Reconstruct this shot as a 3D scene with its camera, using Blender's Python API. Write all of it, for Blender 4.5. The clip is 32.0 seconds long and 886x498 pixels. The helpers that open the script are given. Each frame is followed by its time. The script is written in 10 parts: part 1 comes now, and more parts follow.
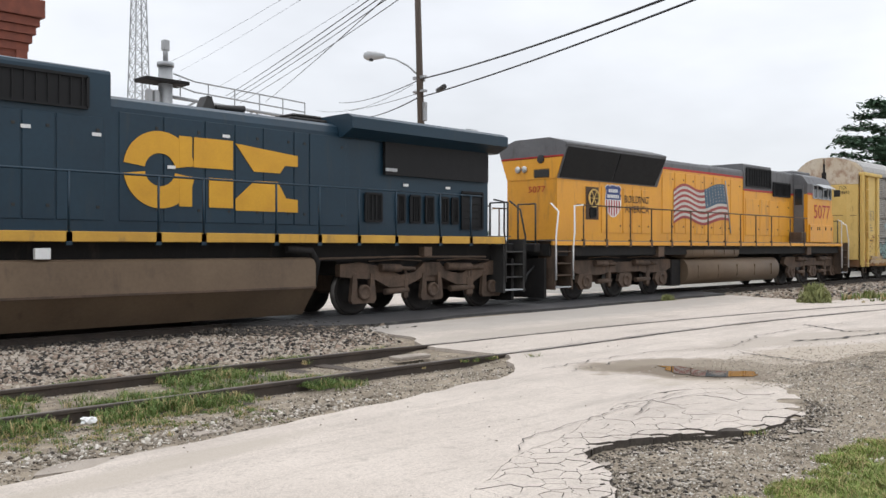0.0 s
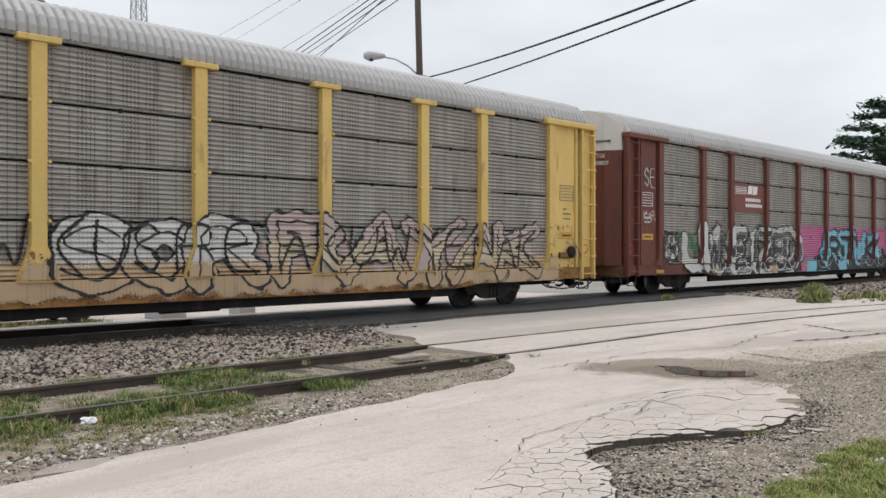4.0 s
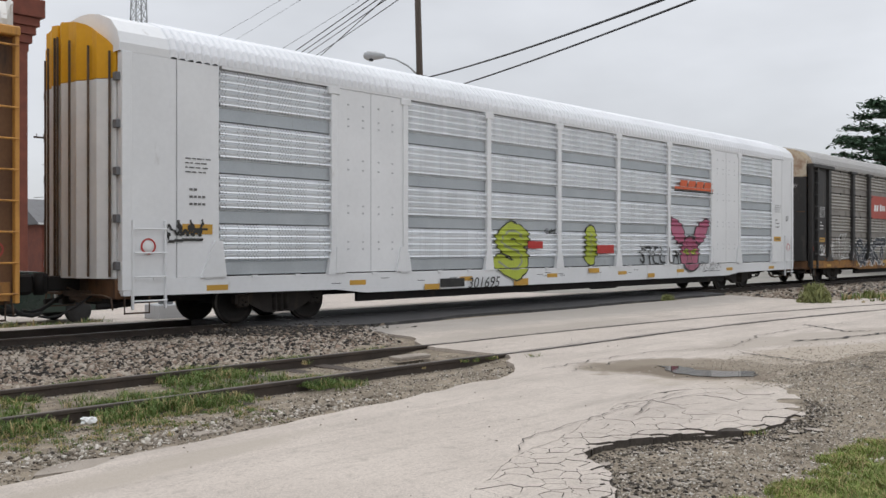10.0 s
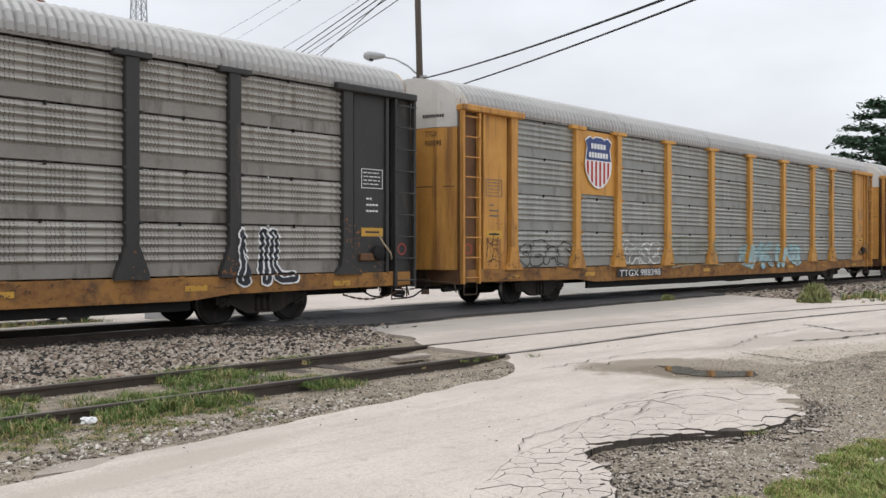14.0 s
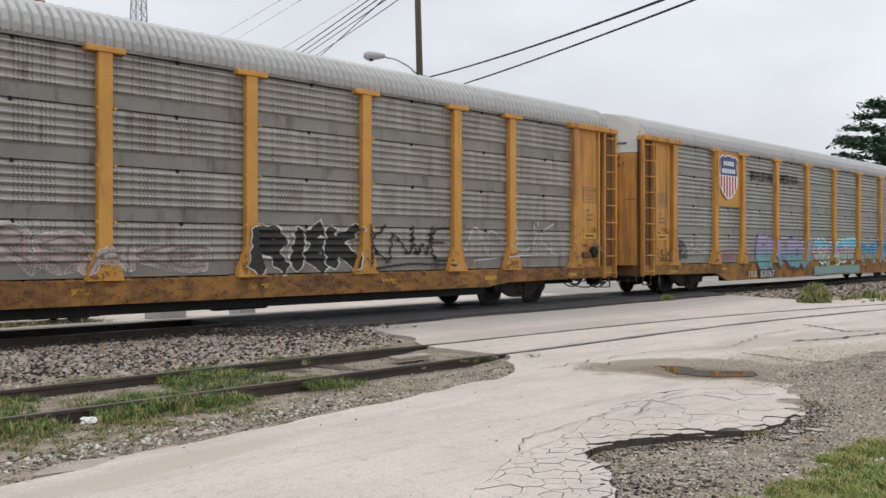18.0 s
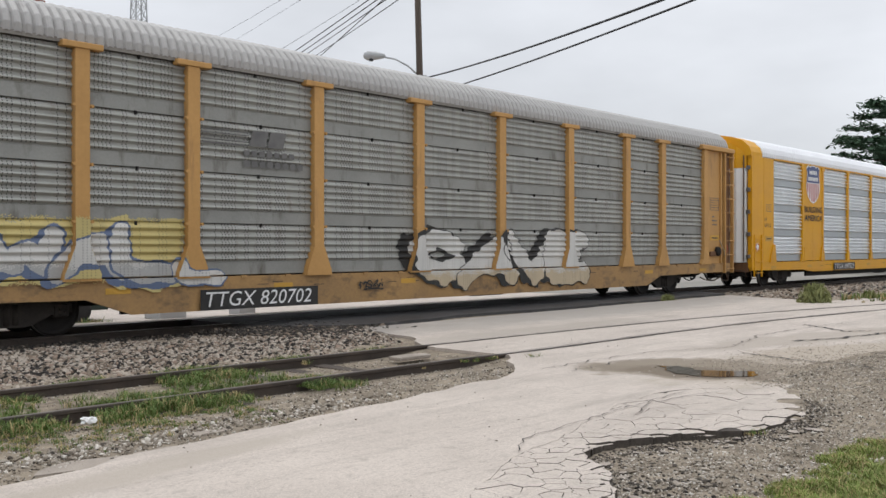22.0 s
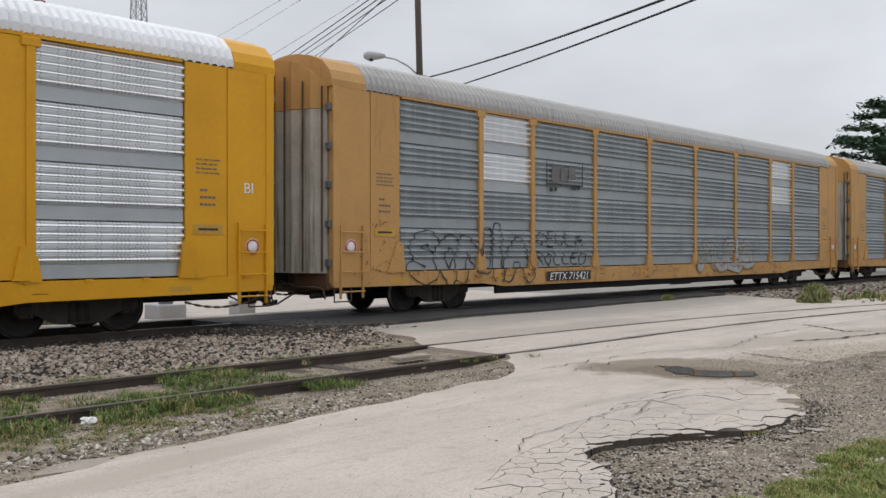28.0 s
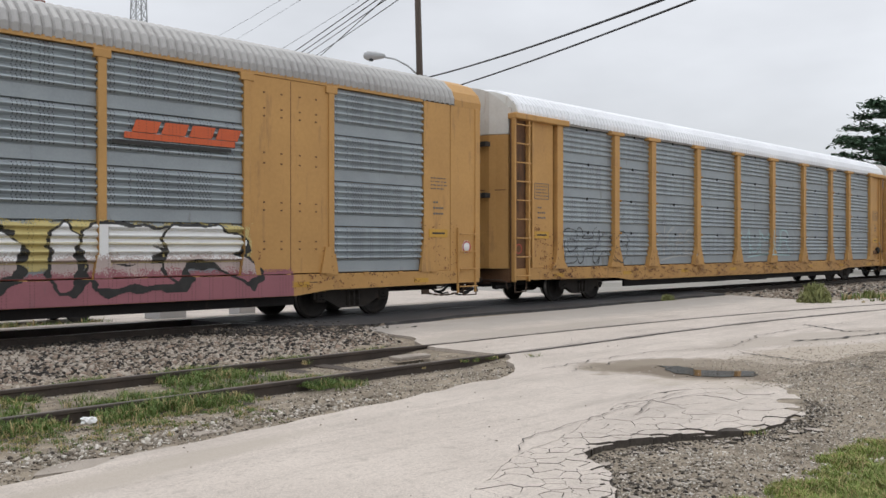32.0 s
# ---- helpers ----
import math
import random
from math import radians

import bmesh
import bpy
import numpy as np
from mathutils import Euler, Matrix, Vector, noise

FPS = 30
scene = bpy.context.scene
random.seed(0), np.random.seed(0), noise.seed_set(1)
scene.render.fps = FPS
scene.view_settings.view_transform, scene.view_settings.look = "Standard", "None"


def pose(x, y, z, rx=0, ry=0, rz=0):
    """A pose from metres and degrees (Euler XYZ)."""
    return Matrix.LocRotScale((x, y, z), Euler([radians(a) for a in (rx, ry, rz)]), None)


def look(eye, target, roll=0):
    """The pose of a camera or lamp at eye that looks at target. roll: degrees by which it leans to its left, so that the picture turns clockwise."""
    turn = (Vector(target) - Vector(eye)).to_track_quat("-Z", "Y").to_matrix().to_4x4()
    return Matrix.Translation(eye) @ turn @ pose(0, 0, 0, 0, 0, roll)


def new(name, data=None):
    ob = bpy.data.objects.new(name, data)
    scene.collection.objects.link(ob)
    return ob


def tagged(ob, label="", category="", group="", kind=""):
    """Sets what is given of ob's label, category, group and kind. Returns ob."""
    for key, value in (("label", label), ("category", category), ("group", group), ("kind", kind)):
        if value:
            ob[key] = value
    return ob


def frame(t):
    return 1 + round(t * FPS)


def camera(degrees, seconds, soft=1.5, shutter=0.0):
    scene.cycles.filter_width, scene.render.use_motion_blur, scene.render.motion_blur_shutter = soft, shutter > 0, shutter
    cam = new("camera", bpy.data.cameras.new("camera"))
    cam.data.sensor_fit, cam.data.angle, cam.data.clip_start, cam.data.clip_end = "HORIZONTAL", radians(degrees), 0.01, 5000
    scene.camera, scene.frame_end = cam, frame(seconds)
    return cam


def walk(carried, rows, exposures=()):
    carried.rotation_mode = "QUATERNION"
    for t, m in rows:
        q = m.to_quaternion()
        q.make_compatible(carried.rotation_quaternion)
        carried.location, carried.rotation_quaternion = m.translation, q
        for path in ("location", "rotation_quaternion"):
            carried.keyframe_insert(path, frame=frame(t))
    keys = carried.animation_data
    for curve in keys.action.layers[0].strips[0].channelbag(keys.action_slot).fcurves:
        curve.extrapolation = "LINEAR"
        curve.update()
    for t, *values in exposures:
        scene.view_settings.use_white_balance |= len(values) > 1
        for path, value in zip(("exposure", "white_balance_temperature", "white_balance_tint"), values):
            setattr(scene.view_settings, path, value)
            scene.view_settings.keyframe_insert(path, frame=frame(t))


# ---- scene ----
# camera: stands still beside the road crossing
cam = camera(53.0, 32.0, soft=1.5)
EYE = (0.0, 0.0, 1.474)
YAW = 45.85   # degrees between the view and the world's y axis, towards x
PITCH = -0.07
REST = pose(EYE[0], EYE[1], EYE[2], 90 + PITCH, 0, -YAW)
walk(cam, [(0.0, REST), (32.0, REST)],
     exposures=[(0.0, 0.12), (0.5, -0.22), (1.0, -0.45), (1.5, -0.38), (2.0, -0.1), (2.5, -0.02), (3.0, -0.05), (6.0, -0.05), (9.0, -0.15), (10.0, -0.24), (11.0, -0.3), (12.0, -0.17), (13.0, 0.02), (17.0, -0.08), (20.0, -0.1), (22.0, -0.13), (23.1, -0.17), (24.0, -0.37), (25.0, -0.40), (27.0, -0.38), (28.0, -0.3), (29.0, -0.18), (32.0, -0.15)])

# world: an even overcast sky, brighter towards the zenith, over a thin clear-sky term
world = bpy.data.worlds.new("overcast_sky")
scene.world = world
world.use_nodes = True
wn, wl = world.node_tree.nodes, world.node_tree.links
wn.clear()
sky = wn.new("ShaderNodeTexSky")
sky.sky_type, sky.sun_disc = "NISHITA", False
sky.sun_elevation, sky.sun_rotation = radians(68), radians(27)
geo = wn.new("ShaderNodeTexCoord")
sep = wn.new("ShaderNodeSeparateXYZ")
wl.new(geo.outputs["Generated"], sep.inputs[0])
ramp = wn.new("ShaderNodeMapRange")
ramp.inputs["From Min"].default_value, ramp.inputs["From Max"].default_value = 0.0, 1.0
ramp.inputs["To Min"].default_value, ramp.inputs["To Max"].default_value = 0.69, 1.62
wl.new(sep.outputs["Z"], ramp.inputs["Value"])
cl_map = wn.new("ShaderNodeMapping")
cl_map.inputs["Scale"].default_value = (1.0, 1.0, 2.6)
wl.new(geo.outputs["Generated"], cl_map.inputs["Vector"])
cl = wn.new("ShaderNodeTexNoise")
cl.inputs["Scale"].default_value, cl.inputs["Detail"].default_value, cl.inputs["Roughness"].default_value = 2.2, 5.0, 0.5
wl.new(cl_map.outputs[0], cl.inputs["Vector"])
cr = wn.new("ShaderNodeMapRange")
cr.inputs["From Min"].default_value, cr.inputs["From Max"].default_value = 0.3, 0.7
cr.inputs["To Min"].default_value, cr.inputs["To Max"].default_value = 0.83, 1.14
wl.new(cl.outputs["Fac"], cr.inputs["Value"])
mul = wn.new("ShaderNodeMath")
mul.operation = "MULTIPLY"
wl.new(ramp.outputs[0], mul.inputs[0])
wl.new(cr.outputs[0], mul.inputs[1])
bg1, bg2, add, wout = (wn.new(k) for k in ("ShaderNodeBackground", "ShaderNodeBackground", "ShaderNodeAddShader", "ShaderNodeOutputWorld"))
bg1.inputs["Color"].default_value = (0.955, 0.98, 1.03, 1)
wl.new(mul.outputs[0], bg1.inputs["Strength"])
wl.new(sky.outputs[0], bg2.inputs["Color"])
bg2.inputs["Strength"].default_value = 0.01
wl.new(bg1.outputs[0], add.inputs[0])
wl.new(bg2.outputs[0], add.inputs[1])
wl.new(add.outputs[0], wout.inputs[0])

sun_data = bpy.data.lights.new("sun", "SUN")
sun_data.energy, sun_data.angle, sun_data.color = 0.6, radians(25), (1.0, 0.97, 0.93)
sun = new("sun", sun_data)
sun.matrix_world = look((0, 0, 50), (-9, -18, 0))

# ---------------------------------------------------------------- materials
def material(name, c1, c2=None, scale=1.5, rough=0.7, metal=0.0, bump=0.15, bscale=30.0, spec=0.4,
             dirt=None, dirt_amount=0.5, dirt_scale=(1.0, 1.0, 0.25), stretch=(1, 1, 1), rvar=0.15, still=False):
    """Two-scale noise between two colours, with stains and fine relief, in metres of the object's space."""
    m = bpy.data.materials.new(name)
    m.use_nodes = True
    n, l = m.node_tree.nodes, m.node_tree.links
    b = n["Principled BSDF"]
    c2 = c2 or tuple(x * 0.75 for x in c1)
    tc, oi = n.new("ShaderNodeTexCoord"), n.new("ShaderNodeObjectInfo")
    shift = n.new("ShaderNodeVectorMath")
    shift.operation = "MULTIPLY_ADD"
    cmb = n.new("ShaderNodeCombineXYZ")
    for k in range(3):
        l.new(oi.outputs["Random"], cmb.inputs[k])
    l.new(cmb.outputs[0], shift.inputs[0])
    shift.inputs[1].default_value = (0, 0, 0) if still else (37.0, 23.0, 11.0)
    mp = n.new("ShaderNodeMapping")
    mp.inputs["Scale"].default_value = stretch
    l.new(n.new("ShaderNodeNewGeometry").outputs["Position"] if still else tc.outputs["Object"], mp.inputs["Vector"])
    l.new(mp.outputs[0], shift.inputs[2])
    big = n.new("ShaderNodeTexNoise")
    big.inputs["Scale"].default_value, big.inputs["Detail"].default_value = scale, 5.0
    l.new(shift.outputs[0], big.inputs["Vector"])
    fine = n.new("ShaderNodeTexNoise")
    fine.inputs["Scale"].default_value, fine.inputs["Detail"].default_value = bscale, 3.0
    l.new(shift.outputs[0], fine.inputs["Vector"])
    ad = n.new("ShaderNodeMath")
    ad.operation = "MULTIPLY_ADD"
    l.new(fine.outputs["Fac"], ad.inputs[0])
    ad.inputs[1].default_value = 0.45
    l.new(big.outputs["Fac"], ad.inputs[2])
    rg = n.new("ShaderNodeMapRange")
    rg.inputs["From Min"].default_value, rg.inputs["From Max"].default_value = 0.45, 0.98
    l.new(ad.outputs[0], rg.inputs["Value"])
    mix = n.new("ShaderNodeMix")
    mix.data_type = "RGBA"
    mix.inputs["A"].default_value, mix.inputs["B"].default_value = (*c2, 1), (*c1, 1)
    l.new(rg.outputs[0], mix.inputs["Factor"])
    col = mix.outputs["Result"]
    if dirt:
        dm = n.new("ShaderNodeMapping")
        dm.inputs["Scale"].default_value = dirt_scale
        l.new(shift.outputs[0], dm.inputs["Vector"])
        dn = n.new("ShaderNodeTexNoise")
        dn.inputs["Scale"].default_value, dn.inputs["Detail"].default_value, dn.inputs["Roughness"].default_value = 3.0, 6.0, 0.65
        l.new(dm.outputs[0], dn.inputs["Vector"])
        dr = n.new("ShaderNodeMapRange")
        dr.inputs["From Min"].default_value, dr.inputs["From Max"].default_value = 0.72 - 0.4 * dirt_amount, 0.86 - 0.3 * dirt_amount
        dr.inputs["To Max"].default_value = 0.85
        l.new(dn.outputs["Fac"], dr.inputs["Value"])
        mx = n.new("ShaderNodeMix")
        mx.data_type = "RGBA"
        mx.inputs["B"].default_value = (*dirt, 1)
        l.new(dr.outputs[0], mx.inputs["Factor"])
        l.new(col, mx.inputs["A"])
        col = mx.outputs["Result"]
    l.new(col, b.inputs["Base Color"])
    rr = n.new("ShaderNodeMapRange")
    rr.inputs["To Min"].default_value, rr.inputs["To Max"].default_value = max(0.02, rough - rvar), min(1, rough + rvar)
    l.new(big.outputs["Fac"], rr.inputs["Value"])
    l.new(rr.outputs[0], b.inputs["Roughness"])
    b.inputs["Metallic"].default_value = metal
    b.inputs["Specular IOR Level"].default_value = spec
    if bump:
        bp = n.new("ShaderNodeBump")
        bp.inputs["Strength"].default_value, bp.inputs["Distance"].default_value = bump, 0.02
        l.new(ad.outputs[0], bp.inputs["Height"])
        l.new(bp.outputs[0], b.inputs["Normal"])
    return m


def perforated(name, c1, c2, dirt, dirt_amount, metal=0.3, rough=0.6, holes=0.5, bump=0.08):
    """Corrugated sheet with upright rows of small punched holes and streaked grime."""
    m = material(name, c1, c2, 1.2, rough, metal, bump, 25, dirt=dirt, dirt_amount=dirt_amount, dirt_scale=(2.2, 1, 0.35), rvar=0.08)
    n, l = m.node_tree.nodes, m.node_tree.links
    b = n["Principled BSDF"]
    old = b.inputs["Base Color"].links[0].from_socket
    tc, sp = n.new("ShaderNodeTexCoord"), n.new("ShaderNodeSeparateXYZ")
    l.new(tc.outputs["Object"], sp.inputs[0])

    def band(sock, period, width):
        d = n.new("ShaderNodeMath"); d.operation = "DIVIDE"; d.inputs[1].default_value = period
        l.new(sock, d.inputs[0])
        f = n.new("ShaderNodeMath"); f.operation = "FRACT"
        l.new(d.outputs[0], f.inputs[0])
        c = n.new("ShaderNodeMath"); c.operation = "LESS_THAN"; c.inputs[1].default_value = width
        l.new(f.outputs[0], c.inputs[0])
        return c.outputs[0]

    def times(a, c):
        k = n.new("ShaderNodeMath"); k.operation = "MULTIPLY"
        l.new(a, k.inputs[0]); l.new(c, k.inputs[1])
        return k.outputs[0]
    cell = n.new("ShaderNodeMath"); cell.operation = "SNAP"; cell.inputs[1].default_value = 0.07
    l.new(sp.outputs["X"], cell.inputs[0])
    wn_ = n.new("ShaderNodeTexWhiteNoise"); wn_.noise_dimensions = "1D"
    l.new(cell.outputs[0], wn_.inputs["W"])
    gt = n.new("ShaderNodeMath"); gt.operation = "GREATER_THAN"; gt.inputs[1].default_value = 0.52
    l.new(wn_.outputs["Value"], gt.inputs[0])
    hole = times(times(band(sp.outputs["X"], 0.07, 0.27), gt.outputs[0]), band(sp.outputs["Z"], 0.046, 0.5))
    sc = n.new("ShaderNodeMath"); sc.operation = "MULTIPLY"; sc.inputs[1].default_value = holes
    l.new(hole, sc.inputs[0])
    mx = n.new("ShaderNodeMix"); mx.data_type = "RGBA"
    mx.inputs["B"].default_value = (0.015, 0.015, 0.016, 1)
    l.new(sc.outputs[0], mx.inputs["Factor"]); l.new(old, mx.inputs["A"])
    l.new(mx.outputs["Result"], b.inputs["Base Color"])
    return m


def concrete(name, pale, dull, dark):
    """Worn slab concrete: cloudy mottling, long wheel-worn streaks and exposed grains."""
    m = material(name, pale, dull, 0.9, 0.85, 0, 0.3, 60, 0.3, dirt=tuple(x * 0.8 for x in dull), dirt_amount=0.5, dirt_scale=(0.12, 0.5, 1), still=True)
    n, l = m.node_tree.nodes, m.node_tree.links
    b = n["Principled BSDF"]
    col = b.inputs["Base Color"].links[0].from_socket
    tc = n.new("ShaderNodeNewGeometry")
    for scale, stretch, lo, hi, tone, most in ((150.0, (1, 1, 1), 0.53, 0.66, dark, 0.6), (90.0, (1, 1, 1), 0.54, 0.64, tuple(min(0.8, x * 1.3) for x in pale), 0.75),
                                               (38.0, (1, 1, 1), 0.52, 0.66, tuple(x * 0.72 for x in dull), 0.6), (22.0, (0.6, 1, 1), 0.56, 0.70, tuple(x * 0.8 for x in dull), 0.6),
                                               (2.0, (0.10, 1.6, 1), 0.52, 0.75, tuple(x * 0.72 for x in dull), 0.45), (11.0, (0.12, 1.0, 1), 0.55, 0.75, tuple(x * 0.8 for x in dull), 0.5),
                                               (7.0, (1, 1, 1), 0.55, 0.74, tuple(x * 0.74 for x in dull), 0.6)):
        mp = n.new("ShaderNodeMapping")
        mp.inputs["Scale"].default_value = stretch
        mp.inputs["Rotation"].default_value = (0, 0, 0.22)
        l.new(tc.outputs["Position"], mp.inputs["Vector"])
        t = n.new("ShaderNodeTexNoise")
        t.inputs["Scale"].default_value, t.inputs["Detail"].default_value, t.inputs["Roughness"].default_value = scale, 4.0, 0.6
        l.new(mp.outputs[0], t.inputs["Vector"])
        r = n.new("ShaderNodeMapRange")
        r.inputs["From Min"].default_value, r.inputs["From Max"].default_value, r.inputs["To Max"].default_value = lo, hi, most
        l.new(t.outputs["Fac"], r.inputs["Value"])
        x = n.new("ShaderNodeMix")
        x.data_type = "RGBA"
        x.inputs["B"].default_value = (*tone, 1)
        l.new(r.outputs[0], x.inputs["Factor"])
        l.new(col, x.inputs["A"])
        col = x.outputs["Result"]
    # silt washed over the slab in two soft-edged pools, damp and darker at the heart of the first
    wob = n.new("ShaderNodeTexNoise")
    wob.inputs["Scale"].default_value, wob.inputs["Detail"].default_value, wob.inputs["Roughness"].default_value = 1.6, 7.0, 0.62
    l.new(tc.outputs["Position"], wob.inputs["Vector"])
    for (cx, cy), (rx, ry), turn, tone, most, edge in (((11.9, 4.55), (2.6, 0.85), -0.1, (0.38, 0.325, 0.26), 0.9, 0.30), ((10.05, 5.42), (1.15, 0.72), -0.75, (0.235, 0.195, 0.148), 0.95, 0.22),
                                                       ((9.62, 5.2), (0.45, 0.85), 0.35, (0.165, 0.13, 0.095), 0.85, 0.35), ((15.5, 5.6), (3.2, 0.5), -0.2, (0.36, 0.315, 0.265), 0.7, 0.3),
                                                       ((3.0, 5.55), (1.3, 0.16), 0.16, (0.40, 0.35, 0.295), 0.75, 0.5), ((10.6, 12.4), (1.6, 0.7), 0.4, (0.26, 0.235, 0.21), 0.7, 0.4), ((18.0, 11.9), (8.5, 1.0), 0.02, (0.33, 0.305, 0.275), 0.8, 0.7),
                                                       ((13.0, 9.9), (3.5, 0.45), 0.0, (0.36, 0.32, 0.275), 0.7, 0.6)):
        mp = n.new("ShaderNodeMapping")
        mp.vector_type = "TEXTURE"
        mp.inputs["Location"].default_value, mp.inputs["Rotation"].default_value, mp.inputs["Scale"].default_value = (cx, cy, 0), (0, 0, turn), (rx, ry, 1.0)
        l.new(tc.outputs["Position"], mp.inputs["Vector"])
        ln = n.new("ShaderNodeVectorMath")
        ln.operation = "LENGTH"
        l.new(mp.outputs[0], ln.inputs[0])
        far = n.new("ShaderNodeMath")
        far.operation = "MULTIPLY_ADD"
        l.new(wob.outputs["Fac"], far.inputs[0])
        far.inputs[1].default_value = 1.5
        l.new(ln.outputs["Value"], far.inputs[2])
        r = n.new("ShaderNodeMapRange")
        r.inputs["From Min"].default_value, r.inputs["From Max"].default_value = 2.02 - edge, 2.02 + edge * 0.4
        r.inputs["To Min"].default_value, r.inputs["To Max"].default_value = most, 0.0
        l.new(far.outputs[0], r.inputs["Value"])
        x = n.new("ShaderNodeMix")
        x.data_type = "RGBA"
        x.inputs["B"].default_value = (*tone, 1)
        l.new(r.outputs[0], x.inputs["Factor"])
        l.new(col, x.inputs["A"])
        col = x.outputs["Result"]
    l.new(col, b.inputs["Base Color"])
    return m


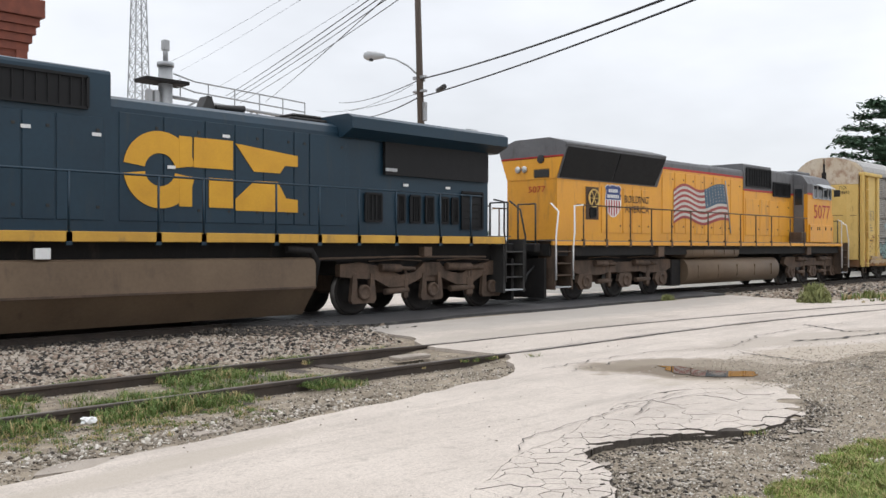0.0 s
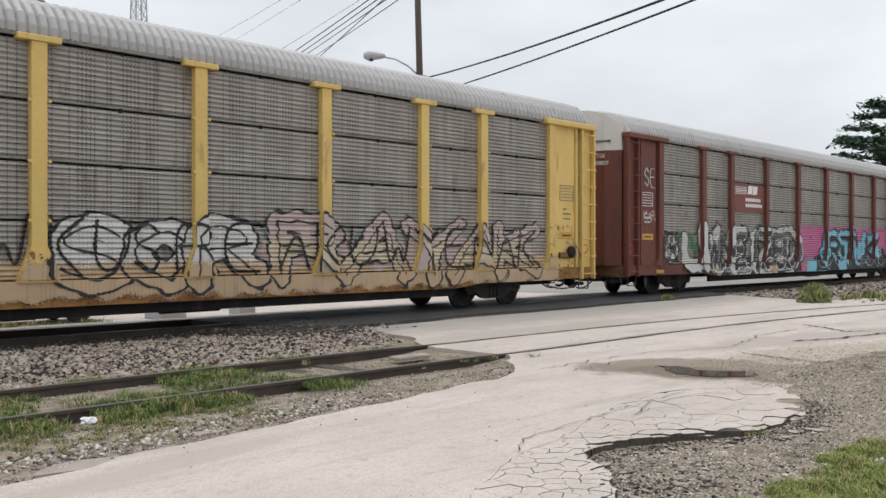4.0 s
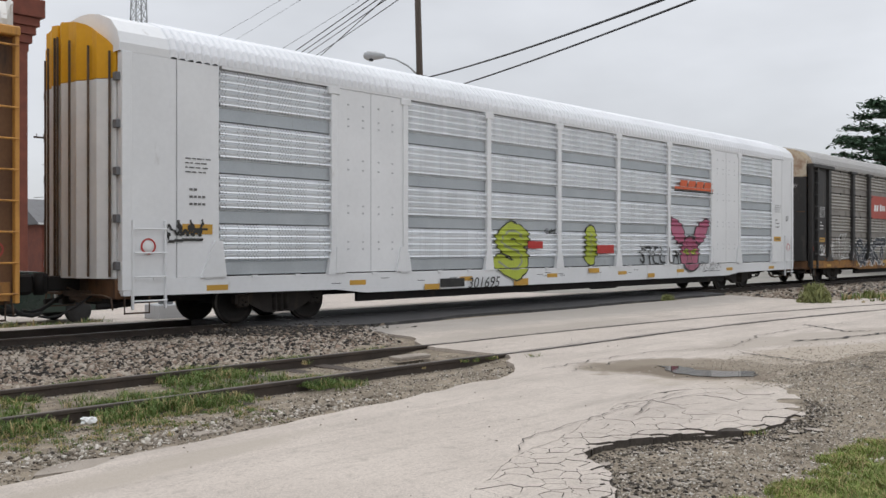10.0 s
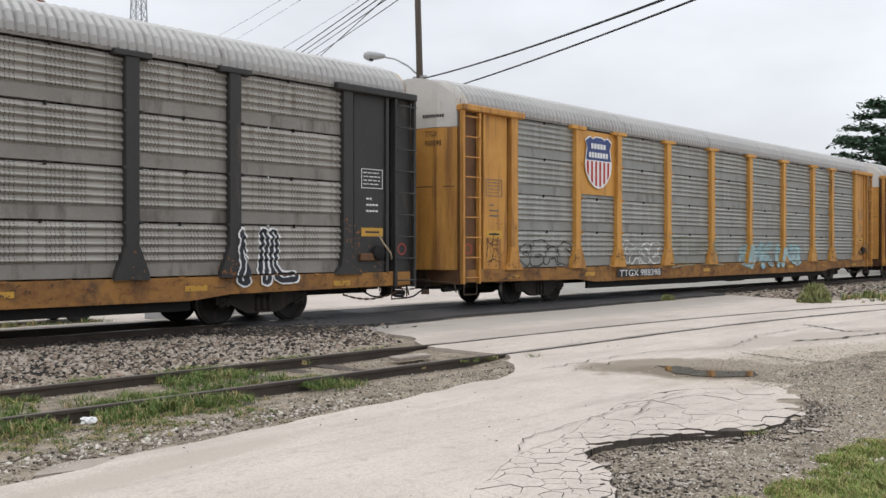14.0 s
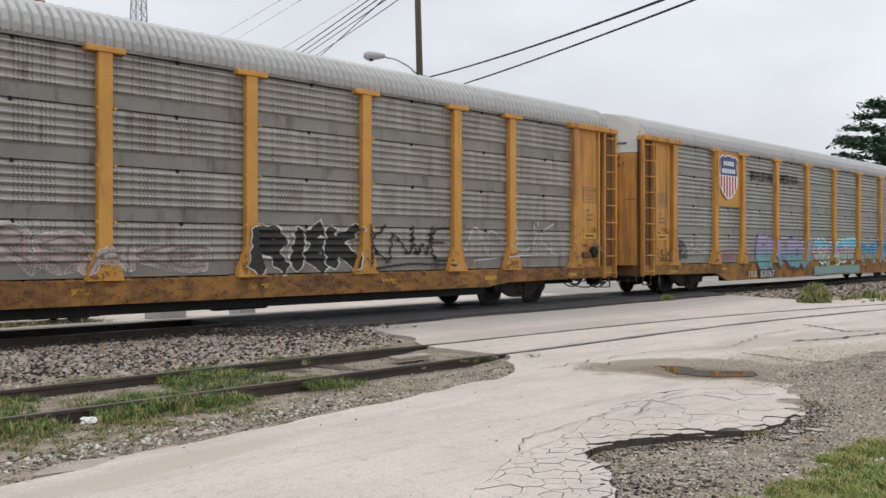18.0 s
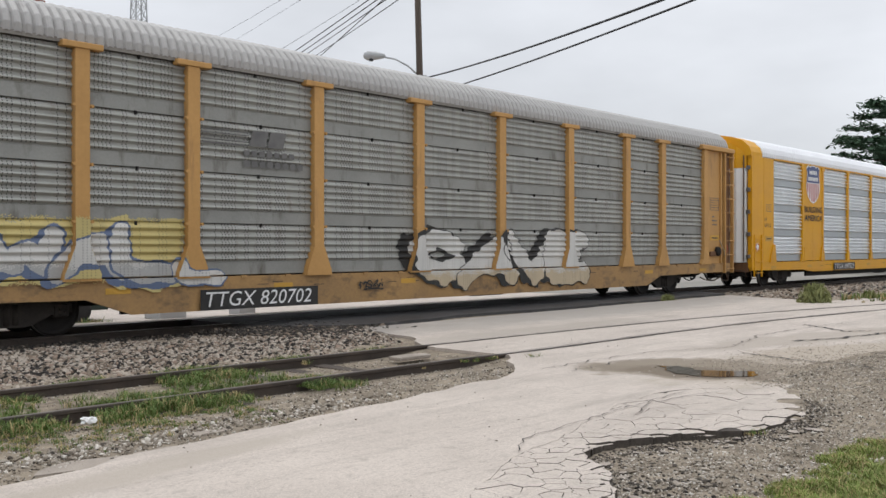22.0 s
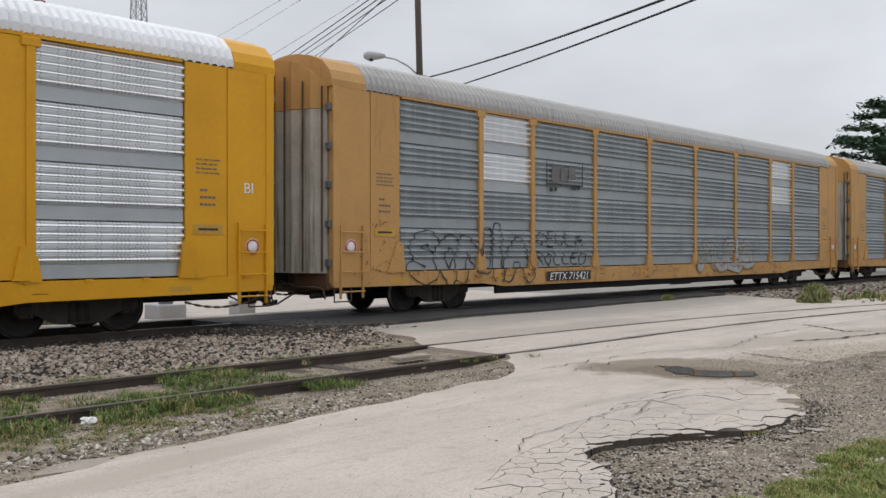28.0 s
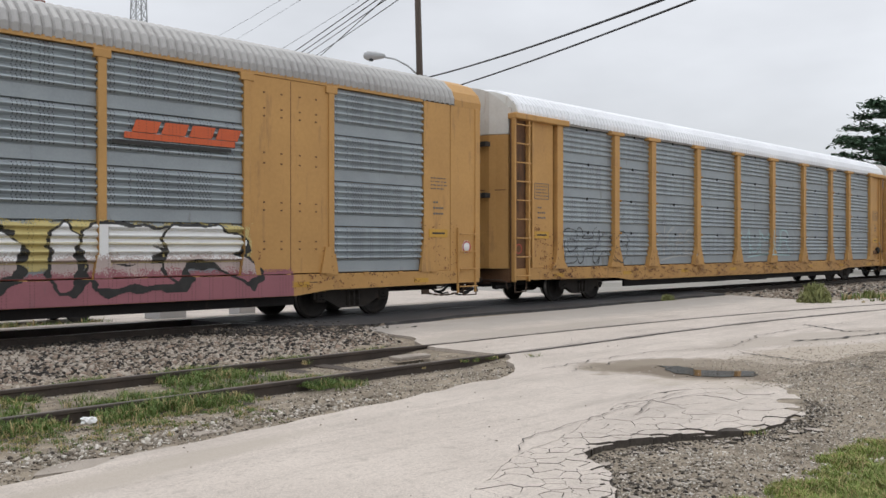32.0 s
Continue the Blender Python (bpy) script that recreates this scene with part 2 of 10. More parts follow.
RUST = (0.11, 0.055, 0.032)
GRIME = (0.075, 0.062, 0.05)
MAT = {
    "concrete": concrete("pale_worn_concrete", (0.578, 0.512, 0.452), (0.445, 0.39, 0.34), (0.19, 0.163, 0.14)),
    # broken slab faces: dirt, plus the shade of an undercut ledge in the colour
    "broken_side": material("dirty_shaded_slab_side", (0.10, 0.086, 0.073), (0.045, 0.038, 0.033), 9, 0.95, 0, 0.6, 40, 0.2),
    "asphalt": material("damp_dark_asphalt", (0.072, 0.07, 0.071), (0.034, 0.033, 0.034), 1.2, 0.6, 0, 0.4, 60, 0.4, dirt=(0.16, 0.155, 0.15), dirt_amount=0.35, dirt_scale=(0.5, 1, 1)),
    "earth": material("grey_brown_gravelly_earth", (0.36, 0.303, 0.232), (0.13, 0.106, 0.079), 5.0, 0.95, 0, 1.0, 70, 0.2, dirt=(0.085, 0.068, 0.051), dirt_amount=0.42, dirt_scale=(1.2, 1.2, 1)),
    "mud": material("damp_grey_brown_silt", (0.39, 0.342, 0.292), (0.24, 0.205, 0.172), 3.5, 0.8, 0, 0.6, 60, 0.3, dirt=(0.42, 0.375, 0.33), dirt_amount=0.35, dirt_scale=(0.8, 0.8, 1)),
    "far_ground": material("dry_ground", (0.33, 0.31, 0.28), (0.2, 0.19, 0.165), 0.2, 0.95, 0, 0.5, 6, 0.2),
    # shade in the gaps between loose stones is put into the bed's colour
    "ballast": material("crushed_stone_bed_gap_shade", (0.13, 0.115, 0.10), (0.04, 0.035, 0.03), 9, 0.95, 0, 1.0, 40, 0.2),
    "crack": material("dark_open_crack", (0.06, 0.055, 0.05), (0.035, 0.03, 0.03), 5, 0.95, 0, 0.2),
    "siding_head": material("dull_siding_rail_head", (0.17, 0.15, 0.135), (0.085, 0.07, 0.06), 4, 0.5, 0.4, 0.2, 40),
    "rail": material("worn_rail_steel", (0.085, 0.066, 0.054), (0.042, 0.034, 0.029), 3, 0.65, 0.3, 0.2, 40),
    "rail_top": material("polished_rail_head", (0.42, 0.40, 0.38), (0.22, 0.19, 0.17), 2, 0.32, 0.9, 0.05, 20),
    "tie": material("creosoted_timber", (0.10, 0.08, 0.065), (0.05, 0.04, 0.035), 3, 0.9, 0, 0.5, 30, stretch=(4, 1, 4)),
    "black_steel": material("sooty_black_steel", (0.022, 0.02, 0.019), (0.012, 0.011, 0.011), 3, 0.75, 0.0, 0.2, 30, 0.25, dirt=(0.05, 0.038, 0.03), dirt_amount=0.35),
    "truck_soot": material("sooty_cast_truck_steel", (0.055, 0.046, 0.039), (0.026, 0.022, 0.02), 3, 0.7, 0.1, 0.25, 30, 0.3, dirt=(0.10, 0.068, 0.045), dirt_amount=0.35),
    "wheel": material("greasy_wheel_steel", (0.032, 0.027, 0.024), (0.018, 0.016, 0.015), 6, 0.7, 0.2, 0.2, 40, dirt=(0.06, 0.045, 0.035), dirt_amount=0.4),
    "tread": material("bright_wheel_rim", (0.25, 0.235, 0.22), (0.14, 0.13, 0.12), 6, 0.4, 0.8, 0.05),
    "truck_brown": material("dusty_brown_cast_steel", (0.15, 0.10, 0.07), (0.055, 0.038, 0.028), 2.5, 0.8, 0.1, 0.3, 30, dirt=(0.03, 0.022, 0.019), dirt_amount=0.45),
    "roof": material("dull_galvanised_roof", (0.43, 0.42, 0.405), (0.35, 0.34, 0.33), 0.5, 0.55, 0.2, 0.06, 20, dirt=(0.20, 0.185, 0.17), dirt_amount=0.34, dirt_scale=(1.4, 0.3, 0.3)),
    "roof_white": material("white_painted_roof", (0.84, 0.85, 0.87), (0.70, 0.71, 0.73), 0.6, 0.45, 0.0, 0.05, 20, dirt=(0.5, 0.5, 0.5), dirt_amount=0.15),
    "panel_grey": perforated("weathered_galvanised_sheet", (0.40, 0.40, 0.375), (0.31, 0.31, 0.285), (0.20, 0.175, 0.145), 0.34, 0.45, 0.5, holes=0.9),
    "panel_pale": perforated("chalky_whitewashed_sheet", (0.58, 0.575, 0.545), (0.45, 0.445, 0.42), (0.27, 0.245, 0.21), 0.4, 0.1),
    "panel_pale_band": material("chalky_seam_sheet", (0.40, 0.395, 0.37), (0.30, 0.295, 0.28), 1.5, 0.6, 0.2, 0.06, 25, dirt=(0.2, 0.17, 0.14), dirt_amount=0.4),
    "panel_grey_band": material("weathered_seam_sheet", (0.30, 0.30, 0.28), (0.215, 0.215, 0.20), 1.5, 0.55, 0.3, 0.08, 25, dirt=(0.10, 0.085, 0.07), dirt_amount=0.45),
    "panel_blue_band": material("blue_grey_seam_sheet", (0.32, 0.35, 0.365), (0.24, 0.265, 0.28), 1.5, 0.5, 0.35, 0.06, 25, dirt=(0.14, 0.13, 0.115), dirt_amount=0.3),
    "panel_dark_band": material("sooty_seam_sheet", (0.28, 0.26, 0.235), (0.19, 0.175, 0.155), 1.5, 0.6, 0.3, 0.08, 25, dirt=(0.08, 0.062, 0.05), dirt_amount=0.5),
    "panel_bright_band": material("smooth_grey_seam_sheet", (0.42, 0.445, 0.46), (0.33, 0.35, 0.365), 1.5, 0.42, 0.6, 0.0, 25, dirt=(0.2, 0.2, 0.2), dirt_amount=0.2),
    "panel_blue": perforated("blue_grey_galvanised_sheet", (0.37, 0.41, 0.43), (0.29, 0.32, 0.34), (0.2, 0.19, 0.175), 0.25, 0.45, 0.45, holes=0.85),
    "panel_dark": perforated("sooty_galvanised_sheet", (0.41, 0.388, 0.352), (0.29, 0.27, 0.242), (0.17, 0.135, 0.104), 0.42, 0.4, 0.5, holes=0.9),
    "panel_bright": perforated("bright_galvanised_sheet", (0.86, 0.885, 0.91), (0.74, 0.765, 0.79), (0.60, 0.615, 0.63), 0.2, 0.9, 0.33, 0.45, 0.0),
    "white": material("white_railcar_paint", (0.76, 0.765, 0.77), (0.68, 0.685, 0.69), 0.8, 0.4, 0, 0.03, 12, 0.5, dirt=(0.36, 0.33, 0.30), dirt_amount=0.2),
    "plain_white": material("white_sheet_paint", (0.8, 0.8, 0.79), (0.7, 0.7, 0.69), 2, 0.5, 0, 0.03, 12),
    "yellow": material("bright_yellow_railcar_paint", (0.71, 0.355, 0.012), (0.60, 0.285, 0.01), 0.8, 0.45, 0, 0.04, 12, 0.3, dirt=(0.32, 0.17, 0.04), dirt_amount=0.18),
    "orange": material("faded_orange_yellow_paint", (0.63, 0.325, 0.078), (0.49, 0.235, 0.05), 1.6, 0.55, 0, 0.05, 20, 0.35, dirt=(0.20, 0.095, 0.04), dirt_amount=0.42, dirt_scale=(1.3, 1, 0.22)),
    "orange_worn": material("stained_orange_end_paint", (0.60, 0.305, 0.074), (0.45, 0.21, 0.045), 1.6, 0.58, 0, 0.06, 20, 0.35, dirt=(0.20, 0.09, 0.038), dirt_amount=0.58, dirt_scale=(1.8, 1.8, 0.12)),
    "tan": material("faded_tan_yellow_paint", (0.54, 0.305, 0.105), (0.43, 0.235, 0.075), 0.8, 0.6, 0, 0.06, 14, 0.4, dirt=(0.26, 0.14, 0.065), dirt_amount=0.38, dirt_scale=(1.3, 1, 0.25)),
    "lemon": material("chalky_pale_yellow_paint", (0.70, 0.50, 0.17), (0.58, 0.40, 0.12), 1.2, 0.6, 0, 0.06, 14, 0.4, dirt=(0.22, 0.12, 0.06), dirt_amount=0.35),
    "tan_sill": material("sooty_tan_sill_paint", (0.43, 0.255, 0.10), (0.25, 0.155, 0.075), 0.7, 0.66, 0, 0.08, 18, 0.35, dirt=(0.085, 0.062, 0.048), dirt_amount=0.52, dirt_scale=(0.6, 1, 0.9)),
    "rusty_sill": material("rust_streaked_sill_paint", (0.40, 0.20, 0.055), (0.24, 0.115, 0.04), 1.2, 0.7, 0, 0.1, 18, 0.3, dirt=(0.06, 0.042, 0.034), dirt_amount=0.58, dirt_scale=(0.9, 1, 0.6)),
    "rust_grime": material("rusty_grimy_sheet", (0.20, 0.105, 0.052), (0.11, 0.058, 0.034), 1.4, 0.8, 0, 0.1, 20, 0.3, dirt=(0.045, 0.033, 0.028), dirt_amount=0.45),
    "head_white": material("grubby_white_door_paint", (0.66, 0.645, 0.61), (0.55, 0.53, 0.49), 1.2, 0.55, 0, 0.05, 16, 0.35, dirt=(0.30, 0.19, 0.12), dirt_amount=0.3),
    "head_rust": material("white_paint_eaten_by_rust", (0.60, 0.54, 0.44), (0.50, 0.40, 0.28), 1.2, 0.65, 0, 0.08, 16, 0.3, dirt=(0.24, 0.105, 0.055), dirt_amount=0.66, dirt_scale=(0.8, 0.8, 0.6)),
    "dirty_white": material("dirty_streaked_white_door", (0.50, 0.465, 0.40), (0.33, 0.295, 0.24), 1.6, 0.65, 0, 0.06, 16, 0.35, dirt=(0.12, 0.095, 0.075), dirt_amount=0.5, dirt_scale=(2.5, 2.5, 0.14)),
    "brown": material("faded_oxide_red_paint", (0.17, 0.055, 0.038), (0.11, 0.038, 0.028), 0.9, 0.65, 0, 0.06, 14, 0.4, dirt=(0.06, 0.035, 0.03), dirt_amount=0.4),
    "black": material("dusty_black_paint", (0.045, 0.043, 0.042), (0.028, 0.027, 0.026), 1, 0.6, 0, 0.06, 14, 0.4, dirt=(0.10, 0.085, 0.07), dirt_amount=0.35),
    "loco_blue": material("dark_blue_locomotive_paint", (0.012, 0.037, 0.060), (0.008, 0.025, 0.042), 0.8, 0.42, 0, 0.04, 14, 0.4, dirt=(0.03, 0.04, 0.048), dirt_amount=0.35, dirt_scale=(1.4, 1, 0.2)),
    "loco_yellow": material("armour_yellow_locomotive_paint", (0.77, 0.36, 0.03), (0.66, 0.29, 0.022), 0.7, 0.42, 0, 0.04, 14, 0.5, dirt=(0.36, 0.17, 0.045), dirt_amount=0.42, dirt_scale=(1.5, 1, 0.18)),
    "loco_grey": material("locomotive_roof_grey_paint", (0.16, 0.16, 0.165), (0.11, 0.11, 0.115), 1, 0.6, 0, 0.05, 14, dirt=(0.06, 0.055, 0.05), dirt_amount=0.4),
    "loco_tan": material("dusty_fuel_tank_steel", (0.185, 0.13, 0.084), (0.125, 0.086, 0.056), 0.9, 0.55, 0.1, 0.1, 20, dirt=(0.10, 0.07, 0.05), dirt_amount=0.4, dirt_scale=(1, 1, 0.4)),
    "grille": material("black_radiator_mesh", (0.014, 0.014, 0.015), (0.008, 0.008, 0.009), 4, 0.7, 0.2, 0.4, 60),
    "logo_yellow": material("yellow_lettering_paint", (0.70, 0.37, 0.03), (0.58, 0.29, 0.025), 2, 0.5, 0, 0.03),
    "sill_yellow": material("safety_yellow_stripe", (0.60, 0.34, 0.05), (0.45, 0.25, 0.04), 2, 0.5, 0, 0.03, dirt=(0.2, 0.13, 0.06), dirt_amount=0.3),
    "red": material("signal_red_paint", (0.46, 0.03, 0.025), (0.36, 0.025, 0.02), 2, 0.5, 0, 0.03, dirt=(0.2, 0.05, 0.04), dirt_amount=0.25),
    "sign_red": material("faded_sign_red", (0.42, 0.075, 0.05), (0.33, 0.055, 0.04), 1.5, 0.55, 0, 0.03, dirt=(0.2, 0.06, 0.045), dirt_amount=0.25),
    "shield_blue": material("shield_blue_enamel", (0.03, 0.055, 0.19), (0.022, 0.042, 0.15), 2, 0.4, 0, 0.02),
    "oxide_sign": material("faded_oxide_red_sign", (0.20, 0.055, 0.04), (0.15, 0.042, 0.032), 1.5, 0.55, 0, 0.03, dirt=(0.1, 0.045, 0.035), dirt_amount=0.25),
    "ink": material("black_stencil_ink", (0.02, 0.02, 0.02), (0.035, 0.033, 0.03), 6, 0.6, 0, 0.02),
    "grey_ink": material("faded_grey_ink", (0.10, 0.10, 0.10), (0.16, 0.155, 0.15), 6, 0.6, 0, 0.02),
    "brick": material("dark_red_brick", (0.22, 0.075, 0.05), (0.13, 0.045, 0.033), 2.5, 0.9, 0, 0.5, 25),
    "mortar": material("grey_mortar", (0.25, 0.2, 0.17), None, 3, 0.95, 0, 0.4),
    "pole_wood": material("weathered_pole_timber", (0.10, 0.075, 0.058), (0.05, 0.038, 0.03), 2, 0.9, 0, 0.5, 30, stretch=(6, 6, 0.4)),
    "galv": material("galvanised_steel", (0.42, 0.43, 0.44), (0.3, 0.31, 0.32), 2, 0.5, 0.5, 0.05),
    "pale_grey": material("pale_grey_painted_steel", (0.45, 0.46, 0.47), (0.36, 0.365, 0.37), 1, 0.5, 0.1, 0.05, dirt=(0.24, 0.22, 0.2), dirt_amount=0.3),
    "wire": material("black_cable_sheath", (0.02, 0.02, 0.022), (0.03, 0.03, 0.032), 5, 0.6, 0, 0.0),
    "leaf": material("grass_blade_green", (0.155, 0.215, 0.055), (0.06, 0.10, 0.024), 6, 0.7, 0, 0.0, 9, 0.3),
    "lawn": material("yellow_green_lawn_blade", (0.25, 0.31, 0.075), (0.13, 0.18, 0.04), 5, 0.7, 0, 0.0, 9, 0.3),
    "straw": material("dry_grass_straw", (0.46, 0.36, 0.19), (0.31, 0.25, 0.12), 2, 0.8, 0, 0.0, 9, 0.2),
    "weed": material("weed_leaf_green", (0.27, 0.28, 0.115), (0.14, 0.155, 0.055), 4, 0.7, 0, 0.0, 9, 0.3),
    "needle": material("dark_conifer_needles", (0.075, 0.125, 0.075), (0.04, 0.075, 0.045), 2, 0.8, 0, 0.0, 9, 0.2),
    "bark": material("conifer_bark", (0.10, 0.075, 0.055), (0.05, 0.04, 0.03), 3, 0.95, 0, 0.6, 20),
    "glass": material("dark_cab_glass", (0.02, 0.025, 0.03), (0.03, 0.035, 0.04), 1, 0.08, 0, 0.0, 9, 0.6, rvar=0.03),
    "chrome": material("bright_bare_steel", (0.6, 0.6, 0.6), (0.5, 0.5, 0.5), 4, 0.3, 0.9, 0.02),
    "rubber": material("black_rubber", (0.02, 0.02, 0.02), (0.03, 0.03, 0.03), 5, 0.75, 0, 0.05),
}
MAT["sand_lever"] = material("pale_worn_lever_paint", (0.42, 0.33, 0.22), (0.26, 0.19, 0.12), 6, 0.6, 0, 0.1)
STONE = []
# third tone near black: dark crumbs, and the shaded gaps among pale stones
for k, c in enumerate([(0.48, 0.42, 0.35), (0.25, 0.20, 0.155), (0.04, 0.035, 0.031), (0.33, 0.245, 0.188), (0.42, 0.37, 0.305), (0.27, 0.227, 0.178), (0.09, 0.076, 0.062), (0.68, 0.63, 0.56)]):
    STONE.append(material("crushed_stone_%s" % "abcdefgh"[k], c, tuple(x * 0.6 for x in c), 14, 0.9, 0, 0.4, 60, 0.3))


# ---------------------------------------------------------------- mesh helpers
def as_mesh(name, bm, mats):
    me = bpy.data.meshes.new(name)
    bm.to_mesh(me)
    bm.free()
    for m in (mats if isinstance(mats, (list, tuple)) else [mats]):
        me.materials.append(MAT[m] if isinstance(m, str) else m)
    return me


def part(name, bm, mat, parent, label="", at=None):
    """Links a bmesh (or a ready mesh) as one object under a thing or a part."""
    me = bm if isinstance(bm, bpy.types.Mesh) else as_mesh(name, bm, mat)
    ob = new(name, me)
    ob.parent = parent
    if at is not None:
        ob.location = at
    if label:
        tagged(ob, label)
    return ob


def thing(name, label, category, group="", kind="", at=(0, 0, 0)):
    ob = new(name)
    ob.location = at
    ob.empty_display_size = 0.3
    return tagged(ob, label, category, group, kind)


def solo(name, bm, mat, label, category, group="", kind=""):
    me = bm if isinstance(bm, bpy.types.Mesh) else as_mesh(name, bm, mat)
    return tagged(new(name, me), label, category, group, kind)


def B():
    return bmesh.new()


def box(bm, x0, x1, y0, y1, z0, z1, bevel=0.0, mi=0):
    v = [bm.verts.new((x, y, z)) for x in (x0, x1) for y in (y0, y1) for z in (z0, z1)]
    fs = [bm.faces.new([v[i] for i in q]) for q in ((0, 1, 3, 2), (4, 6, 7, 5), (0, 4, 5, 1), (2, 3, 7, 6), (0, 2, 6, 4), (1, 5, 7, 3))]
    for f in fs:
        f.material_index = mi
    if bevel:
        es = list({e for f in fs for e in f.edges})
        bmesh.ops.bevel(bm, geom=es, offset=bevel, segments=1, affect="EDGES", profile=0.5, material=-1)
    return bm


def prism(bm, pts, a0, a1, axis="y", mi=0):
    """A polygon in the plane across axis, drawn out from a0 to a1. pts: (x, z) for y, (y, z) for x, (x, y) for z."""
    put = {"y": lambda p, a: (p[0], a, p[1]), "x": lambda p, a: (a, p[0], p[1]), "z": lambda p, a: (p[0], p[1], a)}[axis]
    lo, hi = [bm.verts.new(put(p, a0)) for p in pts], [bm.verts.new(put(p, a1)) for p in pts]
    n = len(pts)
    fs = [bm.faces.new(lo[::-1]), bm.faces.new(hi)]
    for i in range(n):
        fs.append(bm.faces.new((lo[i], lo[(i + 1) % n], hi[(i + 1) % n], hi[i])))
    for f in fs:
        f.material_index = mi
    bmesh.ops.recalc_face_normals(bm, faces=fs)
    return bm


def rod(bm, p, q, r, seg=8, r2=None, mi=0, cap=True):
    p, q = Vector(p), Vector(q)
    d = (q - p)
    m = d.to_track_quat("Z", "Y").to_matrix()
    r2 = r if r2 is None else r2
    ra = [bm.verts.new(p + m @ Vector((r * math.cos(2 * math.pi * i / seg), r * math.sin(2 * math.pi * i / seg), 0))) for i in range(seg)]
    rb = [bm.verts.new(q + m @ Vector((r2 * math.cos(2 * math.pi * i / seg), r2 * math.sin(2 * math.pi * i / seg), 0))) for i in range(seg)]
    for i in range(seg):
        f = bm.faces.new((ra[i], ra[(i + 1) % seg], rb[(i + 1) % seg], rb[i]))
        f.material_index, f.smooth = mi, seg > 6
    if cap:
        bm.faces.new(ra[::-1]).material_index = mi
        bm.faces.new(rb).material_index = mi
    return bm


def tube(bm, pts, r, seg=6, mi=0):
    """A round bar swept along a polyline as one piece."""
    pts = [Vector(p) for p in pts]
    rings = []
    for i, p in enumerate(pts):
        d = (pts[min(i + 1, len(pts) - 1)] - pts[max(i - 1, 0)]).normalized()
        u = d.cross(Vector((0, 0, 1)))
        u = u.normalized() if u.length > 1e-3 else Vector((1, 0, 0))
        v = d.cross(u)
        rings.append([bm.verts.new(p + r * (math.cos(2 * math.pi * k / seg) * u + math.sin(2 * math.pi * k / seg) * v)) for k in range(seg)])
    fs = []
    for a, b in zip(rings[:-1], rings[1:]):
        for k in range(seg):
            fs.append(bm.faces.new((a[k], a[(k + 1) % seg], b[(k + 1) % seg], b[k])))
    fs += [bm.faces.new(rings[0][::-1]), bm.faces.new(rings[-1])]
    for f in fs:
        f.material_index, f.smooth = mi, len(f.verts) == 4
    bmesh.ops.recalc_face_normals(bm, faces=fs)
    return bm


def disc_ring(bm, cx, cz, y0, y1, r0, r1, a0=0.0, a1=360.0, seg=24, mi=0):
    """A flat ring sector in the xz plane with depth from y0 to y1."""
    n = max(2, int(seg * (a1 - a0) / 360))
    rows = []
    for i in range(n + 1):
        a = radians(a0 + (a1 - a0) * i / n)
        c, s = math.cos(a), math.sin(a)
        rows.append([bm.verts.new((cx + r * c, y, cz + r * s)) for r, y in ((r0, y0), (r1, y0), (r1, y1), (r0, y1))])
    fs = []
    for a, b in zip(rows[:-1], rows[1:]):
        for k in range(4):
            fs.append(bm.faces.new((a[k], a[(k + 1) % 4], b[(k + 1) % 4], b[k])))
    if a1 - a0 < 359:
        fs.append(bm.faces.new(rows[0][::-1]))
        fs.append(bm.faces.new(rows[-1]))
    for f in fs:
        f.material_index = mi
    bmesh.ops.recalc_face_normals(bm, faces=fs)
    return bm


def lathe(bm, prof, axis="y", seg=24, at=(0, 0, 0), mi=0):
    """Turns a profile of (radius, along) round an axis."""
    rings = []
    for r, a in prof:
        ring = []
        for i in range(seg):
            t = 2 * math.pi * i / seg
            u, v = r * math.cos(t), r * math.sin(t)
            p = {"y": (u, a, v), "x": (a, u, v), "z": (u, v, a)}[axis]
            ring.append(bm.verts.new(Vector(p) + Vector(at)))
        rings.append(ring)
    for a, b in zip(rings[:-1], rings[1:]):
        for i in range(seg):
            f = bm.faces.new((a[i], a[(i + 1) % seg], b[(i + 1) % seg], b[i]))
            f.material_index, f.smooth = mi, True
    for ring in (rings[0], rings[-1]):
        bm.faces.new(ring).material_index = mi
    bmesh.ops.recalc_face_normals(bm, faces=bm.faces[:])
    return bm


TEXTS = {}


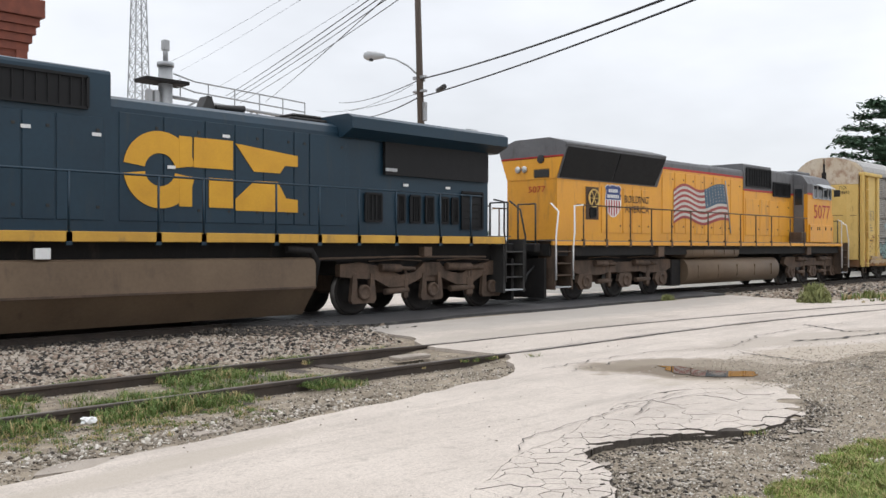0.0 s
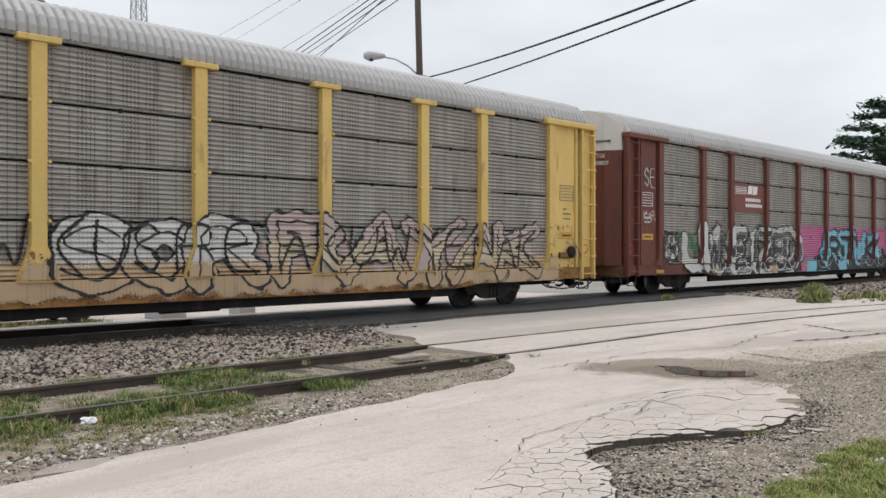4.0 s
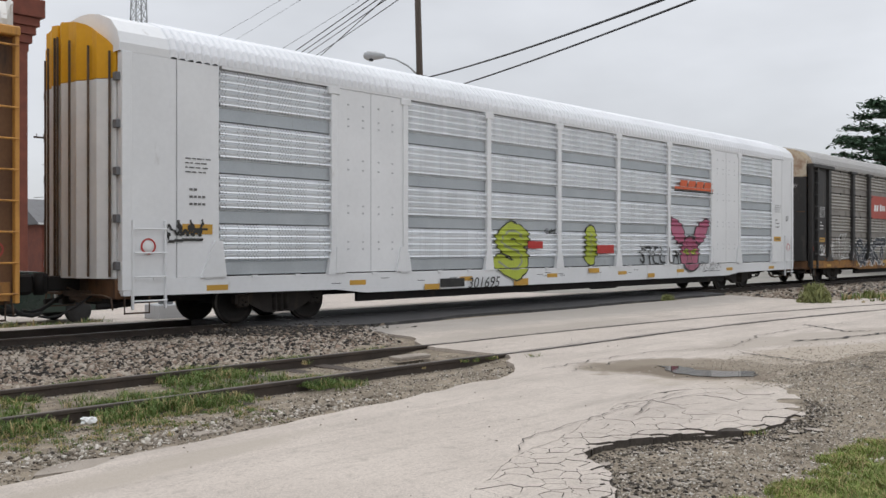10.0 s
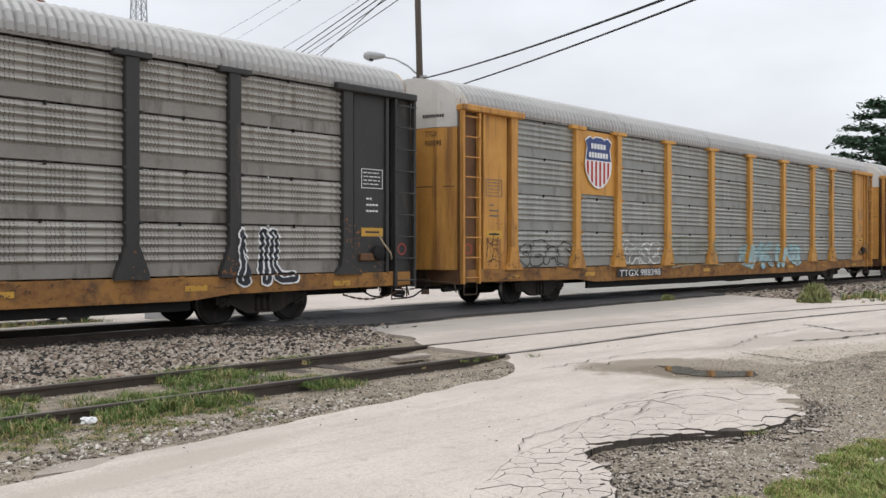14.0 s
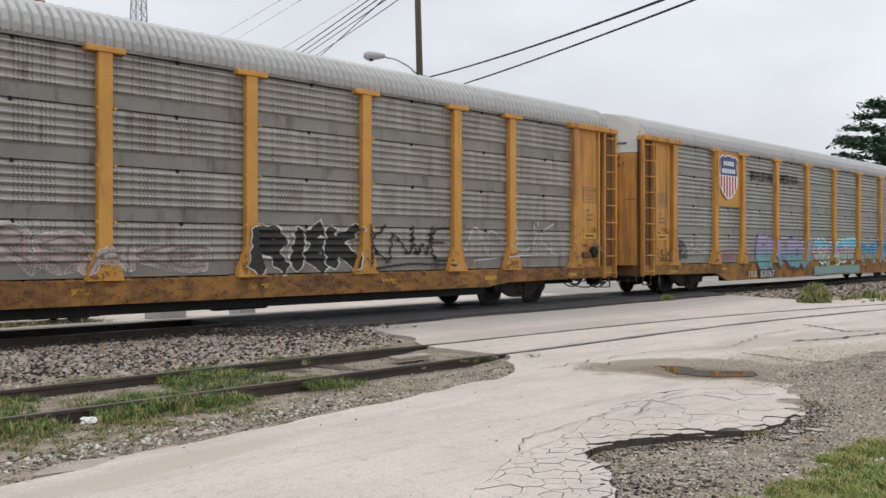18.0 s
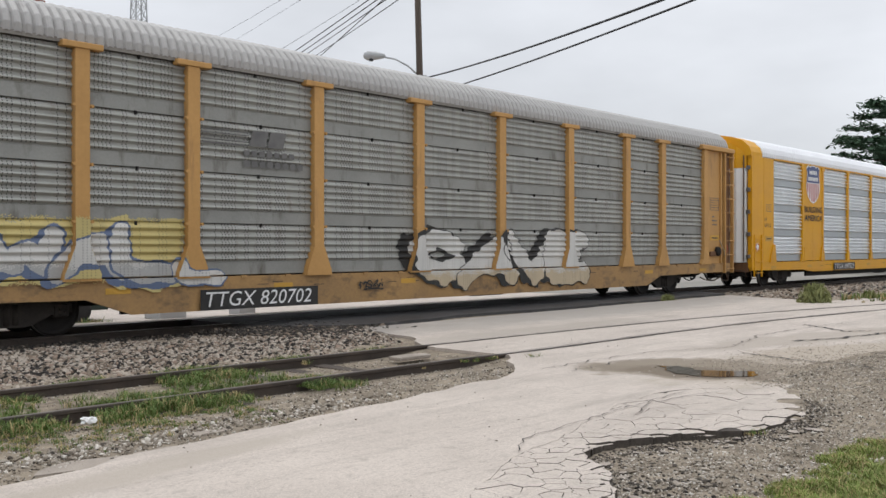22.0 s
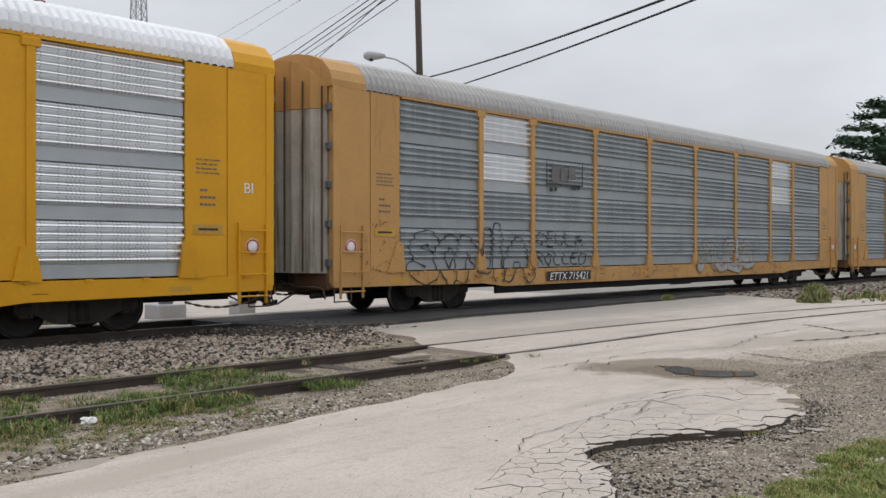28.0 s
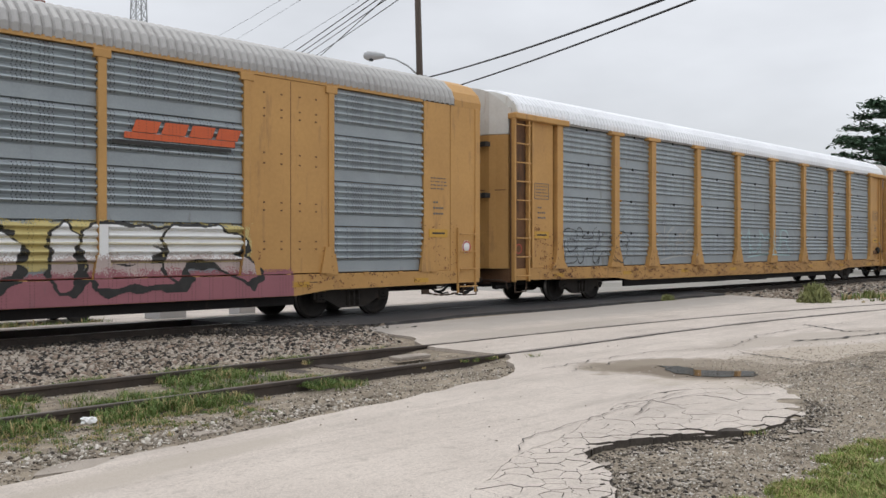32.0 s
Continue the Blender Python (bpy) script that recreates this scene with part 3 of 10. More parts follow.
def words(text, height, offset=0.0, shear=0.0, space=1.0, depth=0.002, width=None):
    """A mesh of letters in the xz plane that faces -y, its lower left corner at the origin."""
    key = (text, height, offset, shear, space, depth, width)
    if key not in TEXTS:
        cu = bpy.data.curves.new("words", "FONT")
        cu.body, cu.size, cu.offset, cu.shear, cu.space_character, cu.extrude = text, 1.0, 0.0, shear, space, 0.0
        cu.resolution_u = 3
        ob = bpy.data.objects.new("words", cu)
        me = bpy.data.meshes.new_from_object(ob)
        bpy.data.objects.remove(ob)
        bpy.data.curves.remove(cu)
        k = height / 0.7
        co = np.zeros(len(me.vertices) * 3)
        me.vertices.foreach_get("co", co)
        co = co.reshape(-1, 3)
        kx = k if width is None or not len(co) else width / max(1e-6, np.ptp(co[:, 0]))
        out = np.c_[(co[:, 0] - (co[:, 0].min() if len(co) else 0)) * kx, co[:, 2], co[:, 1] * k]
        if offset:      # bold: the letters laid again round a small ring, each a hair nearer
            faces = [list(p.vertices) for p in me.polygons]
            ring = [(0, 0)] + [(math.cos(0.7854 * q), math.sin(0.7854 * q)) for q in range(8)]
            co = np.concatenate([out + np.array((a * offset, -0.0007 * q, b * offset)) for q, (a, b) in enumerate(ring)])
            fs = [[v + len(out) * q for v in f] for q in range(9) for f in faces]
            bpy.data.meshes.remove(me)
            me = bpy.data.meshes.new("words")
            me.from_pydata(co.tolist(), [], fs)
        else:
            me.vertices.foreach_set("co", out.ravel())
        TEXTS[key] = me
    return TEXTS[key].copy()


def lettering(name, text, height, mat, parent, at, label="", **kw):
    me = words(text, height, **kw)
    me.materials.clear()
    me.materials.append(MAT[mat])
    return part(name, me, mat, parent, label, at)


# ---------------------------------------------------------------- ground, road and tracks
TRACK_Y = 15.82          # centre line of the main track
SIDING = (7.95, 9.50)    # the two rails of the old siding


def sheet(name, outline, z, mat, label, category, thick=0.12, step=0.0, rough_z=0.0, kind="structure"):
    """A slab with the given outline; its top is cut into a grid and made slightly uneven."""
    bm = B()
    f = bm.faces.new([bm.verts.new((x, y, z)) for x, y in outline])
    if f.normal.z < 0 or (f.normal_update() or f.normal.z < 0):
        bmesh.ops.reverse_faces(bm, faces=[f])
    if step:
        xs, ys = [p[0] for p in outline], [p[1] for p in outline]
        for ax, lo, hi in ((0, min(xs), max(xs)), (1, min(ys), max(ys))):
            v = lo + step
            while v < hi:
                co, no = ((v, 0, 0), (1, 0, 0)) if ax == 0 else ((0, v, 0), (0, 1, 0))
                bmesh.ops.bisect_plane(bm, geom=bm.verts[:] + bm.edges[:] + bm.faces[:], plane_co=co, plane_no=no)
                v += step
    for v in bm.verts:
        v.co.z += rough_z * noise.noise(v.co * 0.6) + 0.4 * rough_z * noise.noise(v.co * 2.3)
    ex = bmesh.ops.extrude_face_region(bm, geom=bm.faces[:])
    for v in [g for g in ex["geom"] if isinstance(g, bmesh.types.BMVert)]:
        pass
    low = [v for v in bm.verts if v not in set(g for g in ex["geom"] if isinstance(g, bmesh.types.BMVert))]
    for v in low:
        v.co.z -= thick
    bmesh.ops.recalc_face_normals(bm, faces=bm.faces[:])
    return solo(name, bm, mat, label, category, kind=kind)


def jag(points, amount, step=0.25, seed=1):
    """A broken edge: a polyline with small random kinks."""
    rnd = random.Random(seed)
    out = []
    for (x0, y0), (x1, y1) in zip(points[:-1], points[1:]):
        d = math.hypot(x1 - x0, y1 - y0)
        n = max(1, int(d / step))
        nx, ny = -(y1 - y0) / d, (x1 - x0) / d
        for i in range(n):
            t = i / n
            j = rnd.uniform(-amount, amount) if i else 0
            out.append((x0 + (x1 - x0) * t + nx * j, y0 + (y1 - y0) * t + ny * j))
    out.append(points[-1])
    return out


# the ground: one sheet out to the horizon
gb = B()
R = [-3000, -300, -60, -20, -5, 5, 16, 20.5, 25, 40, 80, 300, 3000]
gv = {(i, j): gb.verts.new((x, y, -0.16 if y < 17 else -0.56)) for i, x in enumerate(R) for j, y in enumerate(R)}
for i in range(len(R) - 1):
    for j in range(len(R) - 1):
        gb.faces.new((gv[i, j], gv[i + 1, j], gv[i + 1, j + 1], gv[i, j + 1]))
solo("ground", gb, "far_ground", "pale trampled stony ground beside the railway", "ground", kind="structure")

# grey earth and fine gravel in front
def earth_z(x, y):
    """Height of the earth: a hollow under the broken road edge, small unevenness elsewhere."""
    d = max(0.0, 1 - ((x - 6.0) / 1.5) ** 2 - ((y - 3.35) / 0.65) ** 2)
    rail_side = 0.05 * max(0.0, min(1.0, 2.2 * (y - 7.2), 2.5 * (10.1 - y), 1.5 * (9.3 - x)))
    rise = 0.047 * max(0.0, min(1.0, (x - 5.2) * 0.4)) * max(0.0, min(1.0, (5.2 - y) * 2)) * (0.5 if x < 7.6 else min(1.0, 0.5 + x - 7.6))
    return -0.05 - 0.035 * d + rise - rail_side + 0.02 * noise.noise((x * 0.6, y * 0.6, 0)) * (1 if x < 7.5 or y > 5 else 0.2) + 0.009 * noise.noise((x * 2.3, y * 2.3, 1))


gx = [-25, -15, -8, -4] + [-1.5 + 0.35 * k for k in range(50)] + [17, 20, 24, 30, 38, 48]
gy = [-12, -6, -3, -1] + [0.0 + 0.3 * k for k in range(44)] + [13.4]
ev = [(x, y, earth_z(x, y)) for x in gx for y in gy]
ef = [(a * len(gy) + b, (a + 1) * len(gy) + b, (a + 1) * len(gy) + b + 1, a * len(gy) + b + 1) for a in range(len(gx) - 1) for b in range(len(gy) - 1)]
em = bpy.data.meshes.new("earth_verge")
em.from_pydata(ev, [], ef)
em.materials.append(MAT["earth"])
tagged(new("earth_verge", em), "grey-brown gravelly earth along the track", "ground", kind="structure")

# the pale concrete road that crosses the tracks
edge_dirt = jag([(-6, 4.6), (0.5, 5.5), (2.04, 5.8), (3.22, 6.03), (4.4, 6.12), (6.0, 6.32), (7.9, 6.62), (8.7, 7.2), (9.4, 7.86)], 0.07, 0.3, 3)
edge_far = jag([(9.4, 7.86), (9.45, 9.6), (10.05, 10.35), (10.75, 12.55)], 0.08, 0.3, 5)
edge_right = jag([(26.2, 12.9), (25.0, 9.6), (60.0, 4.0)], 0.15, 1.2, 7)


def knotted(x, knots):
    for (xa, ya), (xb, yb) in zip(knots[:-1], knots[1:]):
        if xa <= x <= xb:
            return ya + (yb - ya) * (x - xa) / (xb - xa)
    return 9


def inner_edge(x):
    """The long crack where the sound slab ends and its crazed border begins."""
    y = knotted(x, ((2.4, 2.35), (3.3, 3.05), (3.91, 3.56), (4.83, 4.02), (5.56, 4.12), (6.43, 4.45), (7.28, 4.66), (8.13, 4.72), (8.75, 4.5), (9.3, 4.25)))
    return y + 0.05 * noise.noise((x * 2.6, 3.0, 1.0)) + 0.03 * noise.noise((x * 9.0, 3.0, 4.0))


def broken_edge(x):
    """The brink of the broken slab."""
    return knotted(x, ((2.4, 1.7), (3.4, 2.2), (4.2, 2.72), (4.7, 3.08), (5.05, 3.36), (5.31, 3.74), (5.63, 3.80), (6.0, 3.72), (6.38, 3.58), (6.9, 3.22), (7.36, 3.17), (7.83, 3.18), (8.42, 3.40), (9.15, 3.84), (9.3, 3.95)))


edge_low = jag([(60.0, -2.0), (14.5, 4.3), (11.2, 4.5), (9.3, inner_edge(9.3))], 0.05, 0.3, 9)[:-1] + [(9.3 - 0.1 * k, inner_edge(9.3 - 0.1 * k)) for k in range(69)] + [(-6.0, -2.6)]
road_outline = edge_dirt[:-1] + edge_far + edge_right + edge_low
sheet("road", road_outline, 0.0, "concrete", "pale cracked concrete road over the level crossing", "road", 0.13, 0.9, 0.006)

# dark asphalt strip along the running rails
sheet("crossing_apron", jag([(9.6, 14.5), (10.0, 13.7), (11.2, 12.95), (14.0, 13.2), (20.0, 13.15), (26.8, 13.4)], 0.1, 0.5, 4) + [(27.6, 14.95), (9.5, 14.95)], 0.012, "asphalt",
      "dark damp asphalt apron beside the rails", "road", 0.14, 0.8, 0.01)
sheet("crossing_panel", [(9.5, 15.2), (26.8, 15.2), (26.8, 16.44), (9.5, 16.44)], 0.0, "asphalt", "dark asphalt between the running rails", "road", 0.14)
# beyond the track the ground falls by about half a metre
bm = B()
yard = [(16.72, -0.02), (17.6, -0.04), (18.6, -0.16), (20.2, -0.42), (24.0, -0.5), (46.0, -0.5)]
rows = [[bm.verts.new((x, y, z + 0.02 * noise.noise((x * 0.4, y, 0)))) for y, z in yard] for x in [6.0 + 1.0 * k for k in range(26)]]
for a, b in zip(rows[:-1], rows[1:]):
    for j in range(len(yard) - 1):
        bm.faces.new((a[j], b[j], b[j + 1], a[j + 1]))
solo("far_road", bm, "concrete", "pale concrete road falling away beyond the tracks", "road", kind="structure")

# stone bed of the main track, toned dark for the shade among its stones
bed = B()
prof = [(10.0, -0.09), (11.0, -0.05), (12.5, -0.05), (13.6, -0.09), (14.5, -0.16), (17.2, -0.21), (18.2, -0.22), (19.5, -0.5), (20.2, -0.62)]
for x0, x1 in ((-120.0, 9.8), (26.6, 240.0)):
    n = 60
    rows = []
    for i in range(n + 1):
        x = x0 + (x1 - x0) * i / n
        rows.append([bed.verts.new((x + (1.2 * (j == 0) if x1 < 20 and i == n else 0), y, z + 0.02 * noise.noise((x, y, 0)))) for j, (y, z) in enumerate(prof)])
    for a, b in zip(rows[:-1], rows[1:]):
        for j in range(len(prof) - 1):
            bed.faces.new((a[j], b[j], b[j + 1], a[j + 1]))
solo("track_bed", bed, "ballast", "bed of crushed stone under the main track, toned dark as shaded gaps", "gravel", kind="structure")


def rail_mesh(x0, x1):
    bm = B()
    pf = [(-0.07, -0.17), (0.07, -0.17), (0.07, -0.155), (0.012, -0.13), (0.012, -0.045), (0.036, -0.035), (0.036, -0.006), (0.028, 0.0),
          (-0.028, 0.0), (-0.036, -0.006), (-0.036, -0.035), (-0.012, -0.045), (-0.012, -0.13), (-0.07, -0.155)]
    prism(bm, pf, x0, x1, "x")
    for f in bm.faces:
        if f.normal.z > 0.9 and f.calc_center_median().z > -0.003:
            f.material_index = 1
    return bm


def railway(name, ys, x0, x1, z, label, heads, bend=None):
    tr = thing(name, label, "railway track", kind="structure", at=(0, 0, 0))
    for k, y in enumerate(ys):
        bm = rail_mesh(x0, x1)
        if bend:
            v = x0 + 1
            while v < x1:
                bmesh.ops.bisect_plane(bm, geom=bm.verts[:] + bm.edges[:] + bm.faces[:], plane_co=(v, 0, 0), plane_no=(1, 0, 0))
                v += 1.5
            for p in bm.verts:
                p.co.y += bend(p.co.x, k)
        if bend:
            for p in bm.verts:
                p.co.z -= 0.023 * max(0.0, min(1.0, p.co.x - 9.0))
        part("rail", bm, heads, tr, at=(0, y, z))
    return tr


main_track = railway("main_track", (TRACK_Y - 0.752, TRACK_Y + 0.752), -140, 300, 0.0, "main railway track with worn shiny rail heads", ("rail", "rail_top"))
siding = railway("siding_track", SIDING, -30, 70, 0.03, "rusty old siding track sunk in weeds and concrete", ("rail", "siding_head"),
                 lambda x, k: -0.0081 * max(0, min(x, 30) - 13) ** 2 - 0.1 * max(0, x - 30) - (0.035 * max(0, min(x, 24) - 10.5) if k else 0))

tie = B()
box(tie, -0.11, 0.11, -1.3, 1.3, -0.2, 0.0, 0.012)
tie_mesh = as_mesh("tie", tie, "tie")
rnd = random.Random(4)
for k in range(96):
    x = -20 + k * 0.55 + rnd.uniform(-0.03, 0.03)
    if 9.4 < x < 26.8:
        continue
    part("tie", tie_mesh, None, main_track, at=(x, TRACK_Y, -0.19 + rnd.uniform(-0.012, 0.012)))
for k in range(34):
    x = -10 + k * 0.58 + rnd.uniform(-0.05, 0.05)
    if x < 8.8:
        part("tie", tie_mesh, None, siding, at=(x, sum(SIDING) / 2, -0.097 + rnd.uniform(-0.02, 0.012)))


# ---------------------------------------------------------------- covered car carriers
EDGE = [-11.77, -9.08, -7.07, -4.27, -1.42, 1.42, 4.27, 7.07, 9.08, 11.77]
ROWZ = [0.97, 1.92, 2.85, 3.80, 4.76]
ROOF = [(1.53, 4.78), (1.54, 4.92), (1.46, 5.12), (1.22, 5.35), (0.8, 5.51), (0.35, 5.60), (0.0, 5.62)]
MESHES = {}


def cached(key, make):
    if key not in MESHES:
        MESHES[key] = make()
    return MESHES[key]


RIB = ((0.0, 0.0), (0.10, 0.25), (0.22, 0.78), (0.34, 1.0), (0.46, 0.95), (0.62, 0.62), (0.78, 0.25), (0.90, 0.05))


def panel_profile(h, flat, ribs, deep):
    """Heights and offsets of a corrugated sheet's section, from its foot up."""
    pts = [(0.0, 0.0), (0.012, -0.03), (flat * h - 0.02, -0.018)]
    p = (1 - flat) * h / ribs
    for i in range(ribs):
        pts += [(flat * h + p * (i + q), -deep * k) for q, k in RIB]
    return pts + [(h - 0.012, -0.012), (h, 0.0)]


def panel_shape(cfg):
    """Ribs to a row, their depth, the open joint above a row and the share of plain sheet, for a car's side sheets."""
    ribs = cfg.get("ribs", 5)
    return ribs, (0.055 if ribs == 5 else 0.038) if cfg["style"] == "A" else 0.076, 0.032 if ribs == 10 else 0.022 if cfg["post"] == "black" else 0.010, 0.06 if ribs == 10 else 0.27


def panel_mesh(w, h, mat, flat=0.3, ribs=4, deep=0.07):
    """A corrugated sheet w wide and h high that faces -y, centred on its lower edge."""
    def make():
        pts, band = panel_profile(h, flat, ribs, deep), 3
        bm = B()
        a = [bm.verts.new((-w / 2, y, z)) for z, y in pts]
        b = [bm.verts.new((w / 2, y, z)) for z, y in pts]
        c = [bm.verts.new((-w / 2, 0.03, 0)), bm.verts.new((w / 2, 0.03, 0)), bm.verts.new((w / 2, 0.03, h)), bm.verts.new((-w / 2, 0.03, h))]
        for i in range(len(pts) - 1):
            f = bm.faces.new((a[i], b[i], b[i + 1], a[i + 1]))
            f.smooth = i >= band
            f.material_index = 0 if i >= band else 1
        bm.faces.new((c[3], c[2], c[1], c[0]))
        bm.faces.new((a[0], c[0], c[1], b[0]))
        bm.faces.new((a[-1], b[-1], c[2], c[3]))
        bmesh.ops.recalc_face_normals(bm, faces=bm.faces[:])
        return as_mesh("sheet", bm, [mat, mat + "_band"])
    return cached(("panel", round(w, 3), round(h, 3), mat, flat, ribs, deep), make)


def roof_mesh(x0, x1, mat, wave=0.042, pitch=0.165, grow=0.0):
    def make():
        bm = B()
        full = [(-y, z) for y, z in ROOF] + [(y, z) for y, z in ROOF[-2::-1]]
        n = int((x1 - x0) / pitch) * 5 if wave else 12
        rows = []
        for i in range(n + 1):
            x = x0 + (x1 - x0) * i / n
            w = (0, 0.75 * wave, wave, wave, 0.75 * wave)[i % 5] + grow
            rows.append([bm.verts.new((x, y * (1 + w / 1.6), z + w)) for y, z in full])
        for a, b in zip(rows[:-1], rows[1:]):
            for j in range(len(full) - 1):
                bm.faces.new((a[j], b[j], b[j + 1], a[j + 1]))
        bm.faces.new(rows[0])
        bm.faces.new(rows[-1][::-1])
        bmesh.ops.recalc_face_normals(bm, faces=bm.faces[:])
        return as_mesh("roof", bm, mat)
    return cached(("roof", x0, x1, mat, wave, pitch, grow), make)


def wheel_mesh(r=0.42):
    def make():
        bm = B()
        for s in (-1, 1):
            prof = [(0.05, 0.66 * s), (0.10, 0.66 * s), (0.12, 0.70 * s), (r * 0.72, 0.725 * s), (r * 0.76, 0.685 * s), (r + 0.028, 0.685 * s), (r + 0.026, 0.712 * s),
                    (r + 0.004, 0.722 * s), (r - 0.004, 0.80 * s), (r * 0.78, 0.80 * s), (r * 0.74, 0.755 * s), (0.14, 0.76 * s), (0.11, 0.82 * s), (0.05, 0.82 * s)]
            lathe(bm, prof, "y", 28)
        rod(bm, (0, -1.0, 0), (0, 1.0, 0), 0.07, 12)
        for s in (-1, 1):
            for k in range(3):
                a = 2 * math.pi * k / 3
                rod(bm, (0.05 * math.cos(a), 1.0 * s, 0.05 * math.sin(a)), (0.05 * math.cos(a), 1.12 * s, 0.05 * math.sin(a)), 0.018, 6)
        for f in bm.faces:
            c = f.calc_center_median()
            if abs(math.hypot(c.x, c.z) - r) < 0.012 and 0.715 < abs(c.y) < 0.801:
                f.material_index = 1
        return as_mesh("wheelset", bm, ["wheel", "tread"])
    return cached(("wheel", r), make)


WHEELSETS = []   # (object, x on its thing, thing's x on the train, radius)


def freight_truck(parent, x):
    def make():
        bm = B()
        box(bm, -0.22, 0.22, -0.95, 0.95, 0.38, 0.62, 0.03)
        for s in (-1, 1):
            y0, y1 = (0.93, 1.06) if s > 0 else (-1.06, -0.93)
            arch = [(-1.05, 0.40), (-1.05, 0.56), (-0.72, 0.60), (-0.32, 0.74), (0.32, 0.74), (0.72, 0.60), (1.05, 0.56), (1.05, 0.40), (0.72, 0.38),
                    (0.40, 0.22), (0.30, 0.20), (-0.30, 0.20), (-0.40, 0.22), (-0.72, 0.38)]
            prism(bm, arch, y0, y1, "y")
            for ax in (-0.865, 0.865):
                box(bm, ax - 0.13, ax + 0.13, y0 - 0.02, y1 + 0.02, 0.32, 0.56, 0.03)
            for sx in (-0.14, 0.0, 0.14):
                rod(bm, (sx, s * 1.04, 0.24), (sx, s * 1.04, 0.56), 0.055, 10)
        return as_mesh("truck_frame", bm, "truck_soot")
    t = part("truck_frame", cached("freight_truck", make), None, parent, "sooty cast truck frame with coil springs", (x, 0, 0))
    for ax in (-0.865, 0.865):
        w = part("wheelset", wheel_mesh(), None, t, at=(ax, 0, 0.42))
        WHEELSETS.append((w, ax, x, parent, 0.42))
    return t


def coupler(parent, x, s, reach=0.75):
    """Drawbar with its knuckle, air hose and, on the long carriers, the gear that hangs between two cars."""
    def make():
        bm = B()
        box(bm, 0.0, reach - 0.2, -0.12, 0.12, 0.72, 0.98, 0.02)
        box(bm, reach - 0.25, reach, -0.18, 0.1, 0.68, 1.02, 0.04)
        rod(bm, (reach - 0.07, 0.08, 0.66), (reach - 0.07, 0.08, 1.04), 0.09, 10)
        return as_mesh("coupler", bm, "black_steel")
    made = [part("coupler", cached(("coupler", reach), make), None, parent, "", (x, 0, 0))]

    def hose(y, drop, r):
        return tube(B(), [(0.1, y, 0.70), (0.3, y, 0.66), (0.5 * reach, y * 0.9, 0.52 - 0.4 * drop), (0.75 * reach, y * 0.8, 0.36 - 0.4 * drop), (0.92 * reach, y * 0.75, 0.33 - 0.4 * drop), (reach + 0.06, y * 0.7, 0.36 - 0.4 * drop)], r, 8)
    made.append(part("air_hose", cached(("air_hose", reach), lambda: as_mesh("air_hose", hose(-0.5, 0.0, 0.038), "rubber")), None, parent, "", (x, 0, 0)))
    if reach > 1:
        made.append(part("cable", cached("jumper", lambda: as_mesh("cable", hose(0.55, 0.12, 0.02), "rubber")), None, parent, "", (x, 0, 0)))
        made.append(part("draft_box", cached("draft_box", lambda: as_mesh("draft_box", box(box(B(), -0.2, 0.36, -0.38, 0.38, 0.52, 1.02, 0.03), 0.2, 0.42, -0.5, 0.5, 0.60, 0.72, 0.02), "truck_brown")), None, parent, "", (x, 0, 0)))
        made.append(part("end_sill", cached("end_sill", lambda: as_mesh("end_sill", box(B(), 0.0, 0.32, -1.42, 1.42, 0.60, 0.94, 0.02), "rust_grime")), None, parent, "grimy rust-brown end sill", (x, 0, 0)))
        for t in (-1, 1):
            made.append(part("uncoupling_lever", cached(("lever", t), lambda: as_mesh("lever", tube(B(), [(0.36, t * 1.4, 0.42), (0.36, t * 1.34, 0.62), (0.42, t * 1.2, 0.66), (0.46, t * 0.5, 0.66), (0.62, t * 0.2, 0.78)], 0.018, 6), "truck_brown")), None, parent, "", (x, 0, 0)))
            made.append(part("corner_step", cached(("stirrup", t), lambda: as_mesh("stirrup", tube(B(), [(-0.25, t * 1.5, 0.68), (-0.25, t * 1.5, 0.36), (0.2, t * 1.5, 0.36), (0.2, t * 1.5, 0.68)], 0.02, 6), "truck_brown")), None, parent, "", (x, 0, 0)))
            made.append(part("brake_valve", cached(("valve", t), lambda: as_mesh("valve", rod(box(B(), 0.05, 0.28, t * 0.9 - 0.12, t * 0.9 + 0.12, 0.42, 0.64, 0.03), (-0.1, t * 1.1, 0.5), (0.5, t * 1.1, 0.47), 0.05, 8), "black_steel")), None, parent, "", (x, 0, 0)))

        def chain():
            bm = B()
            for k in range(16):
                u = k / 15
                a = Vector((-1.5 + 1.5 * u, -1.36, 0.50 - 0.5 * u * (1 - u)))
                b = Vector((-1.5 + 1.5 * (u + 0.072), -1.36, 0.50 - 0.5 * (u + 0.072) * (0.928 - u)))
                rod(bm, a, b, 0.013 if k % 2 else 0.024, 5)
            return as_mesh("safety_chain", bm, "truck_brown")
        made.append(part("safety_chain", cached("chain", chain), None, parent, "", (x, 0, 0)))
    if s < 0:
        for ob in made:
            ob.rotation_euler = (0, 0, math.pi)
    return made[0]


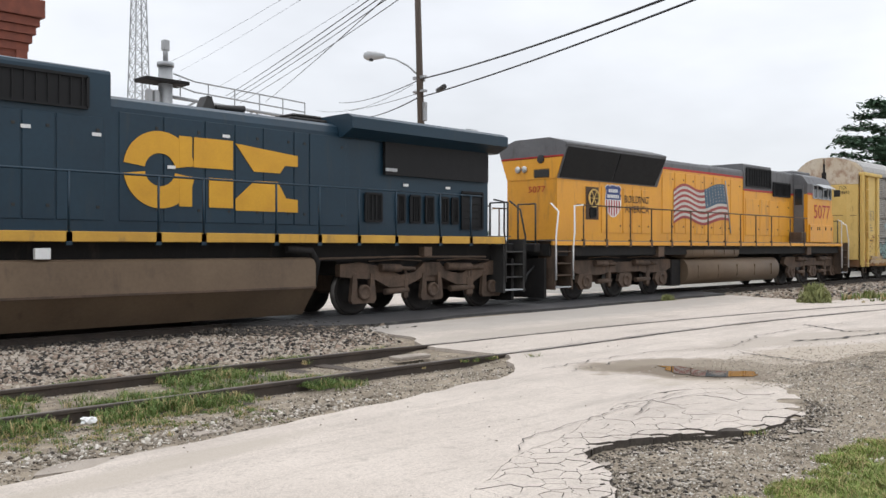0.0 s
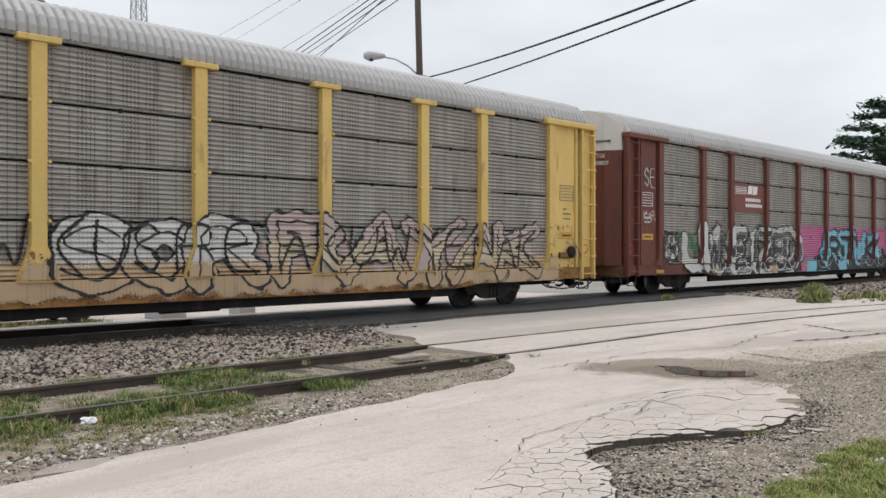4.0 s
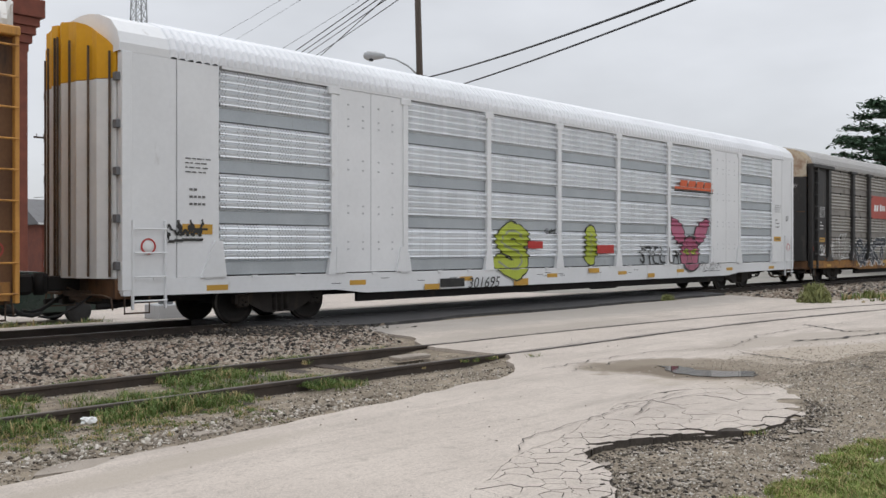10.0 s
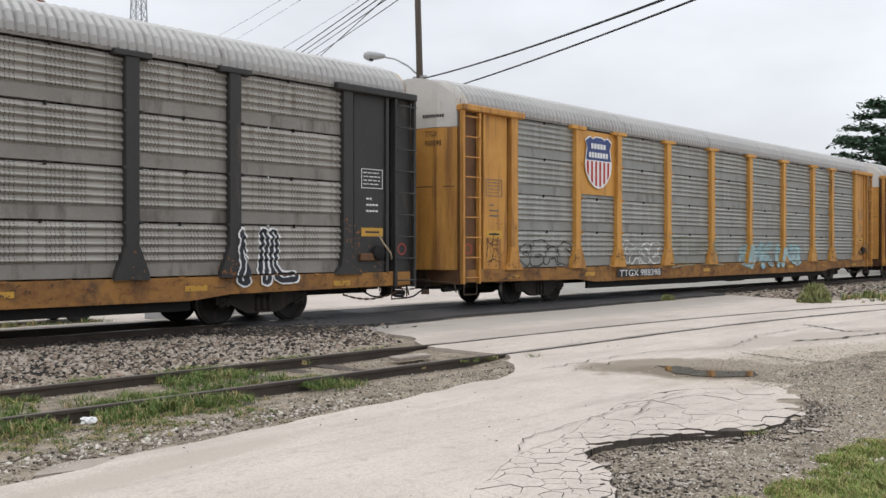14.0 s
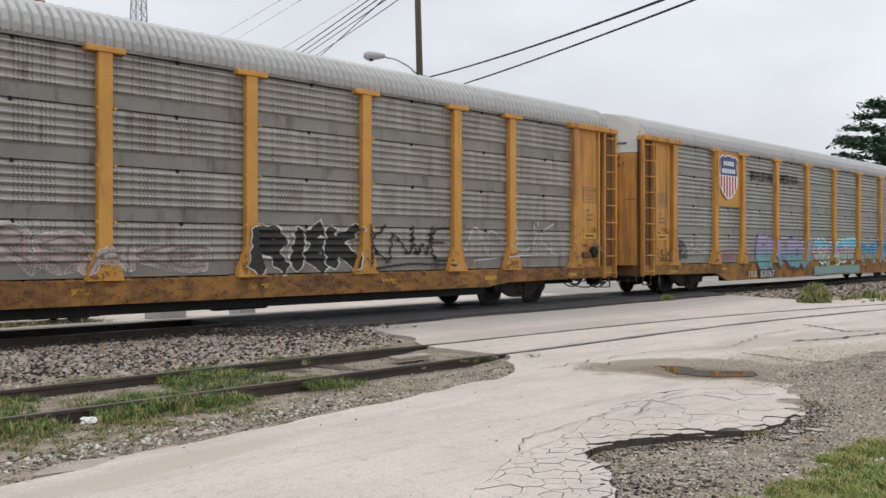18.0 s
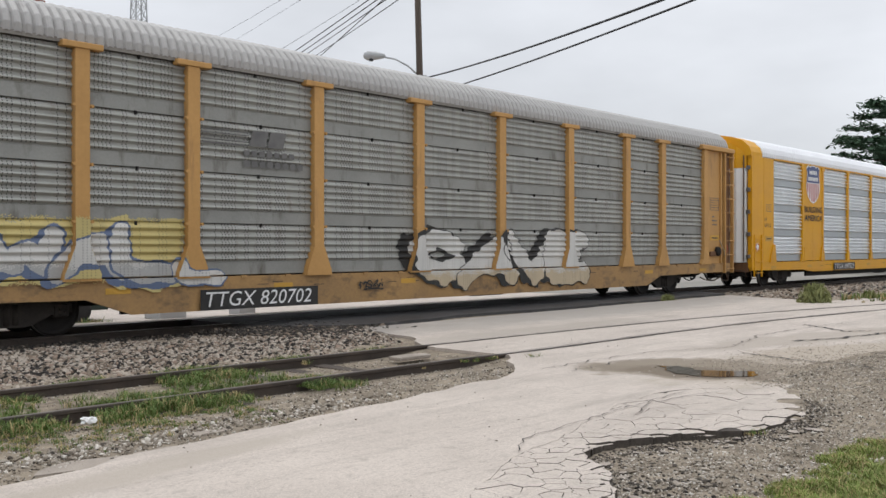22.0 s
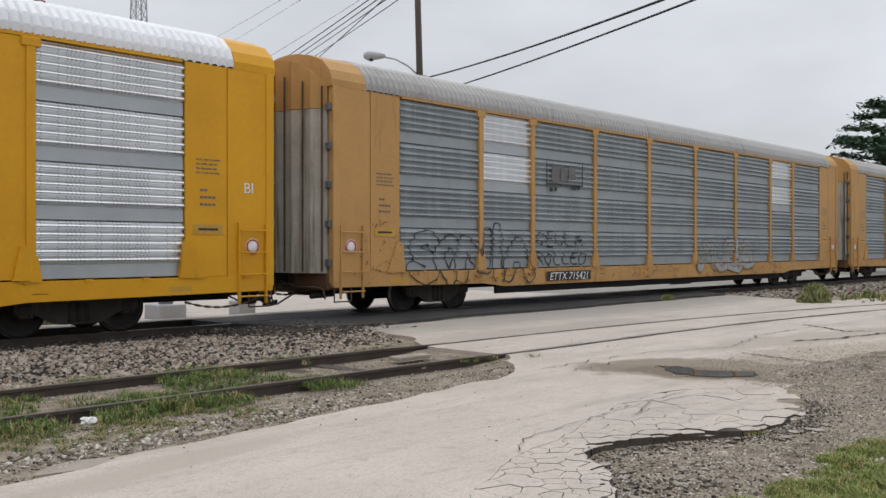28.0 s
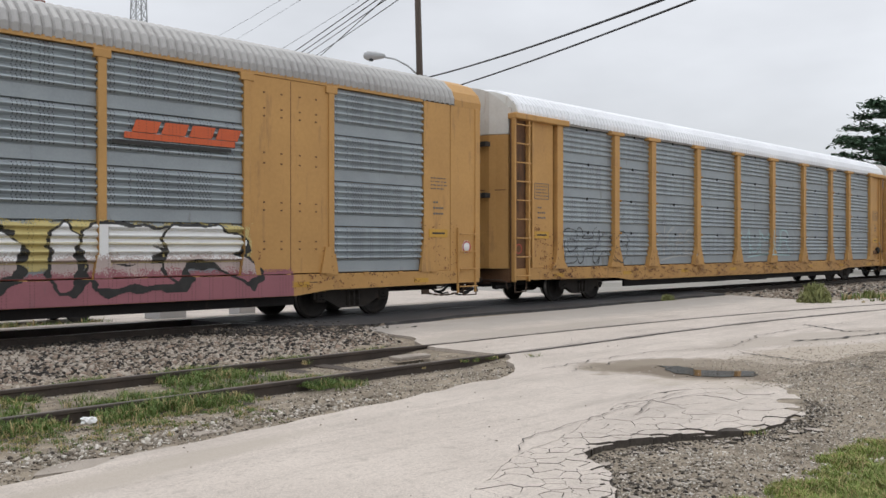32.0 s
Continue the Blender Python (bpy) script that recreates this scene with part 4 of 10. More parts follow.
def post_mesh(mat, style):
    def make():
        bm = B()
        if style == "A":
            box(bm, -0.125, 0.125, -1.63, -1.47, 1.35, 4.74, 0.012)
            prism(bm, [(-0.32, 0.93), (0.32, 0.93), (0.29, 1.06), (0.125, 1.5), (-0.125, 1.5), (-0.29, 1.06)], -1.64, -1.48, "y")
            box(bm, -0.34, 0.34, -1.66, -1.47, 4.70, 4.80, 0.01)
            for z in (1.9, 2.83, 3.78):
                for sx in (-0.15, 0.15):
                    rod(bm, (sx, -1.6, z), (sx, -1.66, z), 0.03, 6)
        else:
            box(bm, -0.075, 0.075, -1.575, -1.47, 0.97, 4.74, 0.01)
            prism(bm, [(-0.17, 0.93), (0.17, 0.93), (0.10, 1.35), (-0.10, 1.35)], -1.585, -1.48, "y")
            box(bm, -0.15, 0.15, -1.585, -1.47, 4.62, 4.76, 0.01)
        return as_mesh("post", bm, mat)
    return cached(("post", mat, style), make)


def ladder_mesh(mat, z0, z1, w=0.56, n=9, stile=0.07, y0=-1.66, y1=-1.52):
    def make():
        bm = B()
        box(bm, -w / 2 - stile / 2, -w / 2 + stile / 2, y0 + 0.02, y1, z0, z1, 0.01)
        return as_mesh("ladder", bm, mat)

    def rung():
        return as_mesh("rung", rod(B(), (-w / 2, y0 - 0.02, 0), (w / 2, y0 - 0.02, 0), 0.017, 6), mat)
    key = (mat, z0, z1, w, n, y0)
    return cached(("ladder",) + key, make), cached(("rung",) + key, rung), [z0 + 0.15 + (z1 - z0 - 0.3) * k / (n - 1) for k in range(n)], w


def mirror_far(ob):
    """The same part turned round to the far side."""
    c = ob.copy()
    scene.collection.objects.link(c)
    x, y, z = ob.location
    c.location = (-x, -y, z)
    c.rotation_euler = (0, 0, math.pi)
    return c


def shield(parent, x, z, h, y):
    """Railway shield: white rim, blue head, red and white bars below; its name is a pale bar."""
    w = h * 0.90
    half = [(0.0, -0.5), (0.16, -0.47), (0.34, -0.36), (0.47, -0.2), (0.5, -0.02), (0.46, 0.16), (0.43, 0.28), (0.5, 0.42), (0.33, 0.5), (0.22, 0.46), (0.12, 0.5), (0.0, 0.5)]
    outline = half + [(-a, b) for a, b in half[-2:0:-1]]

    def poly(k, dy, zlo=-1, zhi=1, xlo=-1, xhi=1):
        bm = B()
        f = bm.faces.new([bm.verts.new((a * w * k, 0, b * h * k)) for a, b in outline])
        for co, no in (((0, 0, zlo * h), (0, 0, -1)), ((0, 0, zhi * h), (0, 0, 1)), ((xlo * w, 0, 0), (-1, 0, 0)), ((xhi * w, 0, 0), (1, 0, 0))):
            bmesh.ops.bisect_plane(bm, geom=bm.verts[:] + bm.edges[:] + bm.faces[:], plane_co=co, plane_no=no, clear_outer=True)
        for v in bm.verts:
            v.co.y = dy
        for f in bm.faces:
            f.normal_update()
            if f.normal.y > 0:
                f.normal_flip()
        return bm
    base = part("shield", poly(1.0, 0), "plain_white", parent, "white-rimmed shield badge with red and white bars", (x, y, z))
    part("shield_head", poly(0.95, -0.004, zlo=0.04), "shield_blue", base, "deep blue head of the badge")
    for k in range(6):
        xl = -0.455 + 0.91 * (2 * k + 0.25) / 12
        part("shield_bar", poly(0.93, -0.004, zlo=-1, zhi=0.02, xlo=xl, xhi=xl + 0.075), "red", base)
    for zz, ww, count in ((0.31, 0.56, 5), (0.14, 0.72, 7)):      # the name as two rows of plain blocks
        step = ww * w / count
        bm = B()
        for k in range(count):
            xa = -ww * w / 2 + k * step
            box(bm, xa, xa + step * 0.72, -0.012, -0.006, (zz - 0.05) * h, (zz + 0.05) * h)
        tagged(part("name_bar", bm, "plain_white", base), kind="stuff")
    return base


def side_panels(rack, cfg):
    """Rows of corrugated sheets, bay by bay, and the posts between them, on both sides."""
    solid, style = cfg.get("solid", ()), cfg["style"]
    for b in range(9):
        x0, x1 = EDGE[b], EDGE[b + 1]
        g = 0.10 if style == "A" else 0.06
        w, xc = x1 - x0 - 2 * g + 0.04, (x0 + x1) / 2
        if b in solid:
            def make():
                bm = B()
                box(bm, -(x1 - x0) / 2 + 0.02, (x1 - x0) / 2 - 0.02, -1.545, -1.46, 0.97, 4.76, 0.01)
                for sx in (-0.62, -0.22, 0.22, 0.62):
                    for z in (1.45, 1.6, 2.2, 2.35, 3.1, 3.3, 4.0, 4.15, 4.45):
                        box(bm, sx - 0.022, sx + 0.022, -1.554, -1.54, z - 0.014, z + 0.014)
                box(bm, -0.008, 0.008, -1.549, -1.54, 1.0, 4.74)
                for f in bm.faces:
                    c = f.calc_center_median()
                    f.material_index = 1 if c.y < -1.5462 and abs(c.x) < 0.68 else 0
                for s in (-1, 1):
                    prism(bm, [(s * 0.98, 0.96), (s * 0.72, 0.96), (s * 0.84, 1.5), (s * 0.96, 1.5)], -1.60, -1.53, "y")
                return as_mesh("side_sheet", bm, [cfg["post"], "rust_grime" if cfg["post"] == "tan" else "pale_grey" if cfg["post"] == "white" else cfg["post"]])
            s = part("side_sheet", cached(("solid", cfg["post"], round(x1 - x0, 2)), make), None, rack, "flat riveted side sheet", (xc, 0, 0))
            mirror_far(s)
            continue
        for r in range(4):
            h = ROWZ[r + 1] - ROWZ[r]
            ribs, deep_me, joint, plain = panel_shape(cfg)
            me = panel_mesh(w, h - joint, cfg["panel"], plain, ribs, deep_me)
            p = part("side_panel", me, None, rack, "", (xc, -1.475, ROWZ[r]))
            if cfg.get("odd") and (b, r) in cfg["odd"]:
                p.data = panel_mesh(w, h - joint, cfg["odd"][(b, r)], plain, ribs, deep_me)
        far = part("side_panel", panel_mesh(w, ROWZ[4] - ROWZ[0], cfg["panel"], 0.08, 16), None, rack, "", (xc, 1.50, ROWZ[0]))
        far.rotation_euler = (0, 0, math.pi)
    pm = post_mesh(cfg["post"], style)
    for i, x in enumerate(EDGE[1:-1]):
        p = part("post", pm, None, rack, "", (x, 0, 0))
        mirror_far(p)


def rack_end(rack, cfg, s):
    """One end of the car: corner bay, ladder and the pair of end doors; s is -1 for the leading end."""
    style, mat, head = cfg["style"], cfg["end"], cfg.get("head", cfg["end"])
    parts = []

    def piece(key, name, build):
        for t in (-1, 1):
            def make(t=t):
                bm = build(t)
                return as_mesh(name, bm, mat)
            parts.append(part(name, cached((key, mat, t), make), None, rack, "", (0, 0, 0)))

    def slab(x0, x1, y0, y1, z0, z1, bev=0.01):
        """A box on the side t; y0 and y1 are distances from the centre line."""
        return lambda t: box(B(), x0, x1, min(t * y0, t * y1), max(t * y0, t * y1), z0, z1, bev)
    if style == "A":
        piece("A1", "corner_sheet", slab(12.00, 12.86, 1.45, 1.53, 0.95, 4.74))
        piece("A2", "corner_post", slab(11.66, 11.92, 1.45, 1.62, 1.45, 4.74, 0.012))
        piece("A3", "post_foot", lambda t: prism(B(), [(11.45, 0.93), (12.15, 0.93), (12.0, 1.1), (11.92, 1.5), (11.66, 1.5), (11.6, 1.1)], min(t * 1.45, t * 1.625), max(t * 1.45, t * 1.625), "y"))
        piece("A4", "corner_angle", slab(12.86, 12.95, 1.45, 1.59, 0.95, 4.74))
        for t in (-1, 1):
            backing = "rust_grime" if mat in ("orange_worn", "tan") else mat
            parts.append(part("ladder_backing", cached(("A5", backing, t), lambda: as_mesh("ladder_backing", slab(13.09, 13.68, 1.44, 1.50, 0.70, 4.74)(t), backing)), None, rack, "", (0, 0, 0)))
        parts.append(part("roof_rim", roof_mesh(13.45, 13.50, head, 0.0, grow=-0.01), None, rack, "", (0, 0, 0)))
        piece("A6", "top_beam", slab(11.45, 13.72, 1.4, 1.68, 4.72, 4.87, 0.02))
        ladder_args, ladder_x = (mat, 0.62, 4.72), 13.40
        door_x, top = 13.55, 5.60
    else:
        piece("B1", "corner_sheet", slab(11.75, 12.60, 1.45, 1.545, 0.95, 4.80))
        piece("B2", "end_sheet", slab(12.615, 13.62, 1.45, 1.545, 0.70, 4.80))
        piece("B3", "gusset", lambda t: prism(B(), [(12.15, 0.94), (11.62, 0.94), (11.70, 1.6), (11.86, 1.6)], min(t * 1.5, t * 1.595), max(t * 1.5, t * 1.595), "y"))
        piece("B4", "corner_post", slab(13.45, 13.625, 1.40, 1.57, 0.75, 4.8))
        parts.append(part("roof_cap", roof_mesh(12.75, 13.66, mat, 0.0, grow=0.015), None, rack, "", (0, 0, 0)))
        ladder_args, ladder_x = (mat, 0.42, 1.95, 0.60, 4, 0.04, -1.62, -1.54), 13.14
        door_x, top = 13.55, 5.42
    for t in (-1, 1):
        stile_me, rung_me, rung_z, width = ladder_mesh(*ladder_args)
        ld = part("ladder", stile_me, None, rack, "", (s * ladder_x, 0, 0))
        part("stile", stile_me, None, ld, "", (width, 0, 0))
        for z in rung_z:
            part("rung", rung_me, None, ld, "", (0, 0, z))
        if t > 0:
            ld.rotation_euler = (0, 0, math.pi)

    def doors(t, low, high, colour):
        def make():
            bm = B()
            n = 9
            pts = []
            for i in range(n + 1):
                y = 0.055 + (1.36 - 0.055) * i / n
                rib = 0.05 * (i % 3 == 1) if style == "B" else 0.03 * (i in (0, 6))
                pts.append((door_x + 0.48 - 0.42 * (y / 1.4) ** 2 + rib, y))
            pts = pts + [(door_x - 0.02, 1.36), (door_x - 0.02, 0.055)]
            prism(bm, [(x, t * y) for x, y in pts], low, high, "z")
            if high > 5:      # the head follows the roof's curve
                for v in bm.verts:
                    if v.co.z > 5:
                        v.co.z -= 0.62 * (abs(v.co.y) / 1.4) ** 3
            return as_mesh("end_door", bm, colour)
        return cached(("door", style, t, low, high, colour), make)
    # black box added behind the doors, standing for the dark inside in their gap
    parts.append(part("end_backing", box(B(), 13.30, 13.46, -1.38, 1.38, 0.95, 5.2), "black_steel", rack, "", (0, 0, 0)))
    if style == "A":
        for t in (-1, 1):      # welded seam across each leaf, and a dark stain line under it
            arc = [(door_x + 0.486 - 0.42 * (q / 1.4) ** 2, t * q) for q in (0.12, 0.3, 0.5, 0.7, 0.9, 1.1, 1.3)]
            parts.append(part("door_seam", prism(B(), arc + [(a - 0.05, b) for a, b in reversed(arc)], 2.93, 2.955, "z"), "rust_grime", rack, "", (0, 0, 0)))
        parts.append(part("locking_bar", rod(B(), (door_x + 0.50, 0, 1.0), (door_x + 0.50, 0, 5.3), 0.04, 8), "black_steel", rack, "", (0, 0, 0)))
        for z in (1.25, 2.3, 3.9, 4.6):
            parts.append(part("latch", box(B(), door_x + 0.44, door_x + 0.56, -0.10, 0.10, z, z + 0.32, 0.02), "black_steel", rack, "", (0, 0, 0)))
    if style == "B" and "door" in cfg:
        for y in (0.06, 0.45, 0.9, 1.3):
            for t in (-1, 1):
                parts.append(part("locking_bar", rod(B(), (door_x + 0.53 - 0.42 * (y / 1.4) ** 2, t * y, 0.98), (door_x + 0.53 - 0.42 * (y / 1.4) ** 2, t * y, 5.2 - 0.3 * y), 0.022, 6), "truck_brown", rack, "", (0, 0, 0)))
        for z in (1.1, 1.9, 2.7, 3.5, 4.3):
            for t in (-1, 1):
                parts.append(part("hinge", box(B(), 13.62, 13.70, t * 1.44 - 0.07, t * 1.44 + 0.07, z, z + 0.14, 0.01), "loco_grey", rack, "", (0, 0, 0)))
    for t in (-1, 1):
        split = 4.35
        lower = cfg.get("door", mat)
        parts.append(part("end_door", doors(t, 0.95, split, lower), None, rack, "", (0, 0, 0)))
        parts.append(part("door_head", doors(t, split + 0.012, top, head), None, rack, "", (0, 0, 0)))
    if s < 0:
        for p in parts:
            p.rotation_euler = (0, 0, math.pi)
    coupler(rack, s * 13.35, s, 1.13)


def autorack(name, label, cfg, x):
    rack = thing(name, label, "rail car", "train of covered car carriers", at=(x, TRACK_Y, 0))
    sill = cfg["sill"]

    def sill_make():
        bm = B()
        low = cfg.get("belly", 0.53)
        pf = [(-13.6, 0.95), (13.6, 0.95), (13.6, 0.66), (9.0, 0.62), (8.2, low), (-8.2, low), (-9.0, 0.62), (-13.6, 0.66)]
        prism(bm, pf, -1.56, -1.46, "y")
        for k in range(27):
            xx = -13 + k
            box(bm, xx - 0.06, xx + 0.06, -1.585, -1.55, 0.915, 0.965)
        return as_mesh("side_sill", bm, sill)

    def frame_make():
        bm = B()
        box(bm, -13.5, 13.5, -1.45, 1.45, 0.80, 0.93)
        box(bm, -13.4, 13.4, -0.32, 0.32, 0.45, 0.82)
        for k in range(-6, 7):
            box(bm, k * 1.3 - 0.08, k * 1.3 + 0.08, -1.44, 1.44, 0.55, 0.82)
        box(bm, -2.4, -1.2, -1.0, -0.4, 0.30, 0.62, 0.03)
        rod(bm, (1.0, -0.9, 0.45), (2.2, -0.9, 0.45), 0.18, 12)
        box(bm, -8.3, 8.3, -1.36, -1.28, 0.34, 0.56)
        box(bm, -8.3, 8.3, 1.28, 1.36, 0.34, 0.56)
        return as_mesh("underframe", bm, "black_steel")
    s1 = part("side_sill", cached(("sill", sill, cfg.get("belly")), sill_make), None, rack)
    mirror_far(s1)
    part("underframe", cached("underframe", frame_make), None, rack)
    part("roof", roof_mesh(-13.45, 13.45, cfg["roof"]) if cfg["style"] == "A" else roof_mesh(-12.75, 12.75, cfg["roof"]), None, rack,
         "ribbed sheet roof", (0, 0, 0))
    for t in (-1, 1):
        part("eave_rail", box(B(), -11.7, 11.7, t * 1.51 - 0.045, t * 1.51 + 0.045, 4.765, 4.84), cfg.get("eave", "panel_dark_band"), rack)
    side_panels(rack, cfg)
    for s in (-1, 1):
        rack_end(rack, cfg, s)
        freight_truck(rack, s * 10.06)
    return rack


def C(style, post, panel, sill, end, roof, **kw):
    return dict(style=style, post=post, panel=panel, sill=sill, end=end, roof=roof, **kw)


TRAIN = []   # (object, x at the start)
RACKS = [
    ("car_carrier", "pale yellow car carrier with grey corrugated sides and graffiti", C("A", "lemon", "panel_dark", "rusty_sill", "lemon", "roof", ribs=10, head="head_rust"), 55.4),
    ("car_carrier", "oxide-red car carrier with black and pink graffiti along its side", C("A", "brown", "panel_dark", "brown", "brown", "roof", ribs=10, head="head_white"), 84.5),
    ("car_carrier", "orange-yellow car carrier with shield badge and blue graffiti", C("A", "orange", "panel_grey", "rusty_sill", "orange_worn", "roof", belly=0.34, head="head_white"), 113.43),
    ("car_carrier", "clean white car carrier with bright ribbed side panels", C("B", "white", "panel_bright", "white", "white", "roof_white", solid=(1, 7), head="yellow", door="plain_white", eave="white"), 142.45),
    ("car_carrier", "black-framed car carrier with red sign and grimy sides", C("A", "black", "panel_dark", "rusty_sill", "black", "roof", head="head_rust"), 171.47),
    ("car_carrier", "orange-yellow car carrier with shield badge, lightly tagged", C("A", "orange", "panel_grey", "rusty_sill", "orange_worn", "roof", head="head_white"), 200.44),
    ("car_carrier", "rusty orange car carrier with slogan, badge and cream graffiti", C("A", "orange", "panel_dark", "rusty_sill", "orange_worn", "roof", head="head_white", odd={(0, 2): "panel_pale", (0, 3): "panel_pale"}), 229.5),
    ("car_carrier", "orange-yellow car carrier with shield badge and pastel graffiti", C("A", "orange", "panel_grey", "rusty_sill", "orange_worn", "roof", belly=0.34, head="head_white"), 258.37),
    ("car_carrier", "tan-yellow car carrier with dim logo and block graffiti", C("A", "tan", "panel_grey", "tan_sill", "tan", "roof", belly=0.34, head="head_white"), 287.24),
    ("car_carrier", "bright yellow car carrier with shield badge and shiny panels", C("B", "yellow", "panel_bright", "yellow", "yellow", "roof_white", solid=(1, 7), door="plain_white", eave="yellow"), 316.13),
    ("car_carrier", "bright yellow car carrier with shield badge and shiny panels", C("B", "yellow", "panel_bright", "yellow", "yellow", "roof_white", solid=(1, 7), door="plain_white", eave="yellow"), 344.85),
    ("car_carrier", "faded tan car carrier with blue-grey sides and outlined tags", C("B", "tan", "panel_blue", "tan", "tan", "roof", door="dirty_white", eave="tan", odd={(1, 2): "panel_bright", (1, 3): "panel_bright", (7, 2): "panel_bright", (7, 3): "panel_bright"}), 373.56),
    ("car_carrier", "faded tan car carrier with blue-grey sides and bold graffiti", C("B", "tan", "panel_blue", "tan", "tan", "roof", solid=(1, 7), door="dirty_white", eave="tan"), 402.42),
    ("car_carrier", "tan car carrier with slotted end door and grimy sides", C("A", "tan", "panel_blue", "tan", "tan", "roof_white", slots=True, head="head_white"), 430.98),
    ("car_carrier", "orange-yellow car carrier at the end of the train", C("A", "orange", "panel_grey", "rusty_sill", "orange_worn", "roof", head="head_white"), 459.9),
]
CARS = []
for nm, lb, cfg, x in RACKS:
    r = autorack(nm, lb, cfg, x)
    CARS.append(r)
    TRAIN.append((r, x))


# ---------------------------------------------------------------- locomotives
def hood(parent, x0, x1, w, z0, z1, mat, name="hood", round_=0.18, label=""):
    """A length of hood with rounded upper edges."""
    r = round_
    pf = [(-w, z0), (-w, z1 - r), (-w + r * 0.3, z1 - r * 0.35), (-w + r, z1), (w - r, z1), (w - r * 0.3, z1 - r * 0.35), (w, z1 - r), (w, z0)]
    bm = prism(B(), pf, x0, x1, "x")
    return part(name, bm, mat, parent, label)


def hood_doors(parent, xs, w, z0, z1, mat):
    """Thin access doors, each with two hinges and a latch, on both sides of the hood."""
    for a, b in zip(xs[:-1], xs[1:]):
        wd = b - a - 0.035

        def make():
            bm = box(B(), -wd / 2, wd / 2, -0.02, 0.0, z0, z1, 0.006)
            return as_mesh("hood_door", bm, mat)
        def latch():
            bm = B()
            for z in (z0 + 0.2, z1 - 0.25):
                box(bm, wd / 2 - 0.14, wd / 2 - 0.085, -0.032, -0.015, z, z + 0.05)
            return as_mesh("latch", bm, "ink")
        for s in (-1, 1):
            d = part("hood_door", cached(("hd", round(wd, 3), z0, z1, mat), make), None, parent, "", ((a + b) / 2, s * w, 0))
            if s > 0:
                d.rotation_euler = (0, 0, math.pi)
            part("latch", cached(("latch", round(wd, 3), z0, z1), latch), None, d)


def louvre(parent, x0, x1, z0, z1, y, n=7, upright=True, name="grille", mat="grille"):
    bm = B()
    box(bm, x0, x1, y, y + 0.02, z0, z1)
    for k in range(n):
        if upright:
            x = x0 + (x1 - x0) * (k + 0.5) / n
            box(bm, x - 0.012, x + 0.012, y - 0.025, y, z0, z1)
        else:
            z = z0 + (z1 - z0) * (k + 0.5) / n
            box(bm, x0, x1, y - 0.025, y, z - 0.012, z + 0.012)
    for a in (x0, x1):
        box(bm, a - 0.025, a + 0.025, y - 0.035, y, z0, z1)
    for a in (z0, z1):
        box(bm, x0, x1, y - 0.035, y, a - 0.025, a + 0.025)
    return part(name, bm, mat, parent)


def handrail(parent, xs, z_foot, z_top, y, mat, r=0.02, ends=0.0):
    for x in xs:
        bm = B()
        rod(bm, (x, y, z_foot), (x, y, z_top), 0.022, 8)
        box(bm, x - 0.05, x + 0.05, y - 0.02, y + 0.04, z_foot - 0.18, z_foot + 0.04)
        part("rail_post", bm, mat, parent)
    bm = tube(B(), [(xs[0] - ends, y, z_top), (xs[-1] + ends, y, z_top)], r, 8)
    part("handrail", bm, mat, parent)


